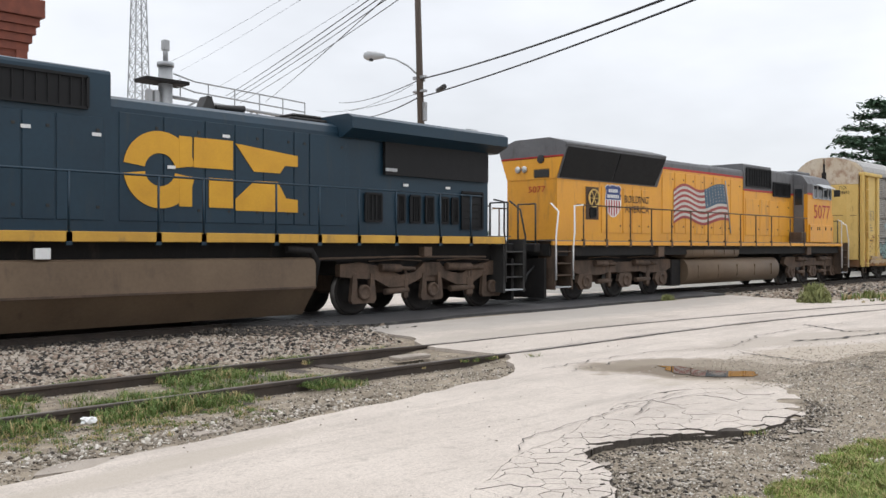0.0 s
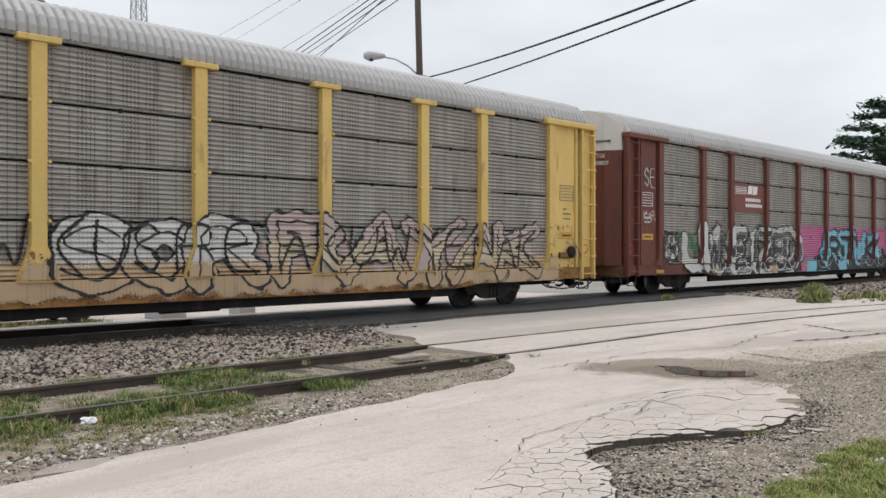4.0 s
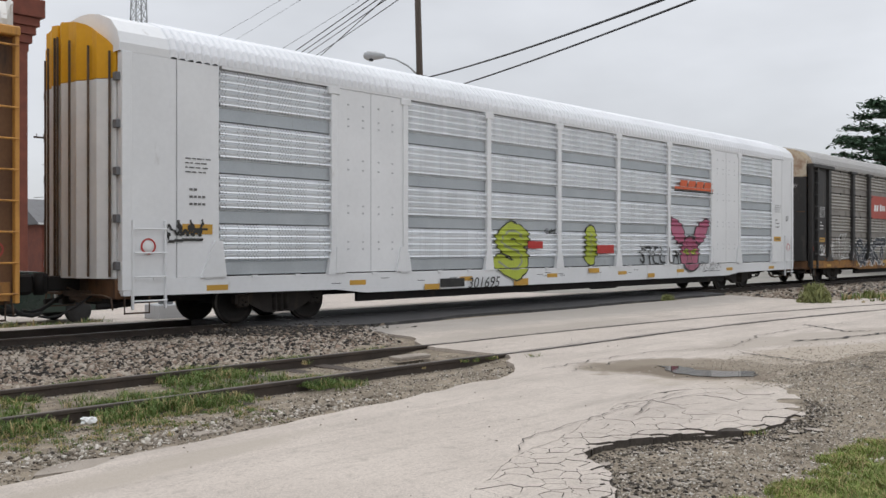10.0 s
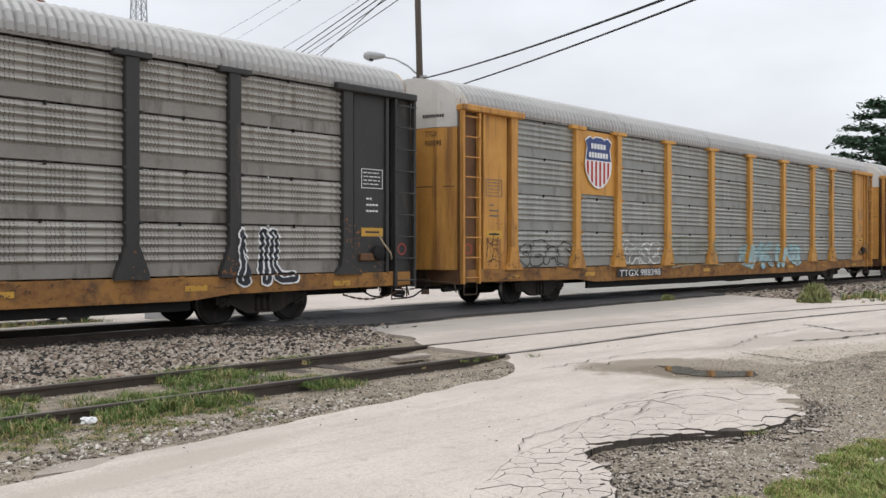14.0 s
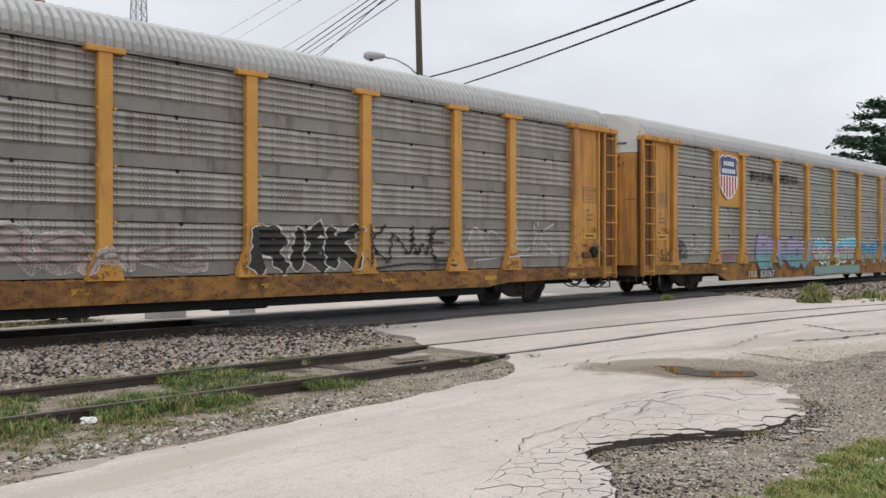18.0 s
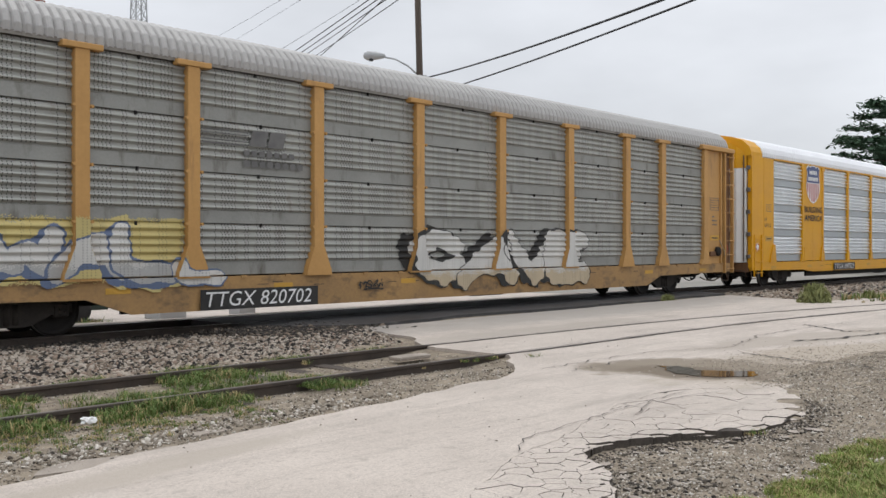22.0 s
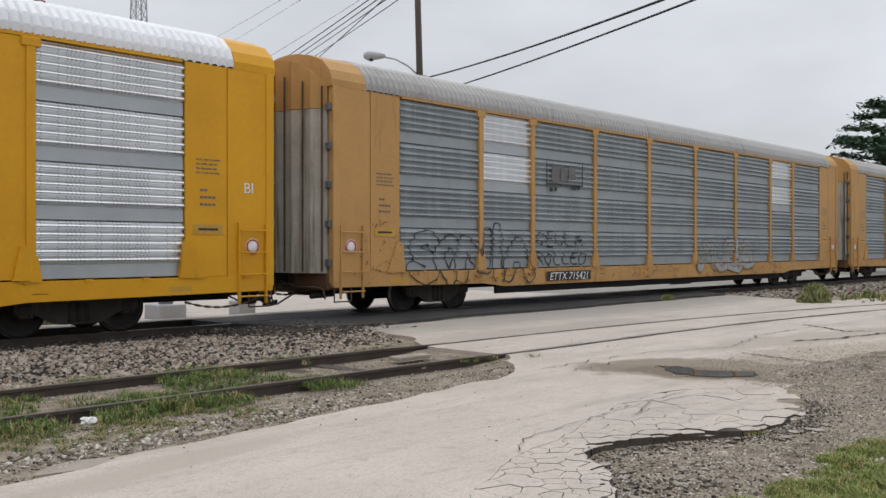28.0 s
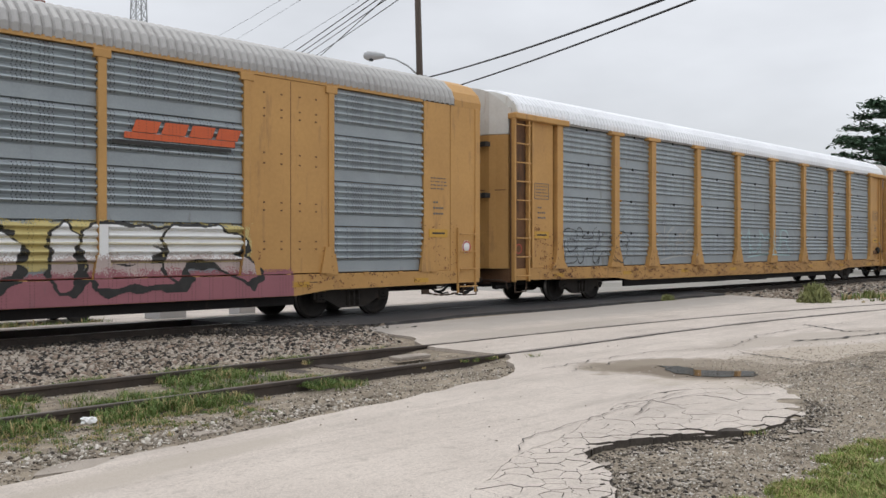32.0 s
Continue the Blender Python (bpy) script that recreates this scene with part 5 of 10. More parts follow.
def loco_truck(parent, x, axles, style):
    def make():
        bm = B()
        for s in (-1, 1):
            y0, y1 = (1.0, 1.16) if s > 0 else (-1.16, -1.0)
            if style == "curved":
                top = [(-2.75, 1.12), (-2.2, 1.16), (-1.55, 1.06), (-1.0, 0.86), (-0.55, 0.92), (-0.25, 1.14), (0.25, 1.14), (0.55, 0.92), (1.0, 0.86), (1.55, 1.06), (2.2, 1.16), (2.75, 1.12)]
                low = [(2.75, 0.86), (2.35, 0.82), (1.75, 0.78), (1.35, 0.60), (0.85, 0.60), (0.5, 0.72), (0.2, 0.84), (-0.2, 0.84), (-0.5, 0.72), (-0.85, 0.60), (-1.35, 0.60), (-1.75, 0.78), (-2.35, 0.82), (-2.75, 0.86)]
            else:
                top = [(-2.75, 1.0), (-2.6, 1.12), (-0.7, 1.12), (-0.5, 1.06), (0.5, 1.06), (0.7, 1.12), (2.6, 1.12), (2.75, 1.0)]
                low = [(2.75, 0.86), (2.3, 0.72), (1.2, 0.70), (0.9, 0.76), (-0.9, 0.76), (-1.2, 0.70), (-2.3, 0.72), (-2.75, 0.86)]
            prism(bm, top + low, y0, y1, "y")
        box(bm, -0.3, 0.3, -1.1, 1.1, 0.7, 1.0)
        box(bm, -2.2, 2.2, -0.6, 0.6, 0.45, 0.9, 0.05)
        return as_mesh("truck_frame", bm, "truck_brown")
    part("bolster", box(B(), -2.7, 2.7, -0.98, 0.98, 0.88, 1.42, 0.04), "black_steel", parent, at=(x, 0, 0))
    t = part("truck_frame", cached(("ltruck", style), make), None, parent, "dusty brown cast three-axle truck frame", (x, 0, 0))

    def journal():
        bm = B()
        if style == "curved":
            prism(bm, [(-0.36, 0.34), (-0.30, 0.9), (-0.2, 0.92), (-0.17, 0.40), (0.17, 0.40), (0.2, 0.92), (0.30, 0.9), (0.36, 0.34), (0.30, 0.27), (-0.30, 0.27)], -1.18, -1.08, "y")
        else:
            prism(bm, [(-0.40, 0.50), (-0.30, 0.72), (0.26, 0.74), (0.34, 0.62), (0.30, 0.36), (0.12, 0.30), (-0.2, 0.30)], -1.2, -1.1, "y")
        lathe(bm, [(0.05, -1.15), (0.17, -1.15), (0.17, -1.22), (0.13, -1.25), (0.12, -1.22), (0.05, -1.22)], "y", 18, (0, 0, 0.51))
        return as_mesh("journal_box", bm, "truck_brown")

    def damper():
        bm = B()
        rod(bm, (-0.5, -1.2, 1.02), (0.1, -1.2, 1.0), 0.09, 12)
        rod(bm, (0.1, -1.2, 1.0), (0.55, -1.2, 0.98), 0.05, 10)
        tube(bm, [(-0.8, -1.18, 1.16), (0.0, -1.18, 1.2), (0.8, -1.18, 1.16)], 0.016, 6)
        return as_mesh("brake_cylinder", bm, "truck_brown")

    def shoe():
        bm = B()
        rod(bm, (-0.35, -1.13, 0.50), (0.35, -1.13, 0.52), 0.07, 10)
        box(bm, 0.2, 0.34, -1.18, -1.06, 0.34, 0.78, 0.02)
        rod(bm, (0.27, -1.15, 0.3), (0.27, -1.15, 1.05), 0.03, 8)
        return as_mesh("brake_rigging", bm, "truck_brown")
    for k, ax in enumerate(axles):
        for s in (-1, 1):
            j = part("journal_box", cached(("journal", style), journal), None, t, "", (ax, 0, 0))
            d = part("brake_cylinder", cached("damper", damper), None, t, "", (ax + (0.95 if k < 2 else -0.9), 0, 0.02))
            sh = part("brake_rigging", cached("shoe", shoe), None, t, "", (ax + (1.0 if k < 2 else -1.0), 0, 0))
            if s > 0:
                for o in (j, d, sh):
                    o.rotation_euler = (0, 0, math.pi)
        w = part("wheelset", wheel_mesh(0.52), None, t, at=(ax, 0, 0.52))
        WHEELSETS.append((w, ax, x, parent, 0.52))
    return t


def step_well(parent, x, s, mat, rail_mat):
    """Corner steps with a side plate, four treads and two bent grab rails; s points to the loco's end."""
    for t in (-1, 1):
        bm = B()
        y0, y1 = (-1.5, -0.95) if t < 0 else (0.95, 1.5)
        box(bm, x - s * 0.04, x + s * 0.04, y0, y1, 0.36, 1.55)
        box(bm, x + s * 0.74, x + s * 0.80, y0, y1, 0.36, 1.7)
        box(bm, x, x + s * 0.76, (y1 - 0.04) if t < 0 else y0, y1 if t < 0 else (y0 + 0.04), 0.36, 1.6)
        part("step_well", bm, mat, parent)
        for z in (0.40, 0.72, 1.04, 1.36):
            bm = box(B(), min(x, x + s * 0.76), max(x, x + s * 0.76), y0, y1, z, z + 0.035, 0.005)
            part("step", bm, "pale_grey" if z < 0.5 else mat, parent)
        bm = tube(B(), [(x, t * 1.54, 0.62), (x, t * 1.54, 1.5), (x - s * 0.06, t * 1.54, 1.9), (x - s * 0.05, t * 1.54, 2.62), (x - s * 0.45, t * 1.54, 2.66)], 0.024, 8)
        part("grab_rail", bm, rail_mat, parent)
        bm = tube(B(), [(x + s * 0.78, t * 1.54, 0.62), (x + s * 0.78, t * 1.54, 1.75), (x + s * 0.62, t * 1.5, 2.45), (x + s * 0.55, t * 1.2, 2.68)], 0.024, 8)
        part("grab_rail", bm, rail_mat, parent)


def end_gear(parent, x, s):
    """Anticlimber, coupler, hoses and plough at one end."""
    bm = B()
    box(bm, min(x, x + s * 0.25), max(x, x + s * 0.25), -1.2, 1.2, 1.35, 1.6, 0.03)
    part("anticlimber", bm, "black_steel", parent)
    bm = B()
    prism(bm, [(-1.35, 1.2), (-1.35, 0.14), (1.35, 0.14), (1.35, 1.2)], min(x - s * 0.05, x + s * 0.05), max(x - s * 0.05, x + s * 0.05), "x")
    part("pilot_plate", bm, "black_steel", parent)
    coupler(parent, x, s)
    for k in range(4):
        y = -1.0 + 0.3 * k
        bm = tube(B(), [(x, y, 1.0), (x + s * 0.3, y, 0.8), (x + s * 0.42, y + 0.05, 0.5), (x + s * 0.3, y + 0.1, 0.36)], 0.03, 6)
        part("hose", bm, "rubber", parent)
    for y in (-1.1, -0.5, 0.5, 1.1):
        bm = rod(B(), (x + s * 0.1, y, 1.55), (x + s * 0.1, y, 2.65), 0.025, 8)
        part("rail_post", bm, "black", parent)
    for a, b in ((-1.1, -0.5), (0.5, 1.1)):
        part("handrail", tube(B(), [(x + s * 0.1, a, 2.65), (x + s * 0.1, b, 2.65)], 0.02, 8), "black", parent)


def blue_loco(x):
    """All lengths below are along the train; the body hangs on an empty at its middle."""
    lo = thing("locomotive", "dark blue diesel locomotive with yellow lettering and yellow sill stripe", "locomotive", at=(x, TRACK_Y, 0))
    X = lambda v: v - x
    # main frame
    bm = B(); box(bm, X(-4.0), X(17.2), -1.08, 1.08, 1.20, 1.72)
    part("frame", bm, "black_steel", lo)
    for s in (-1, 1):
        bm = box(B(), X(-4.0), X(16.95), s * 1.5 - 0.05, s * 1.5 + 0.05, 1.575, 1.745, 0.008)
        part("sill", bm, "sill_yellow", lo, "yellow stripe along the frame")
    bm = B(); box(bm, X(-4.1), X(17.2), -1.5, 1.5, 1.748, 1.77)
    part("walkway", bm, "loco_blue", lo)
    # hood lengths
    hood(lo, X(-0.6), X(7.06), 0.92, 1.77, 4.56, "loco_blue", round_=0.08)
    hood(lo, X(7.06), X(12.45), 0.9, 1.77, 4.16, "loco_blue", round_=0.22)
    hood(lo, X(12.45), X(17.0), 0.9, 1.77, 4.0, "loco_blue", round_=0.02)
    # radiator wings
    wing = [(-0.88, 3.62), (-1.02, 3.66), (-1.36, 4.02), (-1.36, 4.26), (-1.2, 4.34), (1.2, 4.34), (1.36, 4.26), (1.36, 4.02), (1.02, 3.66), (0.88, 3.62)]
    bm = prism(B(), [(y, z if z > 3.7 else 3.86) for y, z in wing], X(12.15), X(17.25), "x")
    part("radiator_roof", bm, "loco_blue", lo)
    for s in (-1, 1):
        bm = box(B(), X(13.4), X(16.9), s * 0.97 - 0.04, s * 0.97 + 0.04, 3.12, 3.88)
        part("radiator_screen", bm, "grille", lo, "black radiator screen under the roof wing")
    for k, (a, b) in enumerate(((12.88, 13.35), (13.85, 14.05), (14.25, 14.55), (14.75, 15.0), (15.25, 15.5), (15.65, 15.85))):
        louvre(lo, X(a), X(b), 2.07, 2.68, -0.925, 4)
    louvre(lo, X(16.0), X(16.75), 1.95, 2.85, -0.925, 5, False)
    louvre(lo, X(3.6), X(6.63), 3.85, 4.38, -0.955, 16)
    hood_doors(lo, [X(v) for v in (-0.4, 0.8, 2.0, 3.2, 4.1, 5.05, 5.55, 6.1, 6.95)], 0.92, 1.95, 3.72, "loco_blue")
    hood_doors(lo, [X(v) for v in (7.2, 8.05, 8.9, 9.55, 10.2, 10.95, 11.35, 12.35)], 0.9, 1.95, 3.86, "loco_blue")
    # lettering blocks: a split ring and two slit slabs, cut by a dark band
    for lo_a, hi_a in ((9, 172), (188, 351)):
        bm = disc_ring(B(), X(7.98), 2.89, -0.938, -0.925, 0.30, 0.70, lo_a, hi_a, 40)
        part("emblem", bm, "logo_yellow", lo, "yellow painted emblem block")
    for (a, b, c, d) in ((8.36, 8.62, 2.98, 3.54), (8.36, 8.62, 2.24, 2.80), (8.66, 9.5, 2.98, 3.54), (8.98, 9.5, 2.24, 2.80)):
        part("emblem", box(B(), X(a), X(b), -0.9425, -0.925, c, d), "logo_yellow", lo)
    for pts in ([(9.56, 3.5), (11.04, 3.36), (11.04, 3.14), (10.72, 3.14), (10.6, 2.98), (9.98, 2.98)], [(9.56, 2.2), (11.04, 2.2), (11.04, 2.46), (10.75, 2.48), (10.55, 2.80), (10.0, 2.80), (9.56, 2.42)]):
        part("emblem", prism(B(), [(X(a), b) for a, b in pts], -0.938, -0.925, "y"), "logo_yellow", lo)
    # small white stickers
    for a, z in ((5.62, 3.45), (6.8, 3.42), (8.2, 2.95), (9.35, 3.62), (14.1, 2.92), (15.5, 2.92)):
        part("sticker", box(B(), X(a) - 0.08, X(a) + 0.08, -0.945, -0.94, z - 0.03, z + 0.03), "plain_white", lo)
    part("number_bar", box(B(), X(13.4), X(13.75), -1.03, -1.012, 3.2, 3.27), "pale_grey", lo)
    # tank
    for a, b, nm in ((-0.5, 11.1, "fuel_tank"),):
        pf = [(-1.0, 0.11), (-1.44, 0.67), (-1.46, 0.70), (-1.46, 1.24), (-1.40, 1.28), (1.40, 1.28), (1.46, 1.24), (1.46, 0.70), (1.44, 0.67), (1.0, 0.11)]
        part(nm, prism(B(), pf, X(a), X(b), "x"), "loco_tan", lo, "long dusty brown fuel tank")
    part("tank_lip", box(B(), X(-0.5), X(11.1), -1.475, -1.455, 0.66, 0.70), "truck_brown", lo)
    part("sight_box", box(B(), X(5.55), X(5.8), -1.5, -1.42, 1.29, 1.47, 0.01), "plain_white", lo, "small white box under the sill")
    part("air_pipe", tube(B(), [(X(10.4), -1.42, 1.45), (X(11.0), -1.42, 1.42), (X(11.15), -1.42, 1.2), (X(11.15), -1.3, 0.7)], 0.08, 10), "black_steel", lo)
    part("underframe_pipe", tube(B(), [(X(11.2), -1.35, 1.25), (X(13.6), -1.35, 1.28), (X(16.4), -1.35, 1.26)], 0.025, 6), "truck_brown", lo)
    part("junction_box", box(B(), X(14.15), X(14.4), -1.5, -1.3, 1.28, 1.5, 0.01), "truck_brown", lo)
    handrail(lo, [X(v) for v in (-2.0, 0.5, 3.0, 4.6, 6.07, 7.63, 8.51, 10.09, 11.14, 12.18, 13.25, 14.63, 15.67)], 1.7, 2.72, -1.53, "loco_blue", ends=0.4)
    handrail(lo, [X(v) for v in (-2.0, 0.5, 3.0, 6.07, 8.51, 11.14, 13.25, 15.67)], 1.7, 2.72, 1.53, "loco_blue", ends=0.4)
    step_well(lo, X(16.95), 1, "black", "black")
    end_gear(lo, X(17.45), 1)
    # roof gear
    bm = B(); box(bm, X(9.3), X(9.9), -0.2, 0.2, 4.14, 4.24, 0.02)
    prism(bm, [(X(9.3), 4.22), (X(9.62), 4.22), (X(9.52), 4.5), (X(9.42), 4.5)], -0.14, 0.14, "y")
    for k in range(3):
        rod(bm, (X(9.6), -0.16 + 0.16 * k, 4.3), (X(10.25), -0.16 + 0.16 * k, 4.32), 0.04, 10, 0.075)
    part("horn", bm, "black", lo, "black roof air horn")
    bm = B(); box(bm, X(11.2), X(12.3), -0.5, 0.5, 4.14, 4.26, 0.04); box(bm, X(11.3), X(12.1), -0.42, 0.42, 4.26, 4.34, 0.04)
    part("exhaust_stack", bm, "black_steel", lo)
    part("antenna", tube(B(), [(X(16.2), -0.9, 4.34), (X(16.2), -0.9, 4.42), (X(16.6), -0.9, 4.42), (X(16.6), -0.9, 4.34)], 0.012, 6), "pale_grey", lo)
    # cab and nose, ahead
    hood(lo, X(-3.0), X(-0.65), 1.5, 1.77, 4.5, "loco_blue", "cab", 0.3)
    hood(lo, X(-4.0), X(-3.02), 0.8, 1.77, 3.2, "sill_yellow", "nose", 0.2)
    part("cab_window", box(B(), X(-2.6), X(-1.2), -1.525, -1.505, 3.2, 3.9), "glass", lo)
    loco_truck(lo, X(14.72), (-2.1, 0.0, 2.1), "curved")
    loco_truck(lo, X(-1.6), (-2.1, 0.0, 2.1), "curved")
    return lo


def flag(parent, x0, x1, z0, z1, y):
    """A painted waving flag on its staff: thirteen wavy stripes, a blue field and small stars."""
    n = 28

    def wave(u):
        return 0.13 * math.sin(u * 9.0 + 0.6) * (0.35 + u) - 0.10 * u
    # u runs from the staff (right) to the fly (left)
    px = lambda u, v: x1 - 0.55 * (1 - v) * 0.0 - (x1 - x0) * u + 0.35 * v * (1 - u) * -1.0
    top, hgt = z1 - 0.12, 1.28

    def strip(v0, v1, u0, u1, dy, mat, name):
        bm = B()
        rows = []
        for i in range(n + 1):
            u = u0 + (u1 - u0) * i / n
            rows.append([bm.verts.new((px(u, 1 - v), dy, top - hgt * v * (1 - 0.12 * u) + wave(u) - 0.18 * u)) for v in (v0, v1)])
        for a, b in zip(rows[:-1], rows[1:]):
            f = bm.faces.new((a[0], b[0], b[1], a[1]))
            f.normal_update()
            if f.normal.y > 0:
                f.normal_flip()
        return part(name, bm, mat, parent)
    for k in range(13):
        strip(k / 13, (k + 1) / 13, 0.0, 1.0, y, "flag_red" if k % 2 == 0 else "flag_white", "flag_stripe")
    strip(0.0, 7 / 13, 0.0, 0.42, y - 0.004, "flag_blue", "flag_field")
    bm = B()
    for r in range(6):
        for c in range(7):
            u, v = 0.035 + 0.058 * c, (0.045 + 0.083 * r)
            cx, cz = px(u, 1 - v), top - hgt * v * (1 - 0.12 * u) + wave(u) - 0.18 * u
            bm.faces.new([bm.verts.new((cx + 0.03 * math.cos(a), y - 0.008, cz + 0.03 * math.sin(a))) for a in [math.pi * 2 * q / 5 for q in range(5)]][::-1])
    part("flag_stars", bm, "flag_white", parent)
    part("flag_staff", tube(B(), [(x1 + 0.12, y - 0.006, z0 - 0.05), (x1 - 0.30, y - 0.006, z1 + 0.05)], 0.022, 6), "pale_grey", parent)


MAT["flag_red"] = material("painted_flag_red", (0.36, 0.07, 0.06), (0.28, 0.05, 0.045), 2, 0.5, 0, 0.02)
MAT["flag_white"] = material("painted_flag_white", (0.60, 0.56, 0.50), (0.48, 0.44, 0.40), 2, 0.5, 0, 0.02)
MAT["flag_blue"] = material("painted_flag_blue", (0.045, 0.10, 0.15), (0.035, 0.075, 0.12), 2, 0.5, 0, 0.02)


def yellow_loco(x):
    lo = thing("locomotive", "yellow diesel locomotive with grey roof, red stripe and painted flag", "locomotive", at=(x, TRACK_Y, 0))
    X = lambda v: v - x
    bm = B(); box(bm, X(18.9), X(39.4), -1.4, 1.4, 1.26, 1.58)
    part("frame", bm, "black_steel", lo)
    for s in (-1, 1):
        part("sill", box(B(), X(18.9), X(39.4), s * 1.5 - 0.04, s * 1.5 + 0.04, 1.545, 1.655, 0.006), "loco_yellow", lo)
    bm = B(); box(bm, X(18.9), X(39.4), -1.5, 1.5, 1.658, 1.68)
    part("walkway", bm, "loco_grey", lo)
    # hood lengths: yellow below, grey above, a red line between
    def length(a, b, w, zy, zt, r=0.12):
        part("hood", box(B(), X(a), X(b), -w, w, 1.68, zy), "loco_yellow", lo)
        hood(lo, X(a), X(b), w, zy, zt, "loco_grey", "hood_roof", r)
        for s in (-1, 1):
            part("stripe", box(B(), X(a), X(b), s * (w + 0.004) - 0.004, s * (w + 0.004) + 0.004, zy - 0.03, zy + 0.045), "red", lo, "thin red line between yellow and grey")
    length(25.2, 31.28, 0.9, 4.06, 4.36)
    length(31.28, 33.62, 0.93, 3.62, 4.60, 0.06)
    length(33.62, 35.72, 0.93, 3.62, 4.50, 0.08)
    # rear section with flared radiators
    part("hood", box(B(), X(19.92), X(25.2), -0.9, 0.9, 1.68, 3.42), "loco_yellow", lo)
    part("stripe", box(B(), X(19.9), X(19.915), -1.12, 1.12, 4.0, 4.06), "red", lo)
    plate = [(-0.88, 3.42), (-1.1, 4.02), (1.1, 4.02), (0.88, 3.42)]
    part("hood_end", prism(B(), plate, X(19.9), X(19.93), "x"), "loco_yellow", lo)
    flare = [(-0.92, 3.42), (-1.24, 4.30), (-1.1, 4.44), (-0.6, 4.58), (0.6, 4.58), (1.1, 4.44), (1.24, 4.30), (0.92, 3.42)]
    part("radiator_roof", prism(B(), flare, X(19.94), X(25.2), "x"), "loco_grey", lo)
    for s in (-1, 1):
        for a, b in ((19.98, 22.55), (22.6, 25.15)):
            bm = B()
            v = [bm.verts.new(p) for p in ((X(a), s * 0.955, 3.45), (X(b - (0.18 if b > 25 else 0)), s * 0.955, 3.45), (X(b), s * 1.262, 4.27), (X(a), s * 1.262, 4.27))]
            f = bm.faces.new(v)
            ex = bmesh.ops.extrude_face_region(bm, geom=[f])
            for g in ex["geom"]:
                if isinstance(g, bmesh.types.BMVert):
                    g.co.y -= s * 0.03
            bmesh.ops.recalc_face_normals(bm, faces=bm.faces[:])
            part("radiator_screen", bm, "grille", lo, "black flared radiator screen")
    part("roof_lip", tube(B(), [(X(19.9), -1.2, 4.36), (X(25.2), -1.2, 4.36)], 0.05, 8), "loco_grey", lo)
    # doors
    hood_doors(lo, [X(v) for v in (22.05, 23.2, 23.72, 24.25, 24.78)], 0.9, 1.92, 3.28, "loco_yellow")
    hood_doors(lo, [X(v) for v in (25.5, 26.3, 27.0, 27.65, 28.3, 28.95, 29.6, 30.25, 31.1)], 0.9, 1.95, 3.95, "loco_yellow")
    hood_doors(lo, [X(v) for v in (31.4, 32.6, 33.4, 34.3, 35.3)], 0.93, 1.95, 3.3, "loco_yellow")
    louvre(lo, X(31.45), X(33.5), 3.78, 4.45, -0.955, 14)
    louvre(lo, X(33.75), X(35.3), 3.50, 4.02, -0.955, 14)
    # hand-brake recess with its spoked wheel
    part("brake_recess", box(B(), X(21.28), X(21.92), -0.915, -0.9, 2.3, 3.25), "truck_brown", lo)
    bm = disc_ring(B(), X(21.6), 2.92, -1.0, -0.96, 0.23, 0.27, 0, 360, 24)
    for k in range(3):
        a = math.pi * k / 3
        rod(bm, (X(21.6) + 0.25 * math.cos(a), -0.98, 2.92 + 0.25 * math.sin(a)), (X(21.6) - 0.25 * math.cos(a), -0.98, 2.92 - 0.25 * math.sin(a)), 0.014, 6)
    part("brake_wheel", bm, "lemon", lo, "spoked hand-brake wheel")
    louvre(lo, X(21.46), X(21.74), 2.38, 2.62, -0.925, 4, False)
    shield(lo, X(22.66), 2.88, 0.98, -0.93)
    lettering("slogan", "BUILDING", 0.22, "ink", lo, (X(23.28), -0.935, 2.86), width=1.35)
    lettering("slogan", "AMERICA", 0.22, "ink", lo, (X(23.30), -0.935, 2.56), width=1.38)
    flag(lo, X(26.2), X(30.1), 2.05, 3.82, -0.938)
    # cab
    cabp = [(-1.5, 1.70), (-1.5, 3.64), (1.5, 3.64), (1.5, 1.70)]
    part("cab", prism(B(), cabp, X(35.72), X(38.25), "x"), "loco_yellow", lo, "wide yellow cab")
    topc = [(-1.5, 3.64), (-1.5, 4.05), (-1.3, 4.36), (-0.8, 4.52), (0.8, 4.52), (1.3, 4.36), (1.5, 4.05), (1.5, 3.64)]
    part("cab_roof", prism(B(), topc, X(35.72), X(38.25), "x"), "loco_grey", lo, "grey cab roof")
    for s in (-1, 1):
        part("stripe", box(B(), X(35.72), X(38.25), s * 1.505 - 0.005, s * 1.505 + 0.005, 3.61, 3.68), "red", lo)
        part("skirt", box(B(), X(35.85), X(38.2), s * 1.53 - 0.03, s * 1.53 + 0.03, 1.71, 2.42, 0.01), "loco_yellow", lo, "battery box cover below the cab")
        for a in (35.95, 36.6, 36.8, 37.45, 38.05):
            part("latch", box(B(), X(a) - 0.04, X(a) + 0.04, s * 1.565 - 0.008, s * 1.565 + 0.008, 2.2, 2.32), "black", lo)
        for a, b in ((36.25, 36.62), (36.72, 37.2), (37.25, 37.72), (37.82, 38.12)):
            part("cab_window", box(B(), X(a), X(b), s * 1.515 - 0.006, s * 1.515 + 0.006, 3.5, 4.0), "glass", lo)
            bm = B()
            for u, v, z0, z1 in ((a - 0.03, a, 3.47, 4.03), (b, b + 0.03, 3.47, 4.03), (a, b, 3.47, 3.5), (a, b, 4.0, 4.03)):
                box(bm, X(u), X(v), s * 1.525 - 0.02, s * 1.525 + 0.02, z0, z1)
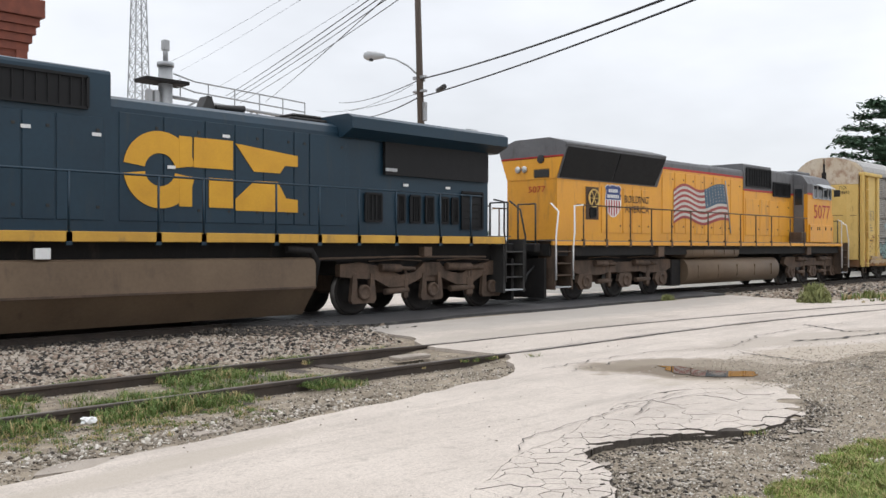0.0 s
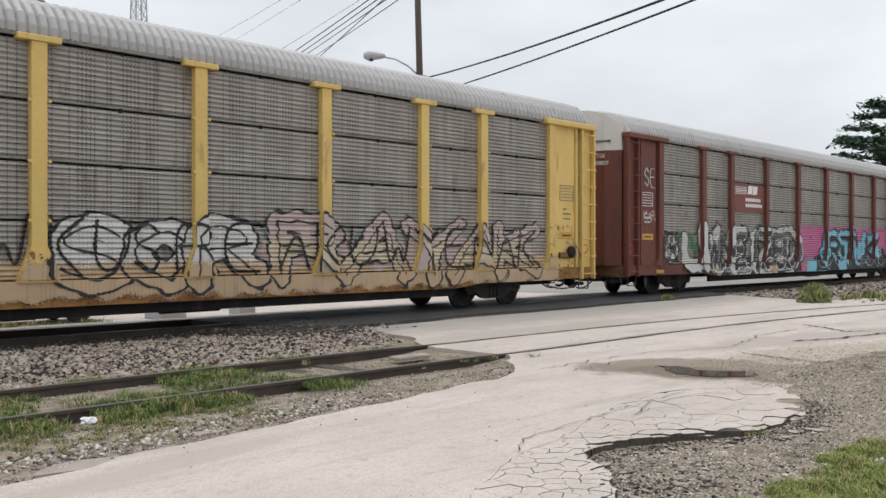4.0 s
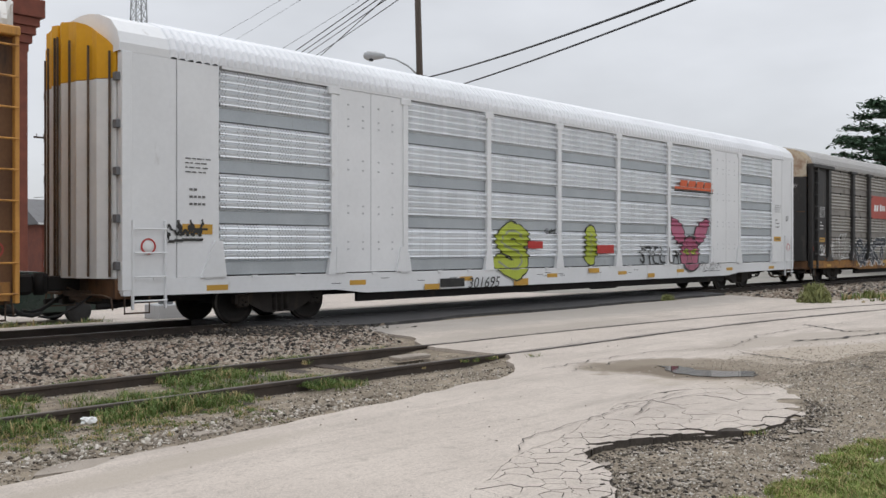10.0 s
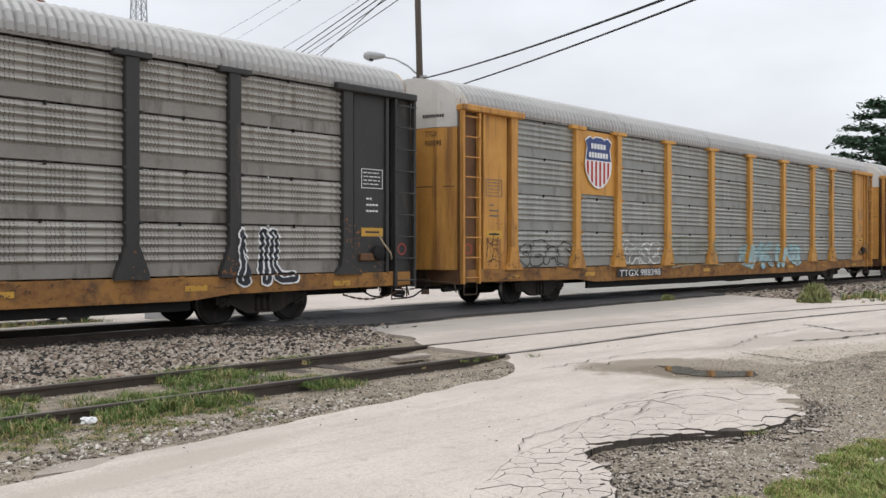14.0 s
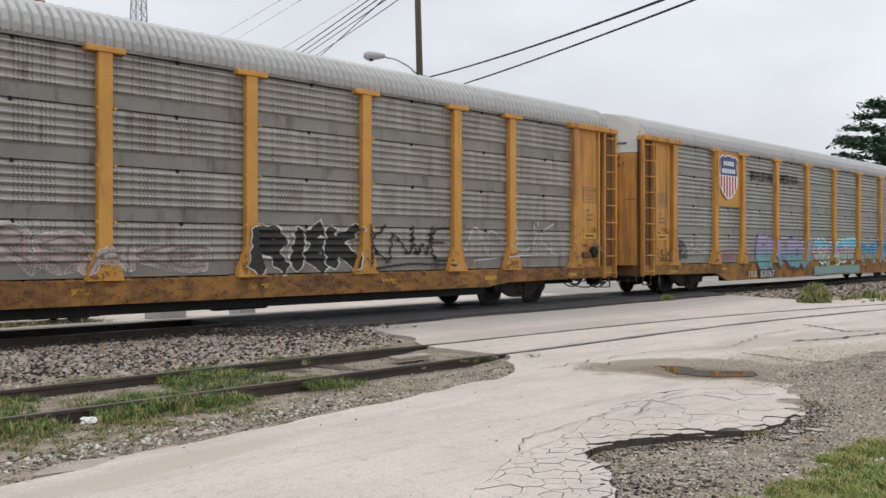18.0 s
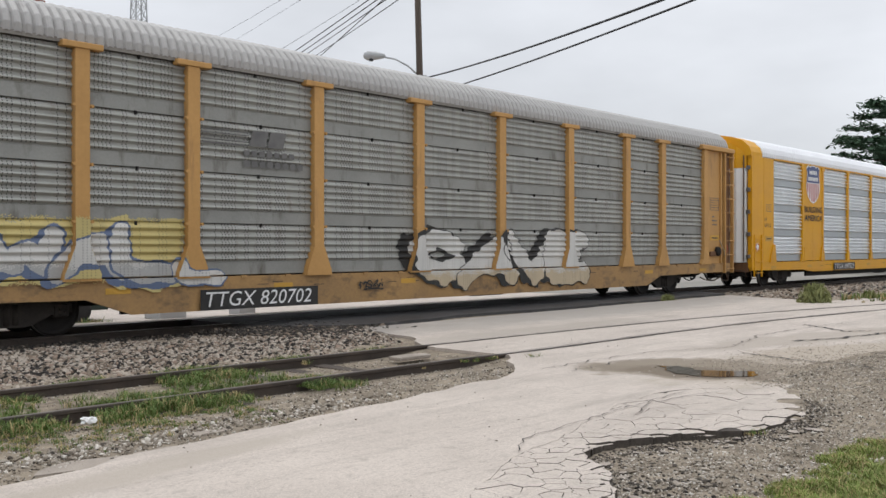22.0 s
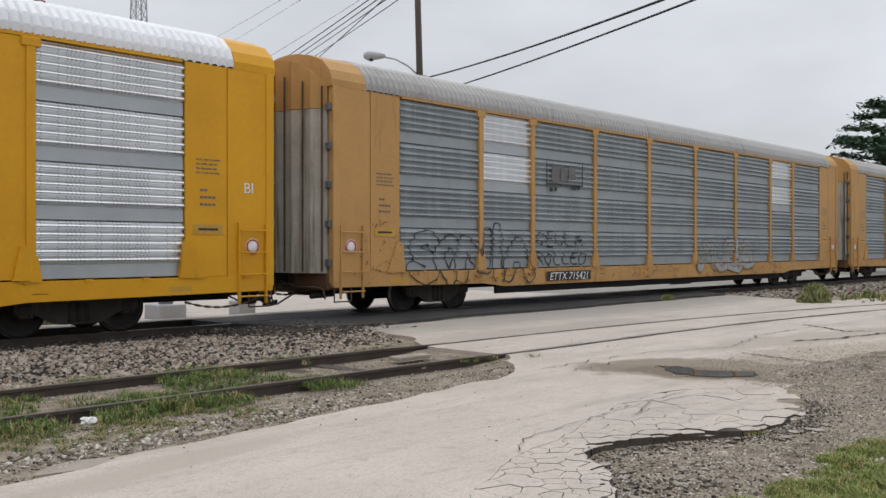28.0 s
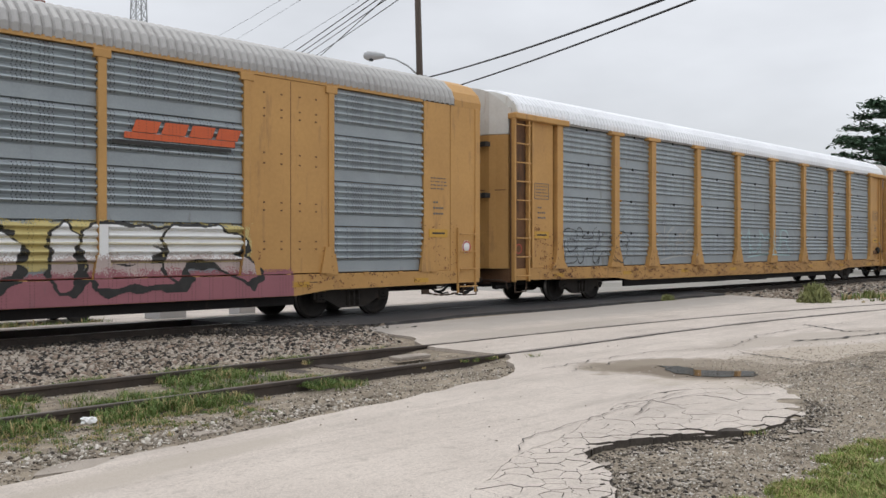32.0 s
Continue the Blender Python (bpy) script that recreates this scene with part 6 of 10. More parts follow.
            part("window_frame", bm, "pale_grey", lo)
    # sunshade over the side windows
    bm = prism(B(), [(-1.52, 4.08), (-1.8, 3.92), (-1.8, 3.90), (-1.52, 4.04)], X(36.6), X(37.9), "x")
    part("sunshade", bm, "pale_grey", lo, "hinged grey sunshade above the side window")
    part("cab_door", box(B(), X(35.69), X(35.72), -1.35, -0.95, 1.9, 4.0), "loco_grey", lo)
    part("cab_door_window", box(B(), X(35.675), X(35.69), -1.3, -1.0, 3.2, 3.85), "glass", lo)
    lettering("road_number", "5077", 0.56, "red", lo, (X(36.36), -1.512, 2.68), width=1.66)
    n5 = lettering("road_number", "5077", 0.17, "red", lo, (X(19.905), 0.1, 3.05), width=0.6)
    n5.rotation_euler = (0, 0, math.pi / 2 * 3)
    # nose
    bm = prism(B(), [(X(38.25), 1.70), (X(39.9), 1.70), (X(39.9), 2.85), (X(39.5), 3.05), (X(38.5), 3.2), (X(38.25), 3.64)], -0.95, 0.95, "y")
    part("nose", bm, "loco_yellow", lo, "short rounded yellow nose")
    bm = prism(B(), [(X(38.25), 3.64), (X(38.6), 3.64), (X(38.4), 4.3), (X(38.25), 4.36)], -1.3, 1.3, "y")
    part("windshield", bm, "loco_grey", lo)
    bm = B(); box(bm, X(38.9), X(39.5), -0.8, 0.8, 3.0, 3.3, 0.05)
    part("headlight_box", bm, "loco_grey", lo)
    # rear lights and door on the hood end
    for dy in (-0.12, 0.12):
        part("headlight", lathe(B(), [(0.02, 0.05), (0.09, 0.05), (0.1, 0.0), (0.08, -0.02), (0.02, -0.02)], "x", 16, (X(19.86), 0.35 + dy, 3.72)), "chrome", lo)
    part("number_board", box(B(), X(19.885), X(19.92), -0.65, -0.1, 3.45, 3.7, 0.03), "black", lo)
    part("rear_vent", lathe(B(), [(0.08, -0.012), (0.12, -0.012), (0.12, 0.012), (0.08, 0.012)], "x", 18), "black", lo, at=(X(19.885), -0.35, 3.98))
    # tank
    def tank(a, b, z0, z1, w):
        h, zc = (z1 - z0) / 2, (z0 + z1) / 2
        arc = [(-w + h * 0.75 * (1 - math.cos(q)), zc + h * math.sin(q)) for q in [-1.57 + 0.1963 * k for k in range(17)]]
        bm = prism(B(), arc + [(-y, z) for y, z in reversed(arc)], X(a), X(b), "x")
        for f in bm.faces:
            f.smooth = abs(f.normal.x) < 0.5
        for k in range(5):
            seam = X(a) + (X(b) - X(a)) * (k + 0.5) / 5
            box(bm, seam - 0.012, seam + 0.012, -w - 0.012, -w + 0.03, zc - h * 0.45, zc + h * 0.45)
        return bm
    part("fuel_tank", tank(26.2, 33.15, 0.27, 1.13, 1.46), "loco_tan", lo, "long dusty brown fuel tank")
    part("air_reservoir", tank(26.2, 29.9, 1.15, 1.50, 1.42), "loco_tan", lo)
    part("tank_end", box(B(), X(25.6), X(26.2), -1.2, 1.2, 0.25, 1.1, 0.03), "black_steel", lo)
    part("junction_box", box(B(), X(24.3), X(24.65), -1.5, -1.3, 1.2, 1.52, 0.01), "truck_brown", lo)
    part("junction_box", box(B(), X(35.7), X(36.1), -1.5, -1.3, 1.2, 1.52, 0.01), "truck_brown", lo)
    handrail(lo, [X(v) for v in (20.29, 21.42, 22.66, 23.84, 25.04, 26.25, 27.41, 28.62, 29.78, 31.0, 32.3, 33.98, 35.3)], 1.68, 2.66, -1.53, "truck_brown", ends=0.3)
    handrail(lo, [X(v) for v in (20.29, 22.66, 25.04, 27.41, 29.78, 32.3, 35.3)], 1.68, 2.66, 1.53, "truck_brown", ends=0.3)
    step_well(lo, X(19.8), -1, "truck_brown", "plain_white")
    step_well(lo, X(39.3), 1, "truck_brown", "plain_white")
    end_gear(lo, X(18.8), -1)
    end_gear(lo, X(39.9), 1)
    part("cab_steps", box(B(), X(35.25), X(35.7), -1.45, -0.95, 1.68, 2.1, 0.01), "truck_brown", lo)
    part("exhaust_stack", box(B(), X(29.2), X(30.6), -0.35, 0.35, 4.36, 4.46, 0.03), "black_steel", lo)
    part("roof_unit", box(B(), X(36.3), X(38.0), -0.7, 0.7, 4.52, 4.66, 0.04), "loco_grey", lo)
    part("radio_dome", lathe(B(), [(0.02, 4.62), (0.16, 4.6), (0.2, 4.5), (0.02, 4.5)], "z", 16, (X(37.0), -0.3, 0.1)), "pale_grey", lo)
    part("horn", rod(rod(B(), (X(25.25), -0.3, 4.42), (X(25.75), -0.3, 4.45), 0.04, 8, 0.1), (X(25.25), -0.1, 4.42), (X(25.85), -0.1, 4.45), 0.04, 8, 0.1), "black", lo)
    part("mirror", box(B(), X(38.22), X(38.26), -1.85, -1.6, 3.62, 3.9, 0.01), "black", lo)
    loco_truck(lo, X(22.92), (-2.07, 0.0, 2.07), "straight")
    loco_truck(lo, X(37.05), (-2.14, 0.0, 2.14), "straight")
    return lo


for make_loco, x in ((blue_loco, 6.6), (yellow_loco, 29.4)):
    TRAIN.append((make_loco(x), x))


# ---------------------------------------------------------------- beyond the train
def lattice(name, x, y, h, w0, w1, label):
    """A three- or four-legged lattice mast with crossed bracing."""
    th = thing(name, label, "mast", at=(x, y, -0.56))
    legs = [(-1, -1), (1, -1), (1, 1), (-1, 1)]
    wd = lambda z: w0 + (w1 - w0) * z / h
    for a, b in legs:
        part("leg", rod(B(), (a * w0 / 2, b * w0 / 2, 0), (a * w1 / 2, b * w1 / 2, h), 0.09, 6), "galv", th)
    bm = B()
    n = int(h / 1.9)
    for k in range(n):
        z0, z1 = h * k / n, h * (k + 1) / n
        for (a, b), (c, d) in zip(legs, legs[1:] + legs[:1]):
            rod(bm, (a * wd(z0) / 2, b * wd(z0) / 2, z0), (c * wd(z1) / 2, d * wd(z1) / 2, z1), 0.045, 4)
            rod(bm, (c * wd(z0) / 2, d * wd(z0) / 2, z0), (a * wd(z1) / 2, b * wd(z1) / 2, z1), 0.045, 4)
            rod(bm, (a * wd(z1) / 2, b * wd(z1) / 2, z1), (c * wd(z1) / 2, d * wd(z1) / 2, z1), 0.035, 4)
    part("bracing", bm, "galv", th)
    return th


lattice("radio_mast", 57.2, 112.5, 46.0, 3.2, 0.9, "tall galvanised lattice radio mast")


def wire(bm, p, q, sag, r, n=14):
    pts = []
    for i in range(n + 1):
        t = i / n
        v = Vector(p).lerp(Vector(q), t)
        v.z -= 4 * sag * t * (1 - t)
        pts.append(v)
    return tube(bm, pts, r, 5)


# utility pole with a street lamp on a bracket arm
PX, PY = 26.6, 27.2
up = thing("utility_pole", "weathered dark timber utility pole with street lamp", "utility pole", at=(PX, PY, -0.5))
part("pole", rod(B(), (0.18, -0.15, 0), (-0.12, 0.1, 15.0), 0.17, 12, 0.125), "pole_wood", up)
part("lamp_arm", tube(B(), [(-0.05, 0.05, 9.35), (-0.35, 0.35, 9.75), (-0.75, 0.75, 10.05), (-1.2, 1.15, 10.15)], 0.035, 8), "galv", up)
lampm = lathe(B(), [(0.02, -0.55), (0.09, -0.5), (0.14, -0.3), (0.19, 0.0), (0.20, 0.22), (0.12, 0.36), (0.02, 0.4)], "y", 14)
lamp_ob = part("lamp_head", lampm, "pale_grey", up, "grey cobra-head street lamp", (-1.45, 1.4, 10.18))
lamp_ob.rotation_euler = (0, 0, math.radians(46))
part("lamp_bowl", lathe(B(), [(0.02, -0.14), (0.1, -0.12), (0.14, -0.04), (0.02, -0.02)], "z", 14, (-1.5, 1.45, 10.08)), "glass", up)
part("splice_box", box(B(), 0.0, 0.16, -0.3, -0.1, 7.4, 8.2, 0.02), "galv", up)
part("bracket", box(B(), -0.1, 0.1, -0.35, 0.35, 9.2, 9.32, 0.01), "galv", up)
part("bracket", box(B(), -0.1, 0.1, -0.35, 0.35, 8.62, 8.72, 0.01), "galv", up)
part("insulator", rod(B(), (0.15, -0.1, 9.1), (0.15, -0.1, 9.3), 0.05, 8), "pale_grey", up)

# cables: two heavy ones towards the viewer, lighter spans beyond
HEAVY, THIN = "heavy black overhead cable", "thin black overhead cable"
spans = [((26.63, 27.12, 8.7), (16.95, 9.82, 6.8), 0.12, 0.032, HEAVY), ((26.63, 27.12, 7.93), (17.47, 9.28, 6.83), 0.10, 0.028, HEAVY),
         ((26.56, 27.19, 8.65), (47.71, 58.53, 13.73), 0.3, 0.022, THIN), ((26.56, 27.19, 7.93), (52.02, 61.26, 13.23), 0.3, 0.03, THIN),
         ((26.56, 27.19, 8.1), (55.66, 71.88, 15.38), 0.4, 0.014, THIN), ((26.36, 27.4, 8.46), (51.25, 62.07, 13.89), 0.3, 0.012, THIN),
         ((38.33, 61.02, 13.45), (22.46, 25.68, 11.01), 0.1, 0.022, THIN), ((38.58, 60.76, 13.3), (22.7, 25.5, 11.01), 0.12, 0.022, THIN),
         ((38.79, 60.54, 13.1), (22.95, 25.3, 11.01), 0.1, 0.018, THIN), ((39.1, 60.22, 12.9), (23.3, 25.0, 11.01), 0.12, 0.018, THIN), ((40.5, 58.78, 13.0), (20.15, 22.32, 9.89), 0.1, 0.018, THIN),
         ((40.26, 73.38, 18.21), (26.63, 37.17, 14.09), 0.1, 0.008, THIN), ((40.97, 72.65, 17.45), (27.33, 36.45, 14.09), 0.1, 0.008, THIN), ((42.92, 70.65, 15.67), (26.15, 30.49, 12.69), 0.1, 0.01, THIN),
         ((26.24, 66.3, 7.55), (40.71, 87.28, 11.83), 0.2, 0.02, THIN), ((26.38, 66.15, 6.81), (40.91, 87.08, 11.03), 0.2, 0.02, THIN), ((26.38, 66.15, 8.05), (40.71, 87.28, 11.38), 0.2, 0.02, THIN), ((25.8, 66.74, 5.15), (45.9, 96.29, 8.41), 0.2, 0.02, THIN)]
for p, q, sag, r, lb in spans:
    solo("overhead_cable", wire(B(), p, q, sag, r), "wire", lb, "cable", "overhead cables")
part("cable_splice", rod(B(), (24.98 - PX, 24.52 - PY, 8.18), (24.7 - PX, 23.9 - PY, 8.22), 0.1, 10), "black", up, "black splice case on the cable")

# cantilever signal over the road
CX, CY = 12.35, 22.74
cs = thing("cantilever_signal", "silver crossing-signal cantilever with walkway and railing", "signal", at=(CX, CY, -0.5))
part("footing", box(B(), -0.42, 0.42, -0.42, 0.42, 0.0, 0.42, 0.03), "pale_grey", cs, "grey concrete footing")
part("mast", rod(B(), (0, 0, 0.42), (0, 0, 7.0), 0.2, 14, 0.19), "galv", cs)
part("mast_cap", rod(rod(B(), (0, 0, 7.0), (0, 0, 7.12), 0.23, 14), (0, 0, 7.12), (0, 0, 7.62), 0.07, 10), "galv", cs)
part("lamp_unit", box(B(), -0.09, 0.09, -0.09, 0.09, 7.45, 7.75, 0.02), "pale_grey", cs)
part("platform", box(B(), -0.75, 0.55, -0.35, 0.35, 6.52, 6.62, 0.01), "black_steel", cs)
for dz in (5.6, 6.2):
    part("arm", tube(B(), [(0, 0, dz), (5.5, 0.95, dz)], 0.05, 8), "galv", cs)
part("arm_brace", tube(B(), [(0, 0, 5.6), (1.1, 0.19, 6.2), (2.2, 0.38, 5.6), (3.3, 0.57, 6.2), (4.4, 0.76, 5.6), (5.5, 0.95, 6.2)], 0.03, 6), "galv", cs)
for dz in (6.45, 6.75):
    part("railing", tube(B(), [(0.25, 0.0, dz + 0.1), (1.0, 0.17, dz), (5.5, 0.95, dz)], 0.022, 6), "galv", cs)
for k in range(6):
    x = 0.5 + k
    part("railing_post", rod(B(), (x, 0.17 * x, 6.2), (x, 0.17 * x, 6.75), 0.02, 6), "galv", cs)
for a in (-0.55, -0.35):
    part("lamp_unit", box(B(), a - 0.07, a + 0.07, -0.2, 0.0, 5.95, 6.3, 0.02), "pale_grey", cs)
second = thing("signal_base", "grey concrete pedestal of a crossing gate", "signal", at=(14.35, 22.0, -0.48))
part("pedestal", box(B(), -0.28, 0.28, -0.28, 0.28, 0.0, 0.45, 0.03), "pale_grey", second)
part("gate_mast", rod(B(), (0, 0, 0.45), (0, 0, 1.6), 0.06, 10), "galv", second)

# brick building
bb = thing("brick_building", "tall dark red brick building with stepped cornice", "building", at=(17.6, 46.6, -0.56))
bm = B(); box(bm, -26, 0, 0, 16, 0, 13.0)
part("wall", bm, "brick", bb, "dark red brick wall")
for k in range(4):
    part("cornice", box(B(), -26.1 - 0.1 * k, 0.12 + 0.14 * k, -0.1 - 0.12 * k, 16.2, 12.0 + 0.42 * k, 12.40 + 0.42 * k, 0.01), "brick", bb)
part("parapet", box(B(), -26.6, 0.75, -0.62, 16.4, 13.7, 14.6, 0.02), "brick", bb)
for z in (5.6, 6.0):
    part("string_course", box(B(), -26.05, 0.06, -0.07, 16.05, z, z + 0.16, 0.01), "brick", bb)
part("pilaster", box(B(), -0.5, 0.05, -0.14, 0.0, 0.0, 12.0, 0.01), "brick", bb)
for k in range(7):
    for z in (1.6, 6.9, 9.4):
        xa = -2.9 - 3.4 * k
        w = part("window", box(B(), xa, xa + 1.15, -0.03, 0.02, z, z + 1.7), "glass", bb)
        part("window_frame", box(B(), xa - 0.06, xa + 1.21, -0.05, -0.031, z + 0.82, z + 0.88), "pale_grey", w)
        part("window_sill", box(B(), xa - 0.15, xa + 1.3, -0.14, 0.0, z - 0.14, z, 0.01), "pale_grey", w)
# courses on the corner that shows above the train
brick_me = as_mesh("brick", box(B(), -0.105, 0.105, -0.012, 0.03, -0.033, 0.033, 0.004), "brick")
count = 0
for r in range(50):
    for c in range(6):
        if count >= 300:
            break
        part("brick", brick_me, None, bb, at=(-0.66 - 0.225 * c - (0.11 if r % 2 else 0), -0.005, 8.0 + 0.078 * r))
        count += 1

# low house, far pole, treeline
hs = thing("low_house", "low brown house with dark roof and white gutter", "house", at=(30.0, 76.0, -0.56))
part("wall", box(B(), 0, 14, 0, 8, 0, 4.0), "brick", hs, "brown brick wall")
part("roof", prism(B(), [(-0.5, 4.15), (4.0, 6.3), (8.5, 4.15), (8.5, 4.0), (-0.5, 4.0)], -0.5, 14.5, "x"), "loco_grey", hs, "dark shingled roof")
part("gutter", box(B(), -0.5, 14.5, -0.66, -0.5, 3.98, 4.14), "plain_white", hs)
for k in range(4):
    w = part("window", box(B(), 1.2 + 3.2 * k, 2.3 + 3.2 * k, -0.03, 0.02, 1.2, 2.7), "glass", hs)
    part("window_frame", box(B(), 1.1 + 3.2 * k, 2.4 + 3.2 * k, -0.06, -0.031, 2.7, 2.8), "plain_white", w)
fp = thing("utility_pole", "distant timber utility pole with two crossarms", "utility pole", at=(27.0, 66.0, -0.56))
part("pole", rod(B(), (0, 0, 0), (0, 0, 10.6), 0.16, 10, 0.11), "pole_wood", fp)
for z in (10.0,):
    part("crossarm", box(B(), -1.5, 1.5, -0.06, 0.06, z, z + 0.12), "pole_wood", fp)
    for k in (-1.3, -0.8, 0.8, 1.3):
        part("insulator", rod(B(), (k, 0, z + 0.12), (k, 0, z + 0.32), 0.05, 6), "pale_grey", fp)
part("crossarm_brace", tube(B(), [(-0.8, 0.05, 10.0), (0, 0.05, 9.2), (0.8, 0.05, 10.0)], 0.03, 6), "galv", fp)


def bush_mesh(rnd, w, d, h, n, leaf, mat, name, thin=0.25, upright=1.2):
    """A clump of many small tilted leaves that thins towards its outline."""
    verts, faces = [], []
    for _ in range(n):
        a, rr = rnd.uniform(0, 6.283), math.sqrt(rnd.random())
        z = rnd.random() ** 0.8
        k = (1 - 0.55 * z * z)
        c = Vector((w / 2 * rr * k * math.cos(a), d / 2 * rr * k * math.sin(a), h * z * rnd.uniform(0.7, 1.05)))
        q = Euler((rnd.uniform(-upright, upright), rnd.uniform(-upright, upright), rnd.uniform(0, 6.28))).to_matrix()
        s = leaf * rnd.uniform(0.6, 1.4)
        i = len(verts)
        verts += [tuple(c + q @ Vector(v)) for v in ((-s * thin, 0, 0), (0, -s * 0.1, s * 0.5), (s * thin, 0, 0), (0, s * 0.1, -s * 0.6))]
        faces.append((i, i + 1, i + 2, i + 3))
    me = bpy.data.meshes.new(name)
    me.from_pydata(verts, [], faces)
    me.materials.append(MAT[mat])
    return me


rnd = random.Random(11)
for k in range(26):
    x = 20 + k * 7.5 + rnd.uniform(-2, 2)
    y = 108 + rnd.uniform(-4, 10) - k * 0.8
    t = thing("tree", "distant leafy tree at the back of the yard", "tree", "distant trees", at=(x, y, -0.56))
    hh = rnd.uniform(4.0, 6.5)
    part("trunk", rod(B(), (0, 0, 0), (0, 0, hh * 0.5), 0.2, 7, 0.12), "bark", t)
    part("crown", bush_mesh(rnd, hh * 0.95, hh * 0.9, hh * 0.8, 420, 0.75, "needle", "crown"), None, t, at=(0, 0, hh * 0.28))

# parked car behind the track, only its wheels and sill show
pc = thing("parked_car", "dark green parked car with silver wheels beyond the track", "car", at=(8.6, 23.9, -0.5))
bodyp = [(-2.2, 0.32), (2.25, 0.32), (2.32, 0.55), (2.25, 0.78), (1.2, 0.92), (0.55, 1.36), (-1.1, 1.40), (-1.75, 0.98), (-2.25, 0.92), (-2.3, 0.5)]
MAT["car_green"] = material("dark_green_car_paint", (0.02, 0.04, 0.03), (0.016, 0.03, 0.024), 1, 0.3, 0, 0.0, 9, 0.5)
part("body", prism(B(), bodyp, -0.82, 0.82, "y"), "car_green", pc, "dark green car body")
part("side_window", prism(B(), [(0.95, 0.95), (0.48, 1.3), (-1.05, 1.33), (-1.5, 1.0)], -0.83, 0.83, "y"), "glass", pc)
for x in (-1.35, 1.45):
    for s in (-1, 1):
        w = part("wheel", lathe(B(), [(0.2, -0.1), (0.30, -0.1), (0.335, -0.06), (0.335, 0.06), (0.30, 0.1), (0.2, 0.1)], "y", 22), "rubber", pc, "", (x, s * 0.80, 0.335))
        part("rim", lathe(B(), [(0.03, -0.085), (0.1, -0.095), (0.17, -0.07), (0.205, -0.1), (0.205, 0.1), (0.03, 0.09)], "y", 18), "chrome", w)
part("bumper", box(B(), 2.22, 2.4, -0.8, 0.8, 0.38, 0.56, 0.04), "black", pc)
part("headlight", box(B(), 2.2, 2.3, -0.75, -0.4, 0.6, 0.75, 0.03), "glass", pc)

# low white gate and rubble by the yard road
gt = thing("yard_gate", "low white tube gate beside the yard", "gate", at=(9.6, 40.0, -0.56))
for z in (0.4, 0.8, 1.2):
    part("bar", tube(B(), [(0, 0, z), (3.2, 0, z)], 0.04, 6), "plain_white", gt)
for x in (0, 1.6, 3.2):
    part("gate_post", rod(B(), (x, 0, 0), (x, 0, 1.35), 0.06, 8), "plain_white", gt)


# conifer: tapered trunk, tiers of drooping limbs and many needle sprays
def conifer(x, y, h, spread, seed, label):
    rnd = random.Random(seed)
    t = thing("conifer", label, "tree", at=(x, y, -0.16))
    part("trunk", rod(B(), (0, 0, 0), (0.2, 0.1, h), 0.32, 10, 0.05), "bark", t)
    verts, faces = [], []
    z = h * 0.22
    while z < h * 0.99:
        k = 1 - 0.8 * (z / h) ** 2.6
        for _ in range(rnd.randint(4, 6)):
            a, ln = rnd.uniform(0, 6.283), spread * (0.25 + 0.75 * k) * rnd.uniform(0.6, 1.1)
            tip = Vector((ln * math.cos(a), ln * math.sin(a), z + ln * rnd.uniform(0.05, 0.22)))
            root = Vector((0.2 * z / h, 0.1 * z / h, z))
            part("limb", rod(B(), root, root.lerp(tip, 0.95), 0.07 * k + 0.02, 5, 0.012), "bark", t)
            for _ in range(int(90 + 130 * k)):
                f = 0.22 + 0.8 * rnd.random() ** 0.7
                c = root.lerp(tip, f) + Vector((rnd.gauss(0, 0.22), rnd.gauss(0, 0.22), rnd.gauss(0.05, 0.10))) * (0.6 + 0.9 * f)
                q = Euler((rnd.uniform(-0.5, 0.5), rnd.uniform(-0.7, 0.3), rnd.uniform(0, 6.28))).to_matrix()
                s = rnd.uniform(0.18, 0.40)
                i = len(verts)
                verts.extend(tuple(c + q @ Vector(v)) for v in ((-s * 0.2, -s * 0.6, 0), (s * 0.2, -s * 0.6, 0.03), (s * 0.3, s * 0.5, s * 0.25), (0, s, s * 0.4), (-s * 0.3, s * 0.5, s * 0.25)))
                faces.append((i, i + 1, i + 2, i + 3, i + 4))
        z += h * rnd.uniform(0.045, 0.075)
    me = bpy.data.meshes.new("needles")
    me.from_pydata(verts, [], faces)
    me.materials.append(MAT["needle"])
    part("needles", me, None, t, "dark green needle sprays")


conifer(78.6, 24.2, 13.4, 7.2, 5, "tall dark pine with layered drooping branches")


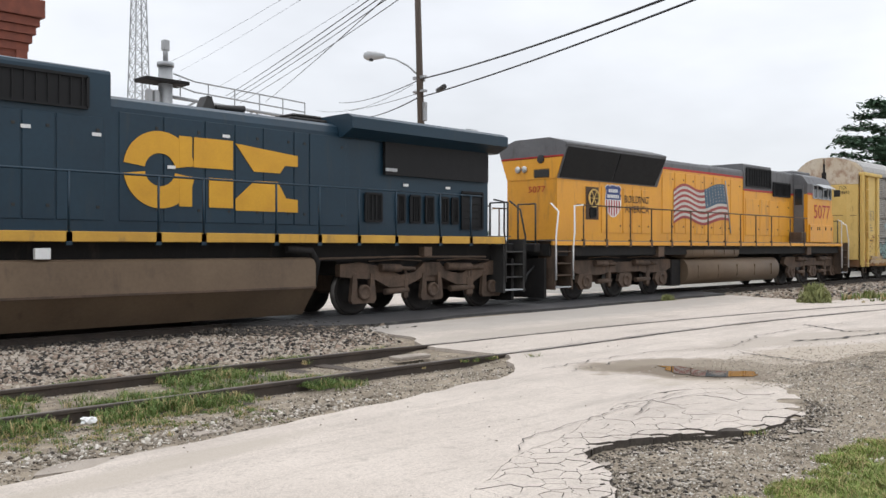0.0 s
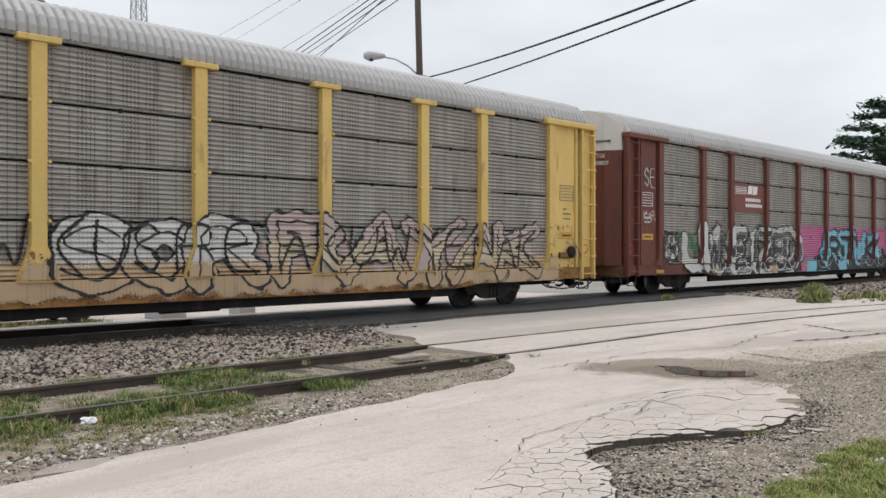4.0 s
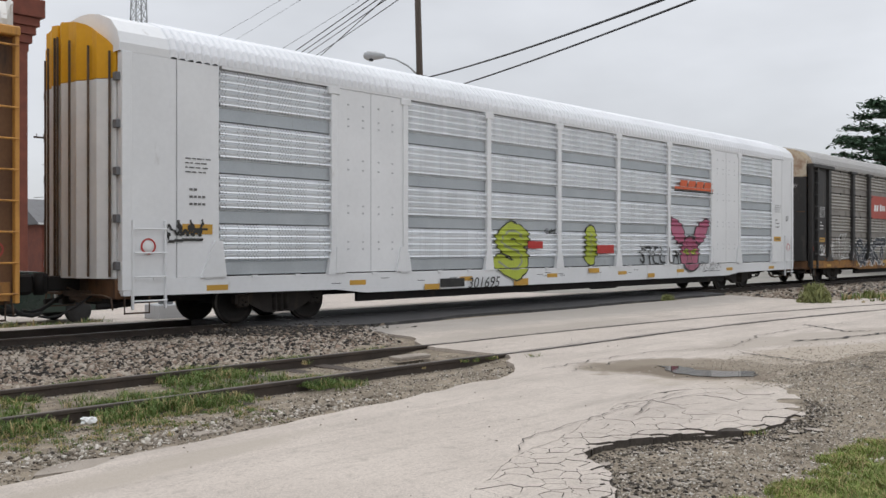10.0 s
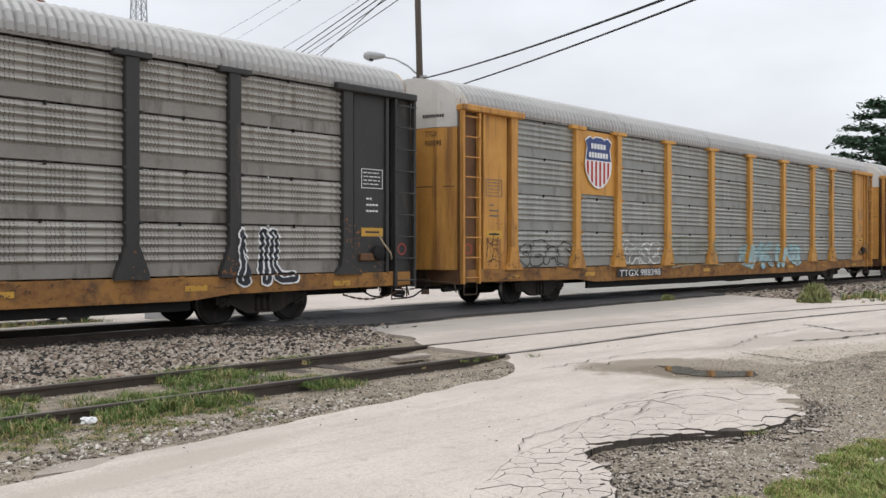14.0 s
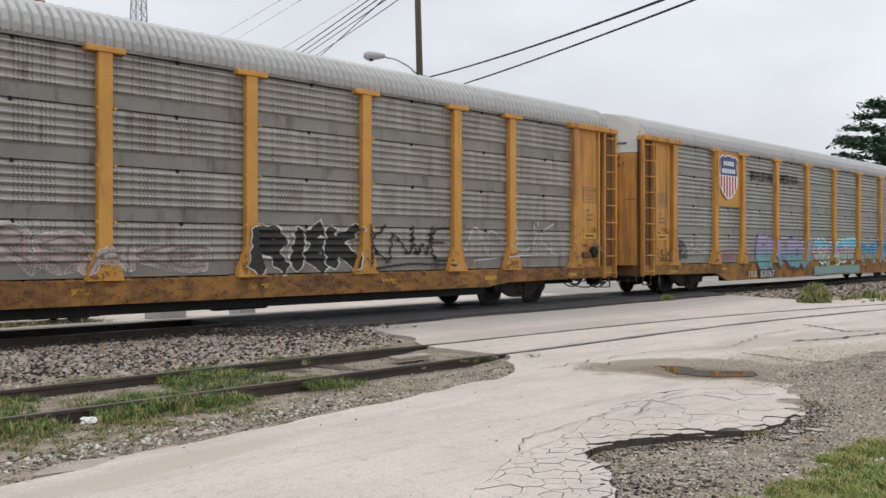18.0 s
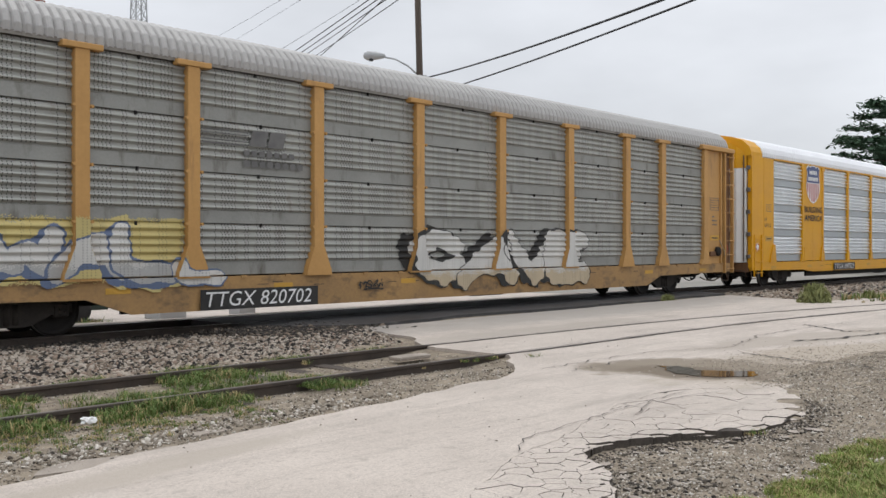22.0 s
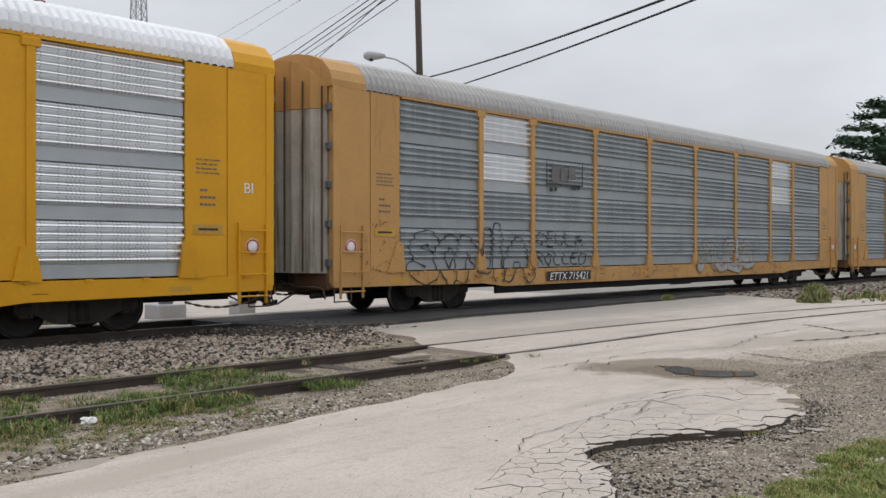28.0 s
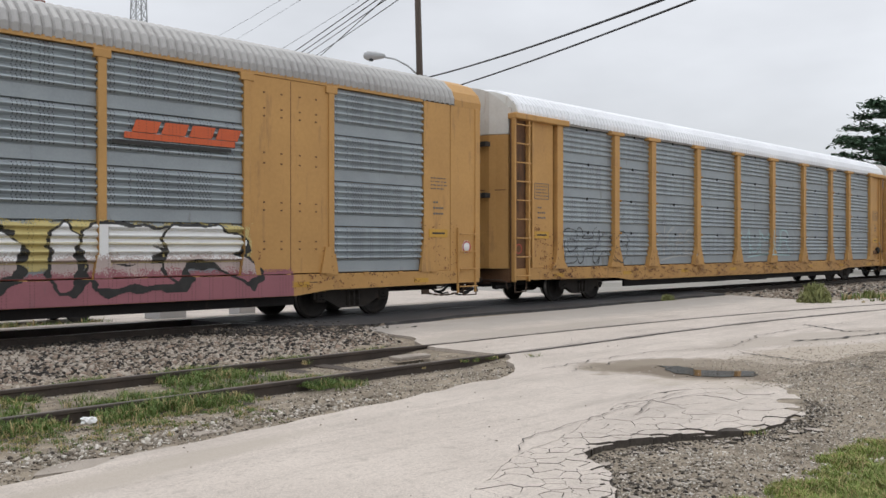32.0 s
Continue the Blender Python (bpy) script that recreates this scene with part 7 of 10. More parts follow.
# ---------------------------------------------------------------- stones, weeds, cracks
def stone_field(name, label, n, place, seed, size=(0.02, 0.05), flat=0.6, tones=(0, 1, 2, 3), share=(0.38, 0.30, 0.18, 0.14)):
    """Loose angular stones, thousands of them, in one object."""
    rnd = random.Random(seed)
    ico = bmesh.new()
    bmesh.ops.create_icosphere(ico, subdivisions=1, radius=1.0)
    shapes = []
    base_f = [[v.index for v in f.verts] for f in ico.faces]
    bv = [v.co.copy() for v in ico.verts]
    ico.free()
    for _ in range(10):
        shapes.append(np.array([tuple(v * rnd.uniform(0.62, 1.15)) for v in bv]))
    vs, fs, ms = [], [], []
    m = len(bv)
    for i in range(n):
        x, y, z = place(rnd)
        s = rnd.uniform(*size) * (1.0 if rnd.random() > 0.06 else 1.5)
        q = np.array(Euler((rnd.uniform(0, 6.3), rnd.uniform(0, 6.3), rnd.uniform(0, 6.3))).to_matrix())
        v = (shapes[rnd.randrange(10)] * np.array((1.0, rnd.uniform(0.6, 0.9), rnd.uniform(0.5, 0.8)))) @ q.T
        vs.append(v * s * np.array((1, 1, flat)) + np.array((x, y, z + s * 0.15)))
        k = m * i
        fs.extend([[a + k for a in f] for f in base_f])
        c = rnd.choices(tones, share)[0]
        ms.extend([c] * len(base_f))
    me = bpy.data.meshes.new(name)
    me.from_pydata(np.concatenate(vs).tolist(), [], fs)
    for mt in STONE:
        me.materials.append(mt)
    me.polygons.foreach_set("material_index", ms)
    return tagged(new(name, me), label, "gravel", kind="stuff")


def bed_z(y):
    for (y0, z0), (y1, z1) in zip(prof[:-1], prof[1:]):
        if y0 <= y <= y1:
            return z0 + (z1 - z0) * (y - y0) / (y1 - y0)
    return -0.1


def ballast_near(r):
    while True:
        x, y = r.uniform(1.2, 11.2), r.uniform(9.72, 14.5)
        lim = 9.6 + 0.5 * (y - 10.0) if y < 13.0 else 11.0 - 0.85 * (y - 13.0)
        if x < lim and x > y * 0.30 - 0.6:
            return x, y, bed_z(y) + 0.012


def ballast_right(r):
    while True:
        x, y = r.uniform(25.5, 62), r.uniform(9.0, 15.0)
        if x > 26.3 - 0.3 * (12.9 - y):
            return x, y, bed_z(y) + 0.0


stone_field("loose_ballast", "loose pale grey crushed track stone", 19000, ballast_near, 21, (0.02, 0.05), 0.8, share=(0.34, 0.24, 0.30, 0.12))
stone_field("loose_ballast", "loose grey crushed stone beyond the crossing", 5200, ballast_right, 22, (0.05, 0.10))
stone_field("dark_crumble", "black asphalt crumbs where the stone meets the crossing", 3200, lambda r: (r.triangular(8.2, 11.6, 10.9), r.triangular(11.8, 14.6, 13.7), -0.03), 30, (0.02, 0.06), 0.7, (2, 6, 1), (0.55, 0.35, 0.1))
stone_field("loose_ballast", "crushed stone between the running rails", 1500, lambda r: (r.uniform(1.5, 8.6), r.uniform(15.15, 19.0), -0.21), 23, (0.03, 0.06))


stone_field("dark_crumble", "sooty black stone along the rail", 2200, lambda r: (r.uniform(1.5, 10.2), r.triangular(13.7, 14.9, 14.6), -0.12 if r.random() < 0.5 else -0.10), 42, (0.02, 0.05), 0.7, (2, 6, 1), (0.6, 0.3, 0.1))


def verge_left(r):
    while True:
        x, y = r.uniform(0.8, 9.2), r.uniform(5.2, 9.8)
        edge = 5.55 + 0.135 * x
        if y > edge - 0.1 and x > 0.28 * y - 0.4 and r.random() < max(0.3, 1.15 - 0.45 * (y - edge)):
            return x, y, earth_z(x, y) + 0.004


def verge_right(r):
    while True:
        x, y = r.uniform(3.4, 17.0), r.uniform(1.6, 4.3)
        up_edge = 3.7 if x < 6 else (3.55 - 0.3 * (x - 6) if x < 7.6 else 3.1 + 0.42 * (x - 7.6) if x < 9.2 else 4.3)
        if r.random() > 5.0 / max(x, 5.0):
            continue
        if y < up_edge and y > 0.35 * x * 0.18 + 1.3:
            return x, y, earth_z(x, y) + 0.004


stone_field("verge_gravel", "small stones scattered on the earth beside the road", 8500, verge_left, 24, (0.005, 0.018), 0.6, (4, 5, 6, 7), (0.34, 0.27, 0.16, 0.23))
stone_field("verge_gravel", "small stones on the broken road edge", 26000, verge_right, 25, (0.004, 0.015), 0.6, (4, 5, 6, 7), (0.34, 0.2, 0.11, 0.35))
stone_field("verge_gravel", "larger stones on the broken road edge", 700, verge_right, 28, (0.012, 0.028), 0.5, (4, 5, 6, 7), (0.35, 0.3, 0.2, 0.15))


def crumble(r):
    """Dark broken asphalt and dirt lumps in the hollow."""
    while True:
        x, y = r.gauss(5.15, 0.35), r.gauss(2.95, 0.22)
        if y < 3.45:
            return x, y, earth_z(x, y) + 0.003


stone_field("dark_crumble", "dark crumbled asphalt lumps in the hollow", 330, crumble, 29, (0.006, 0.022), 0.6, (6, 2, 5, 4), (0.55, 0.25, 0.15, 0.05))


def rim_foot(r):
    """Dark crumbs fallen below the brink of the slab."""
    x = r.uniform(5.1, 8.6)
    y = broken_edge(x) - abs(r.gauss(0, 0.13)) - 0.02
    return x, y, earth_z(x, y) + 0.002


stone_field("dark_crumble", "dark crumbs below the broken slab edge", 1500, rim_foot, 43, (0.005, 0.02), 0.6, (6, 2, 5, 4), (0.45, 0.2, 0.25, 0.1))
stone_field("slab_rubble", "pale broken concrete lumps below the slab edge", 40, lambda r: (lambda x, y: (x, y, earth_z(x, y) + 0.006))(r.gauss(5.3, 0.3), r.gauss(3.0, 0.2)), 44, (0.015, 0.04), 0.4, (4, 5), (0.7, 0.3))


def crumbs(r):
    x = r.uniform(2.5, 14.0)
    return x, r.uniform(3.8, 9.0), 0.004


stone_field("road_grit", "a few grey crumbs lying on the concrete road", 130, crumbs, 26, (0.005, 0.012), tones=(4, 5, 6), share=(0.2, 0.4, 0.4))


def tufts(name, label, n, place, seed, h=(0.06, 0.2), blades=(10, 22), width=0.006, mats=("leaf", "straw"), dry=0.2, lean=0.5):
    """Grass as single bent blades in tufts, joined as one carpet."""
    rnd = random.Random(seed)
    vs, fs, ms = [], [], []
    for _ in range(n):
        x, y, z, k = place(rnd)
        hh = rnd.uniform(*h) * k
        isdry = rnd.random() < dry
        for _ in range(rnd.randint(*blades)):
            a, ln = rnd.uniform(0, 6.283), hh * rnd.uniform(0.5, 1.1)
            r0 = rnd.uniform(0, 0.05 + 0.15 * hh)
            bx, by = x + r0 * math.cos(a), y + r0 * math.sin(a)
            b = rnd.uniform(0, 6.283)
            out = ln * rnd.uniform(0.1, lean + 0.35)
            dx, dy = math.cos(b) * out, math.sin(b) * out
            wx, wy = -math.sin(b) * width * rnd.uniform(0.7, 1.5), math.cos(b) * width
            i = len(vs)
            vs += [(bx - wx, by - wy, z), (bx + wx, by + wy, z), (bx + dx * 0.4 - wx * 0.8, by + dy * 0.4 - wy * 0.8, z + ln * 0.6),
                   (bx + dx * 0.4 + wx * 0.8, by + dy * 0.4 + wy * 0.8, z + ln * 0.6), (bx + dx, by + dy, z + ln * rnd.uniform(0.75, 1.0))]
            fs += [(i, i + 1, i + 3, i + 2), (i + 2, i + 3, i + 4)]
            m = 1 if (isdry and rnd.random() < 0.75) or rnd.random() < 0.08 else 0
            ms += [m, m]
    me = bpy.data.meshes.new(name)
    me.from_pydata(vs, [], fs)
    for mt in mats:
        me.materials.append(MAT[mt])
    me.polygons.foreach_set("material_index", ms)
    return tagged(new(name, me), label, "grass", kind="stuff")


def on_siding(r):
    """Along and between the siding rails, thick in clumps, gone where the concrete begins."""
    while True:
        x = r.uniform(0.8, 9.6)
        y = r.choice((r.gauss(7.72, 0.14), r.gauss(8.15, 0.16), r.gauss(9.25, 0.18), r.uniform(7.4, 9.4), r.gauss(9.72, 0.08)))
        if y > 9.9 or y < 7.2 or x < 0.27 * y - 0.3 or abs(y - 7.95) < 0.045 or abs(y - 9.5) < 0.045:
            continue
        clump = noise.noise((x * 0.9 + 3.1, y * 0.5, 0.3))
        if clump > -0.04 + 0.05 * max(0, x - 6) and r.random() < (1.0 if x < 7.2 else 0.5):
            return x, y, -0.05, 0.55 + 0.9 * max(0, clump + 0.25)


def low_left(r):
    while True:
        x, y = r.uniform(0.6, 4.8), r.gauss(7.2, 0.3)
        if y < 7.9 and y > 6.35 and x > 0.27 * y - 0.4 and noise.noise((x * 1.3, y * 2, 5.0)) > -0.15:
            return x, y, -0.04, 0.6


def corner_grass(r):
    while True:
        x, y = r.uniform(3.8, 8.6), r.uniform(0.7, 2.8)
        edge = 2.42 + 0.07 * math.sin(x * 3.1) + 0.22 * noise.noise((x * 3, 0, 0)) + 0.08 * noise.noise((x * 9, 0, 4))
        if y < edge and y > x * 0.318 - 0.3 and noise.noise((x * 5, y * 5, 8.0)) > -0.28 - 0.6 * min(1, (edge - y) * 2):
            return x, y, -0.04, (0.45 + 0.55 * min(1.0, (edge - y) * 2.2)) * (0.85 + 0.9 * noise.noise((x * 4, y * 4, 2.0)))


tufts("siding_grass", "bright green grass and weeds between the siding rails", 1300, on_siding, 31, (0.03, 0.13), (12, 24), 0.0036, dry=0.12, lean=1.0)
tufts("verge_grass", "thin mixed grass on the earth strip", 700, low_left, 32, (0.02, 0.06), (10, 18), 0.003, dry=0.5, lean=0.9)
tufts("corner_grass", "green and straw-coloured grass at the road corner", 7600, corner_grass, 33, (0.025, 0.11), (10, 18), 0.0028, ("lawn", "straw"), dry=0.28, lean=0.8)


def lawn_beyond(r):
    """The same grass going on past the corner, towards and behind the camera's right."""
    while True:
        x, y = r.uniform(1.6, 13.0), r.uniform(-4.0, 2.6)
        edge = min(2.42, 0.9 * x - 1.0) + 0.2 * noise.noise((x * 3, 0, 0)) - 0.04 * max(0, x - 8.6)
        if y < edge and not (3.8 < x < 8.6 and y > x * 0.318 - 0.3):
            return x, y, -0.04, 0.9


tufts("corner_grass", "green and straw-coloured grass going on beside the road", 4200, lawn_beyond, 37, (0.03, 0.1), (8, 12), 0.004, ("lawn", "straw"), dry=0.45, lean=0.8)
tufts("siding_grass", "green weeds along the siding further back", 420, lambda r: (r.uniform(-9.0, 2.2), r.choice((r.gauss(7.7, 0.14), r.gauss(8.2, 0.16), r.gauss(9.2, 0.2))), -0.06, 0.9), 38, (0.04, 0.14), (8, 14), 0.006, dry=0.15, lean=0.9)
stone_field("loose_ballast", "loose pale grey crushed track stone", 3600, lambda r: (r.uniform(-14.0, 2.6), r.uniform(9.75, 14.7), -0.05), 39, (0.03, 0.06), 0.8, share=(0.34, 0.24, 0.30, 0.12))
stone_field("verge_gravel", "small stones scattered on the earth beside the road", 2400, lambda r: (r.uniform(-9.0, 1.6), r.uniform(5.9, 9.6), -0.045), 40, (0.008, 0.025), 0.6, (4, 5, 6, 7), (0.34, 0.27, 0.16, 0.23))
tufts("joint_grass", "small green tufts in the broken concrete", 26, lambda r: r.choice(((6.95 + r.gauss(0, 0.1), 3.2 + r.gauss(0, 0.04), -0.03, 0.8), (8.6 + r.gauss(0, 0.5), 7.8 + r.gauss(0, 0.06), -0.01, 0.9), (8.2 + r.gauss(0, 0.3), 9.7 + r.gauss(0, 0.08), -0.03, 0.9))), 34, (0.02, 0.07), (10, 18), 0.004, dry=0.35)
tufts("far_weeds", "low weeds beyond the crossing", 420, lambda r: (r.uniform(25.0, 60.0), r.gauss(8.6, 0.5), -0.05, 1.0), 35, (0.12, 0.35), (8, 14), 0.018, dry=0.35)
tufts("track_side_weeds", "green weeds on the bank behind the track", 500, lambda r: (r.uniform(3.0, 9.5), r.uniform(18.6, 21.0), -0.4, 1.0), 36, (0.1, 0.3), (8, 14), 0.014, dry=0.2)

rb = random.Random(8)
for bx, by, w, h in ((24.3, 9.55, 1.25, 0.55), (22.4, 12.9, 0.5, 0.18), (27.5, 9.2, 0.7, 0.25), (36.0, 9.0, 1.2, 0.4)):
    t = thing("bush", "yellow-green weedy bush in the gravel", "bush", at=(bx, by, -0.08))
    part("foliage", bush_mesh(rb, w, w * 0.7, h, int(750 * w), 0.22, "weed", "foliage", 0.07, 0.75), None, t)
    part("stems", rod(rod(B(), (0, 0, 0), (0.1, 0.05, h * 0.8), 0.012, 5, 0.004), (0.08, 0, 0), (-0.12, 0.05, h * 0.7), 0.012, 5, 0.004), "straw", t)


# cracks and joints in the concrete, as thin open lines
def crack(points, width, seed, name="road_crack", mat="crack", label="thin dark crack in the concrete", z=0.013, step=0.1, amount=0.022):
    rnd = random.Random(seed)
    pts = jag(points, amount, step, seed)
    bm = B()
    rows = []
    for i, (x, y) in enumerate(pts):
        a, b = pts[max(0, i - 1)], pts[min(len(pts) - 1, i + 1)]
        d = math.hypot(b[0] - a[0], b[1] - a[1]) or 1
        nx, ny = -(b[1] - a[1]) / d, (b[0] - a[0]) / d
        w = width * rnd.uniform(0.35, 1.5) * (0.3 if i in (0, len(pts) - 1) else 1)
        rows.append((bm.verts.new((x + nx * w, y + ny * w, z)), bm.verts.new((x - nx * w, y - ny * w, z))))
    for p, q in zip(rows[:-1], rows[1:]):
        bm.faces.new((p[0], q[0], q[1], p[1]))
    bmesh.ops.recalc_face_normals(bm, faces=bm.faces[:])
    for f in bm.faces:
        if f.normal.z < 0:
            f.normal_flip()
    return tagged(new(name, as_mesh(name, bm, mat)), label, "crack", "cracks in the road", kind="structure")


# ---------------------------------------------------------------- paint and lettering on the car carriers
def paint(name, c, rough=0.55):
    MAT[name] = perforated("spray_paint_" + name, c, tuple(x * 0.8 for x in c), tuple(0.5 * x + 0.05 for x in c), 0.3, 0.0, rough, 0.4, 0.03)


for nm, c in (("pale_blue", (0.42, 0.58, 0.60)), ("sand", (0.50, 0.36, 0.22)), ("teal_grey", (0.25, 0.37, 0.35)), ("chalk", (0.62, 0.61, 0.58)), ("cream", (0.58, 0.50, 0.36)),
              ("moss_green", (0.07, 0.26, 0.12)), ("pink", (0.55, 0.16, 0.31)), ("sky_blue", (0.22, 0.55, 0.68)), ("deep_sky", (0.06, 0.32, 0.55)), ("silver", (0.55, 0.55, 0.54)),
              ("sage", (0.30, 0.32, 0.23)), ("flame", (0.62, 0.12, 0.04)), ("lime", (0.45, 0.52, 0.06)), ("rose", (0.48, 0.13, 0.22)), ("ink_blue", (0.025, 0.03, 0.04)),
              ("blush", (0.50, 0.40, 0.37)), ("lilac", (0.42, 0.36, 0.50)), ("violet", (0.10, 0.07, 0.16)), ("teal", (0.16, 0.36, 0.37)), ("steel_blue", (0.12, 0.16, 0.26)),
              ("ash", (0.42, 0.42, 0.41)), ("mint", (0.38, 0.46, 0.37)), ("maroon", (0.24, 0.04, 0.06)), ("maroon_pale", (0.34, 0.13, 0.15)), ("straw_paint", (0.58, 0.48, 0.20)), ("straw_pale", (0.54, 0.44, 0.30)),
              ("steel_lilac", (0.26, 0.33, 0.42)), ("moss_pale", (0.22, 0.36, 0.27)), ("pink_pale", (0.52, 0.27, 0.38)), ("panel_haze", (0.22, 0.215, 0.20)), ("pale_sheet", (0.46, 0.46, 0.45))):
    paint(nm, c)
DEEP = {r.name for r, (_, _, cfg, _) in zip(CARS, RACKS) if cfg.get("belly")}
CONFIG = {r.name: cfg for r, (_, _, cfg, _) in zip(CARS, RACKS)}
STYLE = {r.name: cfg["style"] for r, (_, _, cfg, _) in zip(CARS, RACKS)}


def lay(car, bm, mats, name, label="", lift=0.0):
    """Lays flat artwork, drawn in x and z, on the sheets, posts and sill of a car's near side."""
    style = STYLE[car.name]
    post_w, post_y = (0.135, -1.652) if style == "A" else (0.08, -1.59)
    bmesh.ops.triangulate(bm, faces=bm.faces[:])
    out = bmesh.new()

    def zone(x0, x1, z0, z1, y):
        c = bm.copy()
        for co, no in (((x0, 0, 0), (-1, 0, 0)), ((x1, 0, 0), (1, 0, 0)), ((0, 0, z0), (0, 0, -1)), ((0, 0, z1), (0, 0, 1))):
            if c.faces:
                bmesh.ops.bisect_plane(c, geom=c.verts[:] + c.edges[:] + c.faces[:], plane_co=co, plane_no=no, clear_outer=True)
        m = {}
        for v in c.verts:
            m[v] = out.verts.new((v.co.x, y + v.co.y - lift, v.co.z))
        for f in c.faces:
            if f.calc_area() > 1e-6:
                g = out.faces.new([m[v] for v in f.verts])
                g.material_index = f.material_index
        c.free()
    xs = [v.co.x for v in bm.verts]
    zs = [v.co.z for v in bm.verts]
    lo, hi = min(xs), max(xs)
    sheet_y = -1.540 if style == "A" else -1.556
    cuts = [x for x in EDGE[1:-1] if lo < x + post_w and hi > x - post_w]
    prev = max(lo - 0.01, -11.66)
    for x in cuts:
        if x - post_w > prev:
            zone(prev, x - post_w, 0.968, 4.9, sheet_y)
        zone(x - post_w, x + post_w, 0.968, 4.9, post_y)
        if style == "A" and min(zs) < 1.45:
            for s in (-1, 1):
                zone(min(x + s * post_w, x + s * 0.24), max(x + s * post_w, x + s * 0.24), 0.968, 1.22, post_y)
        prev = x + post_w
    if hi > prev:
        zone(prev, min(hi + 0.01, 11.66), 0.968, 4.9, sheet_y)
    if min(zs) < 0.96:
        zone(-13.5, 13.5, 0.535 if car.name not in DEEP else 0.345, 0.955, -1.594)
    if lo < -11.66:
        zone(-13.0, -11.66, 0.968, 4.9, -1.632 if style == "A" else -1.60)
    if hi > 11.66:
        zone(11.66, 13.0, 0.968, 4.9, -1.632 if style == "A" else -1.60)
    bm.free()
    for f in out.faces:
        f.normal_update()
        if f.normal.y > 0:
            f.normal_flip()
    return tagged(part(name, out, mats, car, label), kind="stuff")


def polygon(bm, pts, layer, mi):
    f = bm.faces.new([bm.verts.new((x, -0.002 * layer, z)) for x, z in pts])
    f.material_index = mi


# letter strokes on a ten by ten grid, one pair of digits a point
STROKES = {"A": "00 59 90|24 74", "B": "00 09 69 87 65 05|65 83 60 00", "C": "87 59 17 13 50 83", "D": "00 09 59 96 93 50 00", "E": "80 00 09 89|05 65", "F": "00 09 89|05 65",
           "G": "87 59 17 13 50 83 85 55", "H": "00 09|90 99|05 95", "I": "50 59", "K": "00 09|89 05 80", "L": "09 00 80", "M": "00 09 54 99 90", "N": "00 09 90 99",
           "O": "50 13 16 59 86 83 50", "P": "00 09 69 87 64 04", "R": "00 09 69 87 65 05|55 90", "S": "87 59 17 25 74 82 50 12", "T": "50 59|09 99", "U": "09 03 40 93 99",
           "V": "09 50 99", "W": "09 20 56 70 99", "X": "00 99|09 90", "Y": "09 55 99|55 50", "Z": "09 99 00 90"}


def letter_lines(text, x0, x1, z0, z1, seed, angular, crowd=0.12):
    """The strokes of a run of letters, leaning and swelling a little, as polylines in x and z."""
    rnd = random.Random(seed)
    w = (x1 - x0) / len(text)
    out = []
    for i, ch in enumerate(text):
        lean, lift, tall = rnd.uniform(-0.08, 0.12) * w, rnd.uniform(0, 0.05) * (z1 - z0), rnd.uniform(0.92, 1.0)
        for leg in STROKES[ch].split("|"):
            pts = [(int(p[0]) / 9, int(p[1]) / 9) for p in leg.split()]
            pts = [(x0 + w * (i + 0.5 + (u - 0.5) * (0.62 + crowd)) + lean * v + rnd.uniform(-0.02, 0.02) * w, z0 + lift + (z1 - z0 - lift) * tall * v + rnd.uniform(-0.02, 0.02) * (z1 - z0)) for u, v in pts]
            for _ in range(0 if angular else 2):      # cut the corners round
                soft = [pts[0]]
                for a, b in zip(pts[:-1], pts[1:]):
                    soft += [(0.75 * a[0] + 0.25 * b[0], 0.75 * a[1] + 0.25 * b[1]), (0.25 * a[0] + 0.75 * b[0], 0.25 * a[1] + 0.75 * b[1])]
                pts = soft + [pts[-1]]
            out.append(pts)
    return out


def distance_to(lines, X, Z, square=False):
    d = np.full(X.shape, 9.0)
    for pts in lines:
        for (ax, az), (bx, bz) in zip(pts[:-1], pts[1:]):
            ux, uz = bx - ax, bz - az
            n2 = ux * ux + uz * uz + 1e-9
            t = np.clip(((X - ax) * ux + (Z - az) * uz) / n2, 0, 1)
            px, pz = np.abs(X - ax - t * ux), np.abs(Z - az - t * uz)
            d = np.minimum(d, np.maximum(np.hypot(px, pz) * 0.9, (px + pz) * 0.76) if square else np.hypot(px, pz))
    return d


def blotch(X, Z, seed):
    """Smooth blotches about 0, within one."""
    return np.sin(X * 3.1 + 1.9 * np.sin(Z * 4.3 + seed)) * np.sin(Z * 5.7 + 1.7 * np.sin(X * 2.3 + seed * 1.7)) * 0.6 + 0.4 * np.sin(X * 11.0 + 2.0 * np.sin(Z * 13.0 + seed))


def speckle(X, Z):
    return np.modf(np.abs(np.sin(X * 127.1 + Z * 311.7) * 43758.5453))[0]


COATS = {}   # coats of paint laid so far on each car


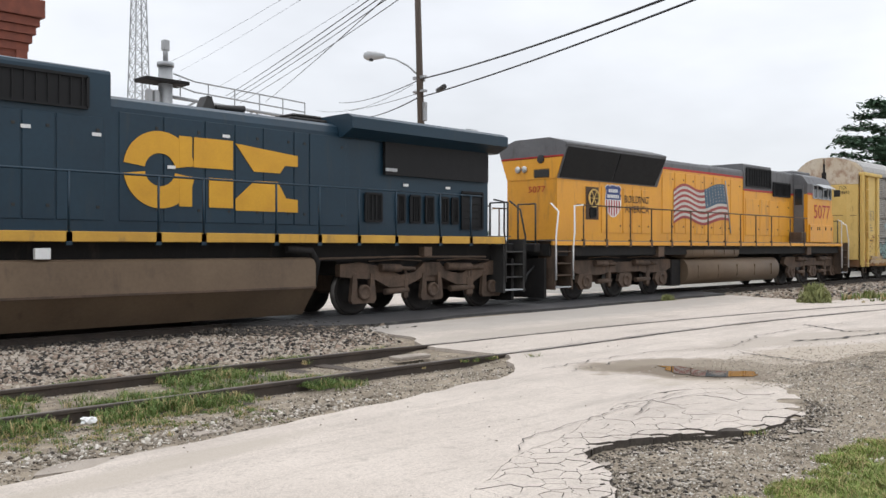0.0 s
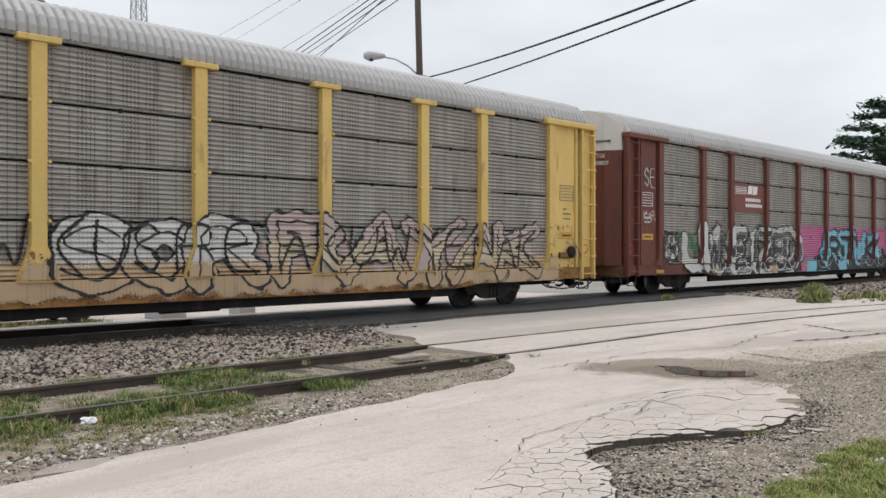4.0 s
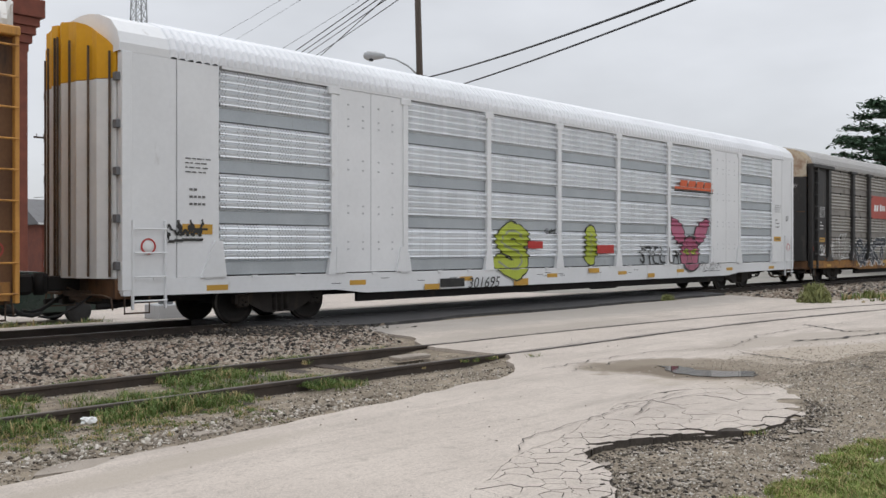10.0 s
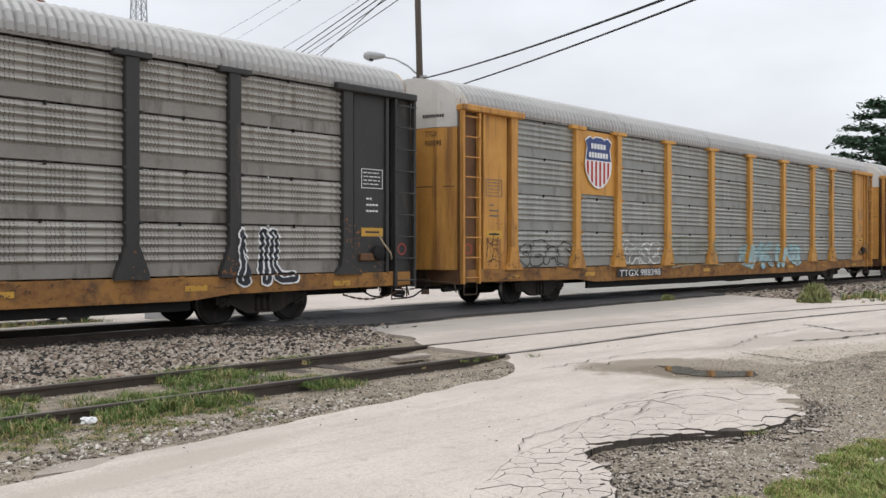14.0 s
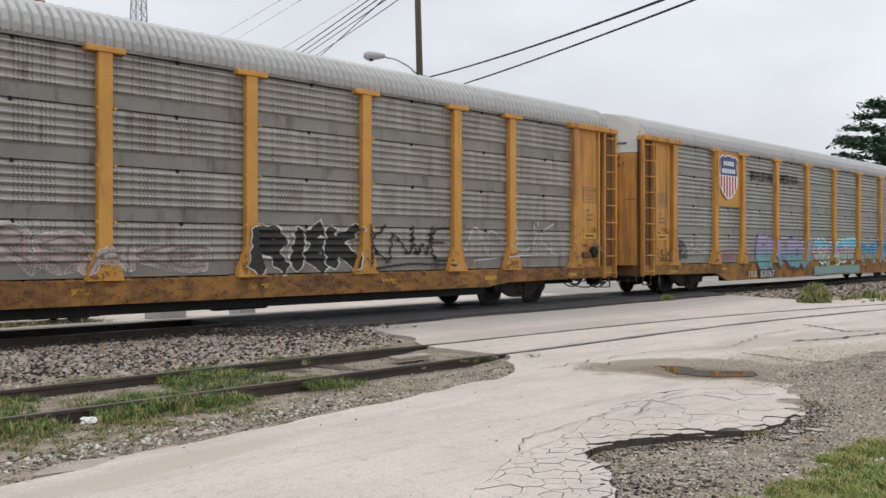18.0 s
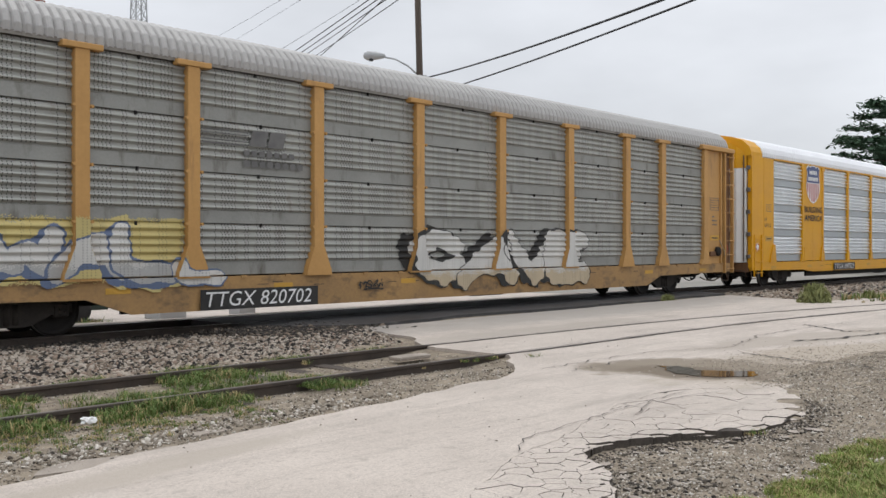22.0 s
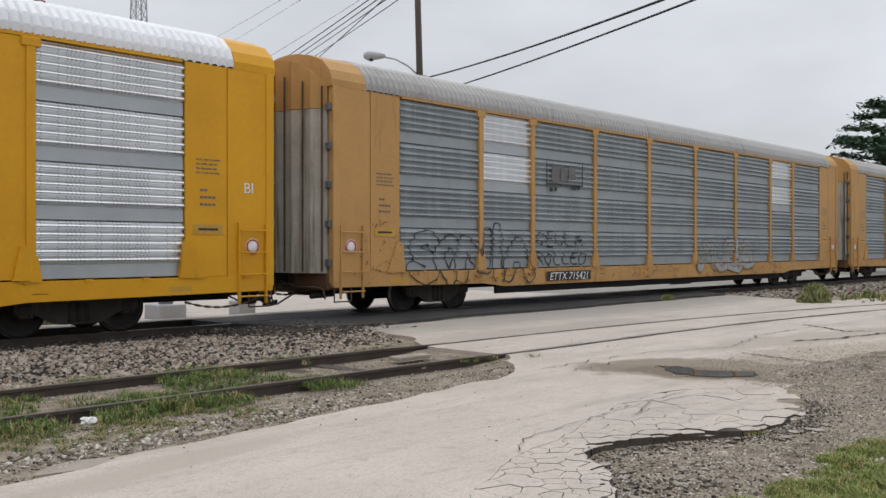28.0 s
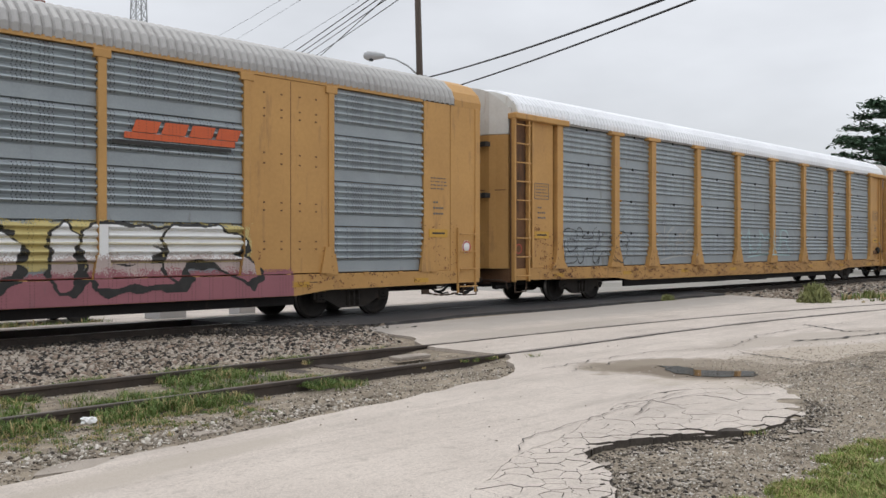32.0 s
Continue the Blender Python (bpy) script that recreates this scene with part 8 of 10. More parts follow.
def spray(car, x0, x1, z0, z1, choose, mats, label, dx=0.014, dz=0.0165):
    """Paint on a car's near side that lies in the folds of its sheets and over its posts and sill.
    choose(X, Z) gives 0 for bare, or one more than the material's place in mats."""
    cfg = CONFIG[car.name]
    style = cfg["style"]
    COATS[car.name] = COATS.get(car.name, 0) + 1
    coat = 0.0018 * COATS[car.name]
    nx, nz = int((x1 - x0) / dx), int((z1 - z0) / dz)
    xs, zs = x0 + dx * (np.arange(nx) + 0.5), z0 + dz * (np.arange(nz) + 0.5)
    X, Z = np.meshgrid(xs, zs)
    lab = choose(X, Z).astype(int)
    # zones: 0 sheet, 1 post, 2 sill, 3 flat side sheet, 4 end sheet
    zone = np.zeros(X.shape, int)
    for b in cfg.get("solid", ()):
        zone[(X > EDGE[b]) & (X < EDGE[b + 1])] = 3
    if style == "A":
        half = np.where(Z > 1.5, 0.125, np.where(Z > 1.06, 0.125 + (1.5 - Z) * 0.375, 0.30))
    else:
        half = np.where(Z > 1.35, 0.075, 0.10 + np.clip((1.35 - Z) * 0.17, 0, 0.07))
    for x in EDGE[1:-1]:
        zone[np.abs(X - x) < half] = 1
    zone[np.abs(X) > 11.60] = 4
    zone[Z < 0.968] = 2
    floor_z = np.where(np.abs(X) < 8.2, cfg.get("belly", 0.53), 0.62)
    lab[(Z < floor_z + 0.012) | ((Z > 0.952) & (Z < 0.968)) | (np.abs(X) > 12.9)] = 0
    lab[(zone == 4) & (style == "A") & (np.abs(X) > 11.93) & (np.abs(X) < 12.0)] = 0
    ribs, deep, joint, plain = panel_shape(cfg)
    pz, py = [], []
    for r in range(4):
        for z, y in panel_profile(ROWZ[r + 1] - ROWZ[r] - joint, plain, ribs, deep):
            pz.append(ROWZ[r] + z)
            py.append(y)
    order = np.argsort(pz, kind="stable")
    pz, py = np.array(pz)[order], np.array(py)[order]

    def depth(k, x, z):
        if k == 0:
            return -1.475 + float(np.interp(z, pz, py)) - 0.009
        if k == 4:
            return (-1.637 if abs(x) < 11.97 or z < 1.1 else -1.540) if style == "A" else (-1.604 if abs(x) < 12.16 and z < 1.62 else -1.556)
        return {1: -1.652 if style == "A" else -1.594, 2: -1.594, 3: -1.566}[k]
    code = lab + 100 * zone
    verts, faces, which = [], [], []
    for r in range(nz):
        row = code[r]
        cuts = np.flatnonzero(np.diff(row)) + 1
        for a, b in zip(np.r_[0, cuts], np.r_[cuts, nx]):
            m = row[a] % 100
            if not m:
                continue
            k = row[a] // 100
            xa, xb, za, zb = x0 + dx * a, x0 + dx * b, z0 + dz * r, z0 + dz * (r + 1)
            ya, yb = depth(k, xa, za) - coat, depth(k, xa, zb) - coat
            i = len(verts)
            verts += [(xa, ya, za), (xb, ya, za), (xb, yb, zb), (xa, yb, zb)]
            faces.append((i, i + 1, i + 2, i + 3))
            which.append(m - 1)
    me = bpy.data.meshes.new("graffiti")
    me.from_pydata(verts, [], faces)
    me.polygons.foreach_set("material_index", which)
    for m in mats:
        me.materials.append(MAT[m])
    return tagged(part("graffiti", me, None, car, label), kind="stuff")


def piece(car, x0, x1, z0, z1, text, fill, line, seed, fat=0.15, edge=0.035, bands=(), halo=None, halo_w=0.10, drop=(0.0, 0.0), angular=False, core=None, fade=0.0, under=None, fattest=0.145):
    """Fat outlined forms: bands are (share of the height, paint) from below; core is a paint inside the strokes."""
    fat = min(fat, 1.28 * fattest * (x1 - x0) / len(text), fattest * (z1 - z0)) if len(text) > 1 else fat
    w = (x1 - x0 - 2 * fat) / len(text)
    rnd = random.Random(seed)
    forms = []
    for i, ch in enumerate(text):      # each form overlaps the last, with its own height and lean
        a = x0 + fat + w * i
        up, down = rnd.uniform(0.0, 0.12) * (z1 - z0), rnd.uniform(0.0, 0.07) * (z1 - z0)
        forms.append(letter_lines(ch, a - 0.02 * w, a + w * 1.02, z0 + fat + down, z1 - fat - up, seed + 7 * i, angular, 0.36))
    mats = [halo or line, line, fill or line] + [m for _, m in bands] + [core[0] if core else line, under or line]

    def choose(X, Z):
        warp = 0.07 if angular else 0.04
        WX = X + warp * blotch(X * 0.9, Z * 1.1, seed + 1)
        WZ = Z + 0.6 * warp * blotch(X * 1.2, Z * 0.8, seed + 3)
        swell = fat * (1 + 0.20 * blotch(X * 0.8, Z * 0.9, seed)) * (1.12 - 0.24 * (Z - z0) / (z1 - z0))
        ds = [distance_to(f, WX, WZ, angular) - swell for f in forms]
        least = np.minimum.reduce(ds)
        lab = np.zeros(X.shape, int)
        if halo:
            lab[least < halo_w * (0.8 + 0.5 * blotch(X, Z, seed + 2))] = 1
        if drop != (0.0, 0.0):
            for q in (0.35, 0.7, 1.0):
                for f in forms:
                    lab[distance_to(f, WX - q * drop[0], WZ - q * drop[1], angular) - swell < edge * 0.5] = len(mats) if under else 2
        body = np.full(X.shape, 3)
        share = (Z - z0) / (z1 - z0) + 0.05 * blotch(X, Z, seed + 5) + 0.12 * (speckle(X, Z) - 0.5)
        for k in range(len(bands) - 1, -1, -1):
            body[share < bands[k][0]] = 4 + k
        rim = edge * (1 + 0.35 * blotch(X * 1.7, Z * 1.7, seed + 4))
        for d in ds:
            lab[d < rim] = 2
            if fill:
                inside = body.copy()
                if core:
                    inside[d < -swell + core[1]] = 4 + len(bands)
                lab = np.where(d < 0, inside, lab)
            else:
                lab[d < -edge * 0.4] = 0
        if fade:
            lab[(speckle(X, Z) + 0.5 * blotch(X, Z, seed + 9) < fade)] = 0
        return lab
    pad = edge + (halo_w * 1.4 if halo else 0) + 0.10
    return spray(car, x0 - pad - max(0, -drop[0]), x1 + pad + max(0, drop[0]), z0 - pad - max(0, -drop[1]), z1 + pad, choose, mats, "sprayed graffiti of fat outlined forms")


def tag_line(car, x0, x1, z0, z1, text, mat, width, seed=1):
    """Thin letters drawn in one spray line."""
    lines = letter_lines(text, x0, x1, z0, z1, seed, False, 0.2)
    return spray(car, x0 - 0.1, x1 + 0.1, z0 - 0.06, z1 + 0.06, lambda X, Z: (distance_to(lines, X, Z) < width * 0.5 * (1 + 0.3 * blotch(X, Z, seed))).astype(int), [mat], "thin sprayed tag line")


def block_words(car, x0, x1, z0, z1, text, mat, width):
    """Plain square-ended lettering painted straight on the folded sheets."""
    w = (x1 - x0) / len(text)
    lines = []
    for i, ch in enumerate(text):
        for leg in STROKES[ch].split("|"):
            lines.append([(x0 + w * (i + 0.5 + (int(p[0]) / 9 - 0.5) * (0.66 if ch != "I" else 0)), z0 + (z1 - z0) * int(p[1]) / 9) for p in leg.split()])
    return spray(car, x0 - 0.1, x1 + 0.1, z0 - 0.06, z1 + 0.06, lambda X, Z: (distance_to(lines, X, Z) < width * 0.5).astype(int), [mat], "black painted lettering", 0.011, 0.0165)


def scrawl(car, x0, x1, z0, z1, mat, width, seed, loops=4):
    """A hurried tag: a few strokes run together, and one long underline or flourish."""
    rnd = random.Random(seed)
    text = "".join(rnd.choice("SEKNZUAMWRB") for _ in range(loops))
    lines = letter_lines(text, x0, x1, z0 + 0.12 * (z1 - z0), z1, seed, False, 0.36)
    lines.append([(x0 + rnd.uniform(0, 0.2) * (x1 - x0), z0), ((x0 + x1) / 2, z0 + 0.10 * (z1 - z0)), (x1, z0 + rnd.uniform(0, 0.15) * (z1 - z0))])
    return spray(car, x0 - 0.1, x1 + 0.1, z0 - 0.1, z1 + 0.1, lambda X, Z: (distance_to(lines, X + 0.05 * blotch(X * 2, Z * 2, seed), Z) < width * 0.5).astype(int), [mat], "thin sprayed tag line", 0.011, 0.0165)


def haze(car, x0, x1, z0, z1, mat, seed, rough=0.2):
    """A soft-edged field of sprayed colour, thinning into specks at its border."""
    def choose(X, Z):
        u = np.maximum(np.abs(X - (x0 + x1) / 2) - (x1 - x0) / 2, np.abs(Z - (z0 + z1) / 2) - (z1 - z0) / 2)
        return (u + rough * (0.35 + 0.5 * blotch(X, Z, seed)) + 0.10 * (speckle(X, Z) - 0.5) < 0.0).astype(int)
    return spray(car, x0, x1, z0, z1, choose, [mat], "field of sprayed background colour", 0.016, 0.0165)


def patch(car, x0, x1, z0, z1, mat, name="paint_patch", label="", lift=0.0):
    bm = B()
    polygon(bm, [(x0, z0), (x1, z0), (x1, z1), (x0, z1)], 0, 0)
    lay(car, bm, mat, name, label, lift)


def name_blocks(car, x0, x1, z0, z1, count, mat, lean=0.0, lift=0.006, fill=0.74):
    """A name as a row of plain leaning blocks."""
    bm = B()
    w = (x1 - x0) / count
    for k in range(count):
        a = x0 + w * k
        polygon(bm, [(a, z0), (a + w * fill, z0), (a + w * fill + lean, z1), (a + lean, z1)], 0, 0)
    lay(car, bm, mat, "emblem", "name drawn as a row of plain blocks", lift)


def from_words(text, x0, x1, z0, z1, offset=0.0, shear=0.0, layer=0, mi=0, bm=None, wobble=0.0):
    me = words(text, z1 - z0, offset, shear, width=x1 - x0)
    bm = bm or B()
    n0 = len(bm.verts)
    bm.from_mesh(me)
    bpy.data.meshes.remove(me)
    bm.verts.ensure_lookup_table()
    for v in bm.verts[n0:]:
        u = v.co.x / max(1e-6, x1 - x0)
        v.co = Vector((v.co.x + x0 + wobble * 0.6 * math.sin(9 * v.co.z + 4 * u), v.co.y - 0.002 * layer, v.co.z + z0 + wobble * math.sin(7 * v.co.x + 1.3)))
    for f in bm.faces:
        if all(v.index >= n0 or v.index < 0 for v in f.verts):
            f.material_index = mi
    return bm


def sign_words(car, x0, x1, z0, z1, text, mat, bold=0.0, shear=0.0, lift=0.027):
    lay(car, from_words(text, x0, x1, z0, z1, bold, shear), mat, "stencil", "painted lettering", lift)


def car_shield(car, x, z, h):
    shield(car, x, z, h, -1.585 if STYLE[car.name] == "A" else -1.56)


def cat_face(car, cx, cz):
    """A rose face with two tall pointed ears, pale eyes and dark outline."""
    def choose(X, Z):
        u, v = X - cx, Z - cz
        face = np.hypot(u / 0.60, (v + 0.03) / (0.62 - 0.18 * np.clip(-v, 0, 1)))
        d = face
        for t in (-1, 1):
            a, b = t * u - 0.82, v - 0.78
            d = np.minimum(d, np.hypot((a * 0.80 + b * 0.6) / 0.58, (-a * 0.6 + b * 0.80) / (0.30 - 0.12 * np.clip(a + b, -0.5, 1))))
        lab = np.where(d < 0.93, 1, np.where(d < 1.04, 2, 0))
        lab[(d < 0.93) & (face < 1) & (np.abs(np.abs(u) - 0.10 - 0.25 * np.abs(v)) < 0.014)] = 2
        for t in (-1, 1):
            e = np.hypot((t * u - 0.24) / 0.15, (v - 0.08 - 0.2 * (t * u - 0.24)) / 0.09)
            lab[e < 1.25] = 2
            lab[e < 1] = 3
            lab[np.hypot((t * u - 0.24) / 0.03, (v - 0.08) / 0.08) < 1] = 2
        lab[(face < 1) & (np.abs(v + 0.28 + 0.1 * np.abs(u)) < 0.018) & (np.abs(u) < 0.24)] = 2
        lab[np.hypot(u / 0.09, (v + 0.16) / 0.05) < 1] = 4
        lab[(face < 0.93) & (lab == 1) & (v < -0.1) & (speckle(X, Z) < 0.35)] = 4
        return lab
    return spray(car, cx - 1.5, cx + 1.5, cz - 0.7, cz + 1.2, choose, ["rose", "ink", "lime", "maroon_pale"], "sprayed rose face with pointed ears")


# small markings that every car has: placards, stencil lines, reflectors and a round sign
rnd = random.Random(77)
for car, (_, _, cfg, _) in zip(CARS, RACKS):
    dark = "plain_white" if cfg["end"] in ("black", "brown") else "grey_ink"
    ye = -1.535 if cfg["style"] == "A" else -1.55
    for s in (-1, 1):
        xa = s * 12.5 if cfg["style"] == "A" else s * 12.2
        part("placard", box(B(), xa - 0.30, xa + 0.30, ye - 0.008, ye, 1.72, 1.90), "sill_yellow", car, "yellow warning placard")
        part("placard_text", box(B(), xa - 0.2, xa + 0.2, ye - 0.012, ye - 0.009, 1.79, 1.83), "ink", car)
        bm = B()
        for k in range(4):
            z = 3.06 - 0.08 * k
            q = xa - 0.24
            while q < xa + 0.2:
                wd = rnd.uniform(0.03, 0.11)
                box(bm, q, q + wd, ye - 0.006, ye, z, z + 0.022)
                q += wd + rnd.uniform(0.02, 0.05)
        if cfg["style"] == "A":
            for a, b, c, d in ((-0.3, 0.3, 3.14, 3.155), (-0.3, 0.3, 2.74, 2.755), (-0.3, -0.285, 2.755, 3.14), (0.285, 0.3, 2.755, 3.14)):
                box(bm, xa + a, xa + b, ye - 0.006, ye, c, d)
        tagged(part("stencil", bm, dark, car), kind="stuff")
        bm = B()
        for k in range(3 if cfg["post"] != "yellow" or s > 0 else 0):
            z = 2.5 - 0.13 * k
            for q in range(4 if k else 2):
                box(bm, xa - 0.16 + 0.085 * q, xa - 0.10 + 0.085 * q, ye - 0.006, ye, z, z + 0.04)
        tagged(part("stencil", bm, dark, car), kind="stuff")
        if cfg["style"] == "B":
            part("warning_sign", lathe(B(), [(0.01, -0.006), (0.15, -0.006), (0.15, 0.0), (0.01, 0.0)], "y", 18), "plain_white", car, "small round warning sign", (s * 13.15, -1.552, 1.5))
            part("warning_ring", disc_ring(B(), 0, 0, -0.004, 0.0, 0.11, 0.14), "red", car, "", (s * 13.15, -1.559, 1.5))
        else:
            part("warning_ring", disc_ring(B(), 0, 0, -0.004, 0.0, 0.10, 0.13), "sign_red", car, "", (s * 13.4, -1.503, 1.45))
            if s > 0:
                xb = s * 12.55
                part("brake_bracket", box(B(), xb - 0.42, xb + 0.12, -1.60, -1.53, 1.20, 1.36, 0.02), "rust_grime", car)
                hub = lathe(B(), [(0.02, -1.66), (0.13, -1.66), (0.16, -1.63), (0.16, -1.56), (0.10, -1.53), (0.02, -1.53)], "y", 18, (xb + 0.08, 0, 1.36))
                part("hand_brake", hub, "black_steel", car, "black hand-brake gear case")
                part("brake_lever", tube(B(), [(xb + 0.02, -1.68, 1.74), (xb + 0.10, -1.70, 1.60), (xb + 0.34, -1.70, 1.36), (xb + 0.38, -1.68, 1.22)], 0.022, 6), "sand_lever", car, "pale tan brake lever")
    for k in range(8):
        x = -11.8 + 3.35 * k
        part("reflector", box(B(), x - 0.22, x + 0.22, -1.566, -1.559, 0.70, 0.80), "sill_yellow", car)
    for k in range(14):
        x = -9.5 + 19.0 * rnd.random()
        part("stencil", box(B(), x - 0.12, x + 0.12, -1.564, -1.559, 0.74 + 0.04 * (k % 3), 0.752 + 0.04 * (k % 3)), "ink" if cfg["sill"] not in ("brown",) else "plain_white", car)
    if cfg["style"] == "A":      # dark panel clips along the seams
        clip = cached("clip", lambda: as_mesh("clip", box(B(), -0.02, 0.02, -0.03, 0.0, -0.035, 0.035), "black_steel"))
        for b in range(9):
            for r in (1, 2, 3, 4):
                x = (EDGE[b] + EDGE[b + 1]) / 2 + rnd.uniform(-0.1, 0.1)
                part("clip", clip, None, car, at=(x, -1.495, ROWZ[r] - 0.02))
    mark = {0: ("TTGX", "990692"), 1: ("TTGX", "978937"), 2: ("TTGX", "700881"), 4: ("TTGX", "974120"), 5: ("TTGX", "988398"), 6: ("TTGX", "991597"), 7: ("TTGX", "820367"), 8: ("TTGX", "820702")}.get(CARS.index(car))
    if mark:
        for k, text in enumerate(mark):
            st = lettering("stencil", text, 0.13, "plain_white" if cfg["end"] in ("black", "brown") else "ink", car, (-13.985, -0.62, 4.14 - 0.22 * k), width=0.34 + 0.1 * k)
            st.rotation_euler = (0, 0, math.radians(-72))
        if cfg.get("head") == "head_white":
            bm = B()
            for q in range(9):
                box(bm, 0.065 * q, 0.065 * q + 0.045, -0.006, 0.0, 0, 0.07)
            st = tagged(part("stencil", bm, "ink", car, "", (-13.99, -0.56, 4.60)), kind="stuff")
            st.rotation_euler = (0, 0, math.radians(-72))
    if "slots" in cfg:
        for z in (4.05, 2.75):
            part("door_slot", box(B(), -14.06, -13.85, -0.95, -0.15, z, z + 0.12), "black", car)


def grime(car, seed, dark=1.0):
    """Rust and soot eaten into the paint of the sill, the post feet and the end sheets, as specks and runs."""
    def choose(X, Z):
        n = 0.7 * blotch(X * 1.1, Z * 2.2, seed) + 0.5 * blotch(X * 4.3, Z * 3.1, seed + 3) + 0.9 * (speckle(X, Z) - 0.5)
        runs = 0.6 * blotch(X * 6.0, Z * 0.5, seed + 6)
        foot = np.min([np.abs(X - x) for x in EDGE[1:-1]], axis=0) < 0.32
        where = (Z < 0.955) | (foot & (Z < 1.42)) | ((np.abs(X) > 11.62) & (Z < 2.1))
        rate = np.where(Z < 0.955, 0.62, 0.86) - 0.16 * dark
        lab = np.where(where & (n + runs * (Z > 0.955) > rate), 1, 0)
        return np.where(where & (n - 0.4 * runs > rate + 0.42), 2, lab)
    spray(car, -12.9, 12.9, 0.5, 2.1, choose, ["rust_smear", "soot"], "specks and runs of rust and soot on the paint", 0.022, 0.022)


for nm, c in (("soot", (0.085, 0.055, 0.038)), ("rust_smear", (0.25, 0.115, 0.048)), ("pale_smear", (0.46, 0.33, 0.22))):
    paint(nm, c, 0.8)
for k, car in enumerate(CARS):
    if k not in (3, 8, 9, 10):
        grime(car, 300 + k, {0: 1.7, 6: 2.2, 2: 1.0, 5: 1.0, 7: 1.0, 11: -0.7, 12: -0.7, 4: 0.0, 1: 0.2}.get(k, 0.8))

# pale yellow carrier
patch(CARS[0], -7.00, -4.42, 2.84, 3.84, 'lemon', name='sign_board', label='yellow sign board on the side')
patch(CARS[0], -6.50, -5.96, 3.07, 3.57, 'ink', name='emblem', lift=0.005)
patch(CARS[0], -5.92, -5.42, 3.11, 3.62, 'ink', name='emblem', lift=0.005)
patch(CARS[0], -5.39, -4.87, 3.14, 3.67, 'ink', name='emblem', lift=0.005)
patch(CARS[0], -6.57, -4.84, 2.98, 3.07, 'ink', name='emblem', lift=0.005)
haze(CARS[0], -10.58, -10.16, 2.34, 2.66, 'pale_blue', 7)
haze(CARS[0], -9.92, -9.47, 2.18, 2.61, 'pale_blue', 7)
haze(CARS[0], -10.49, -9.97, 1.46, 2.11, 'pale_blue', 7)
haze(CARS[0], -3.76, -2.91, 2.45, 2.83, 'pale_blue', 7)
haze(CARS[0], -3.51, -2.47, 1.46, 2.15, 'pale_blue', 7)
haze(CARS[0], -12.85, -9.00, 0.71, 1.20, 'sand', 5)
haze(CARS[0], -3.68, 12.12, 0.56, 1.31, 'sand', 6)
haze(CARS[0], -9.70, -2.30, 0.95, 1.86, 'cream', 9, rough=0.35)
haze(CARS[0], 2.60, 11.20, 0.95, 1.80, 'blush', 10, rough=0.4)
piece(CARS[0], -11.60, -10.10, 0.98, 1.78, 'AS', 'teal_grey', 'ink', 3, 0.12, 0.045, angular=True, core=('ink', 0.018))
piece(CARS[0], -9.84, -6.95, 0.66, 2.06, 'NU', 'chalk', 'ink', 4, 0.27, 0.05, bands=((0.3, 'sand'),), core=('ink', 0.022), drop=(0.06, -0.05))
piece(CARS[0], -6.90, -4.15, 0.70, 2.02, 'SO', 'cream', 'ink', 5, 0.24, 0.045, bands=((0.35, 'sand'),), core=('ink', 0.02), halo='chalk', halo_w=0.07)
piece(CARS[0], -4.10, -2.20, 0.62, 2.04, 'C', 'chalk', 'ink', 6, 0.24, 0.05, bands=((0.3, 'sand'),), core=('ash', 0.05))
piece(CARS[0], -1.40, 2.90, 0.66, 2.20, 'SOR', 'chalk', 'ink', 7, 0.22, 0.055, bands=((0.35, 'sand'),), core=('ink', 0.022))
piece(CARS[0], 3.00, 11.50, 0.62, 2.28, 'RAYAK', 'blush', 'ink', 8, 0.19, 0.045, bands=((0.3, 'sand'), (0.6, 'cream')), angular=True, halo='teal_grey', halo_w=0.05, core=('ink', 0.02))
for x, w, word, k in ((-9.75, 1.9, 'WE', 34), (-7.75, 2.0, 'NS', 35), (-5.75, 2.3, 'CRU', 36), (-3.4, 1.9, 'EW', 37), (-1.3, 2.1, 'KUS', 38), (0.9, 2.0, 'RE', 39), (3.1, 2.6, 'AKU', 40), (5.8, 2.8, 'WYE', 41), (8.7, 2.5, 'NAK', 42)):
    tag_line(CARS[0], x, x + w, 1.00, 1.98, word, 'ink', 0.055, k)
patch(CARS[0], -8.40, -5.10, 0.59, 0.93, 'ink', name='stencil_patch', lift=0.022)
sign_words(CARS[0], -8.16, -7.52, 0.62, 0.85, 'TTGX', 'plain_white')
sign_words(CARS[0], -6.76, -5.53, 0.65, 0.88, '990692', 'plain_white')

# oxide red carrier
patch(CARS[1], -6.96, -4.42, 2.76, 3.74, 'oxide_sign', name='sign_board', label='dull red sign board on the side')
patch(CARS[1], -6.85, -5.88, 3.61, 3.63, 'plain_white', name='emblem', lift=0.005)
patch(CARS[1], -6.85, -5.88, 3.55, 3.57, 'plain_white', name='emblem', lift=0.005)
patch(CARS[1], -6.85, -5.88, 3.49, 3.52, 'plain_white', name='emblem', lift=0.005)
patch(CARS[1], -6.85, -5.88, 3.44, 3.46, 'plain_white', name='emblem', lift=0.005)
patch(CARS[1], -6.85, -5.88, 3.38, 3.40, 'plain_white', name='emblem', lift=0.005)
name_blocks(CARS[1], -5.80, -5.02, 3.39, 3.69, 2, 'plain_white', 0.08, fill=0.9)
name_blocks(CARS[1], -5.95, -4.72, 3.13, 3.25, 7, 'plain_white')
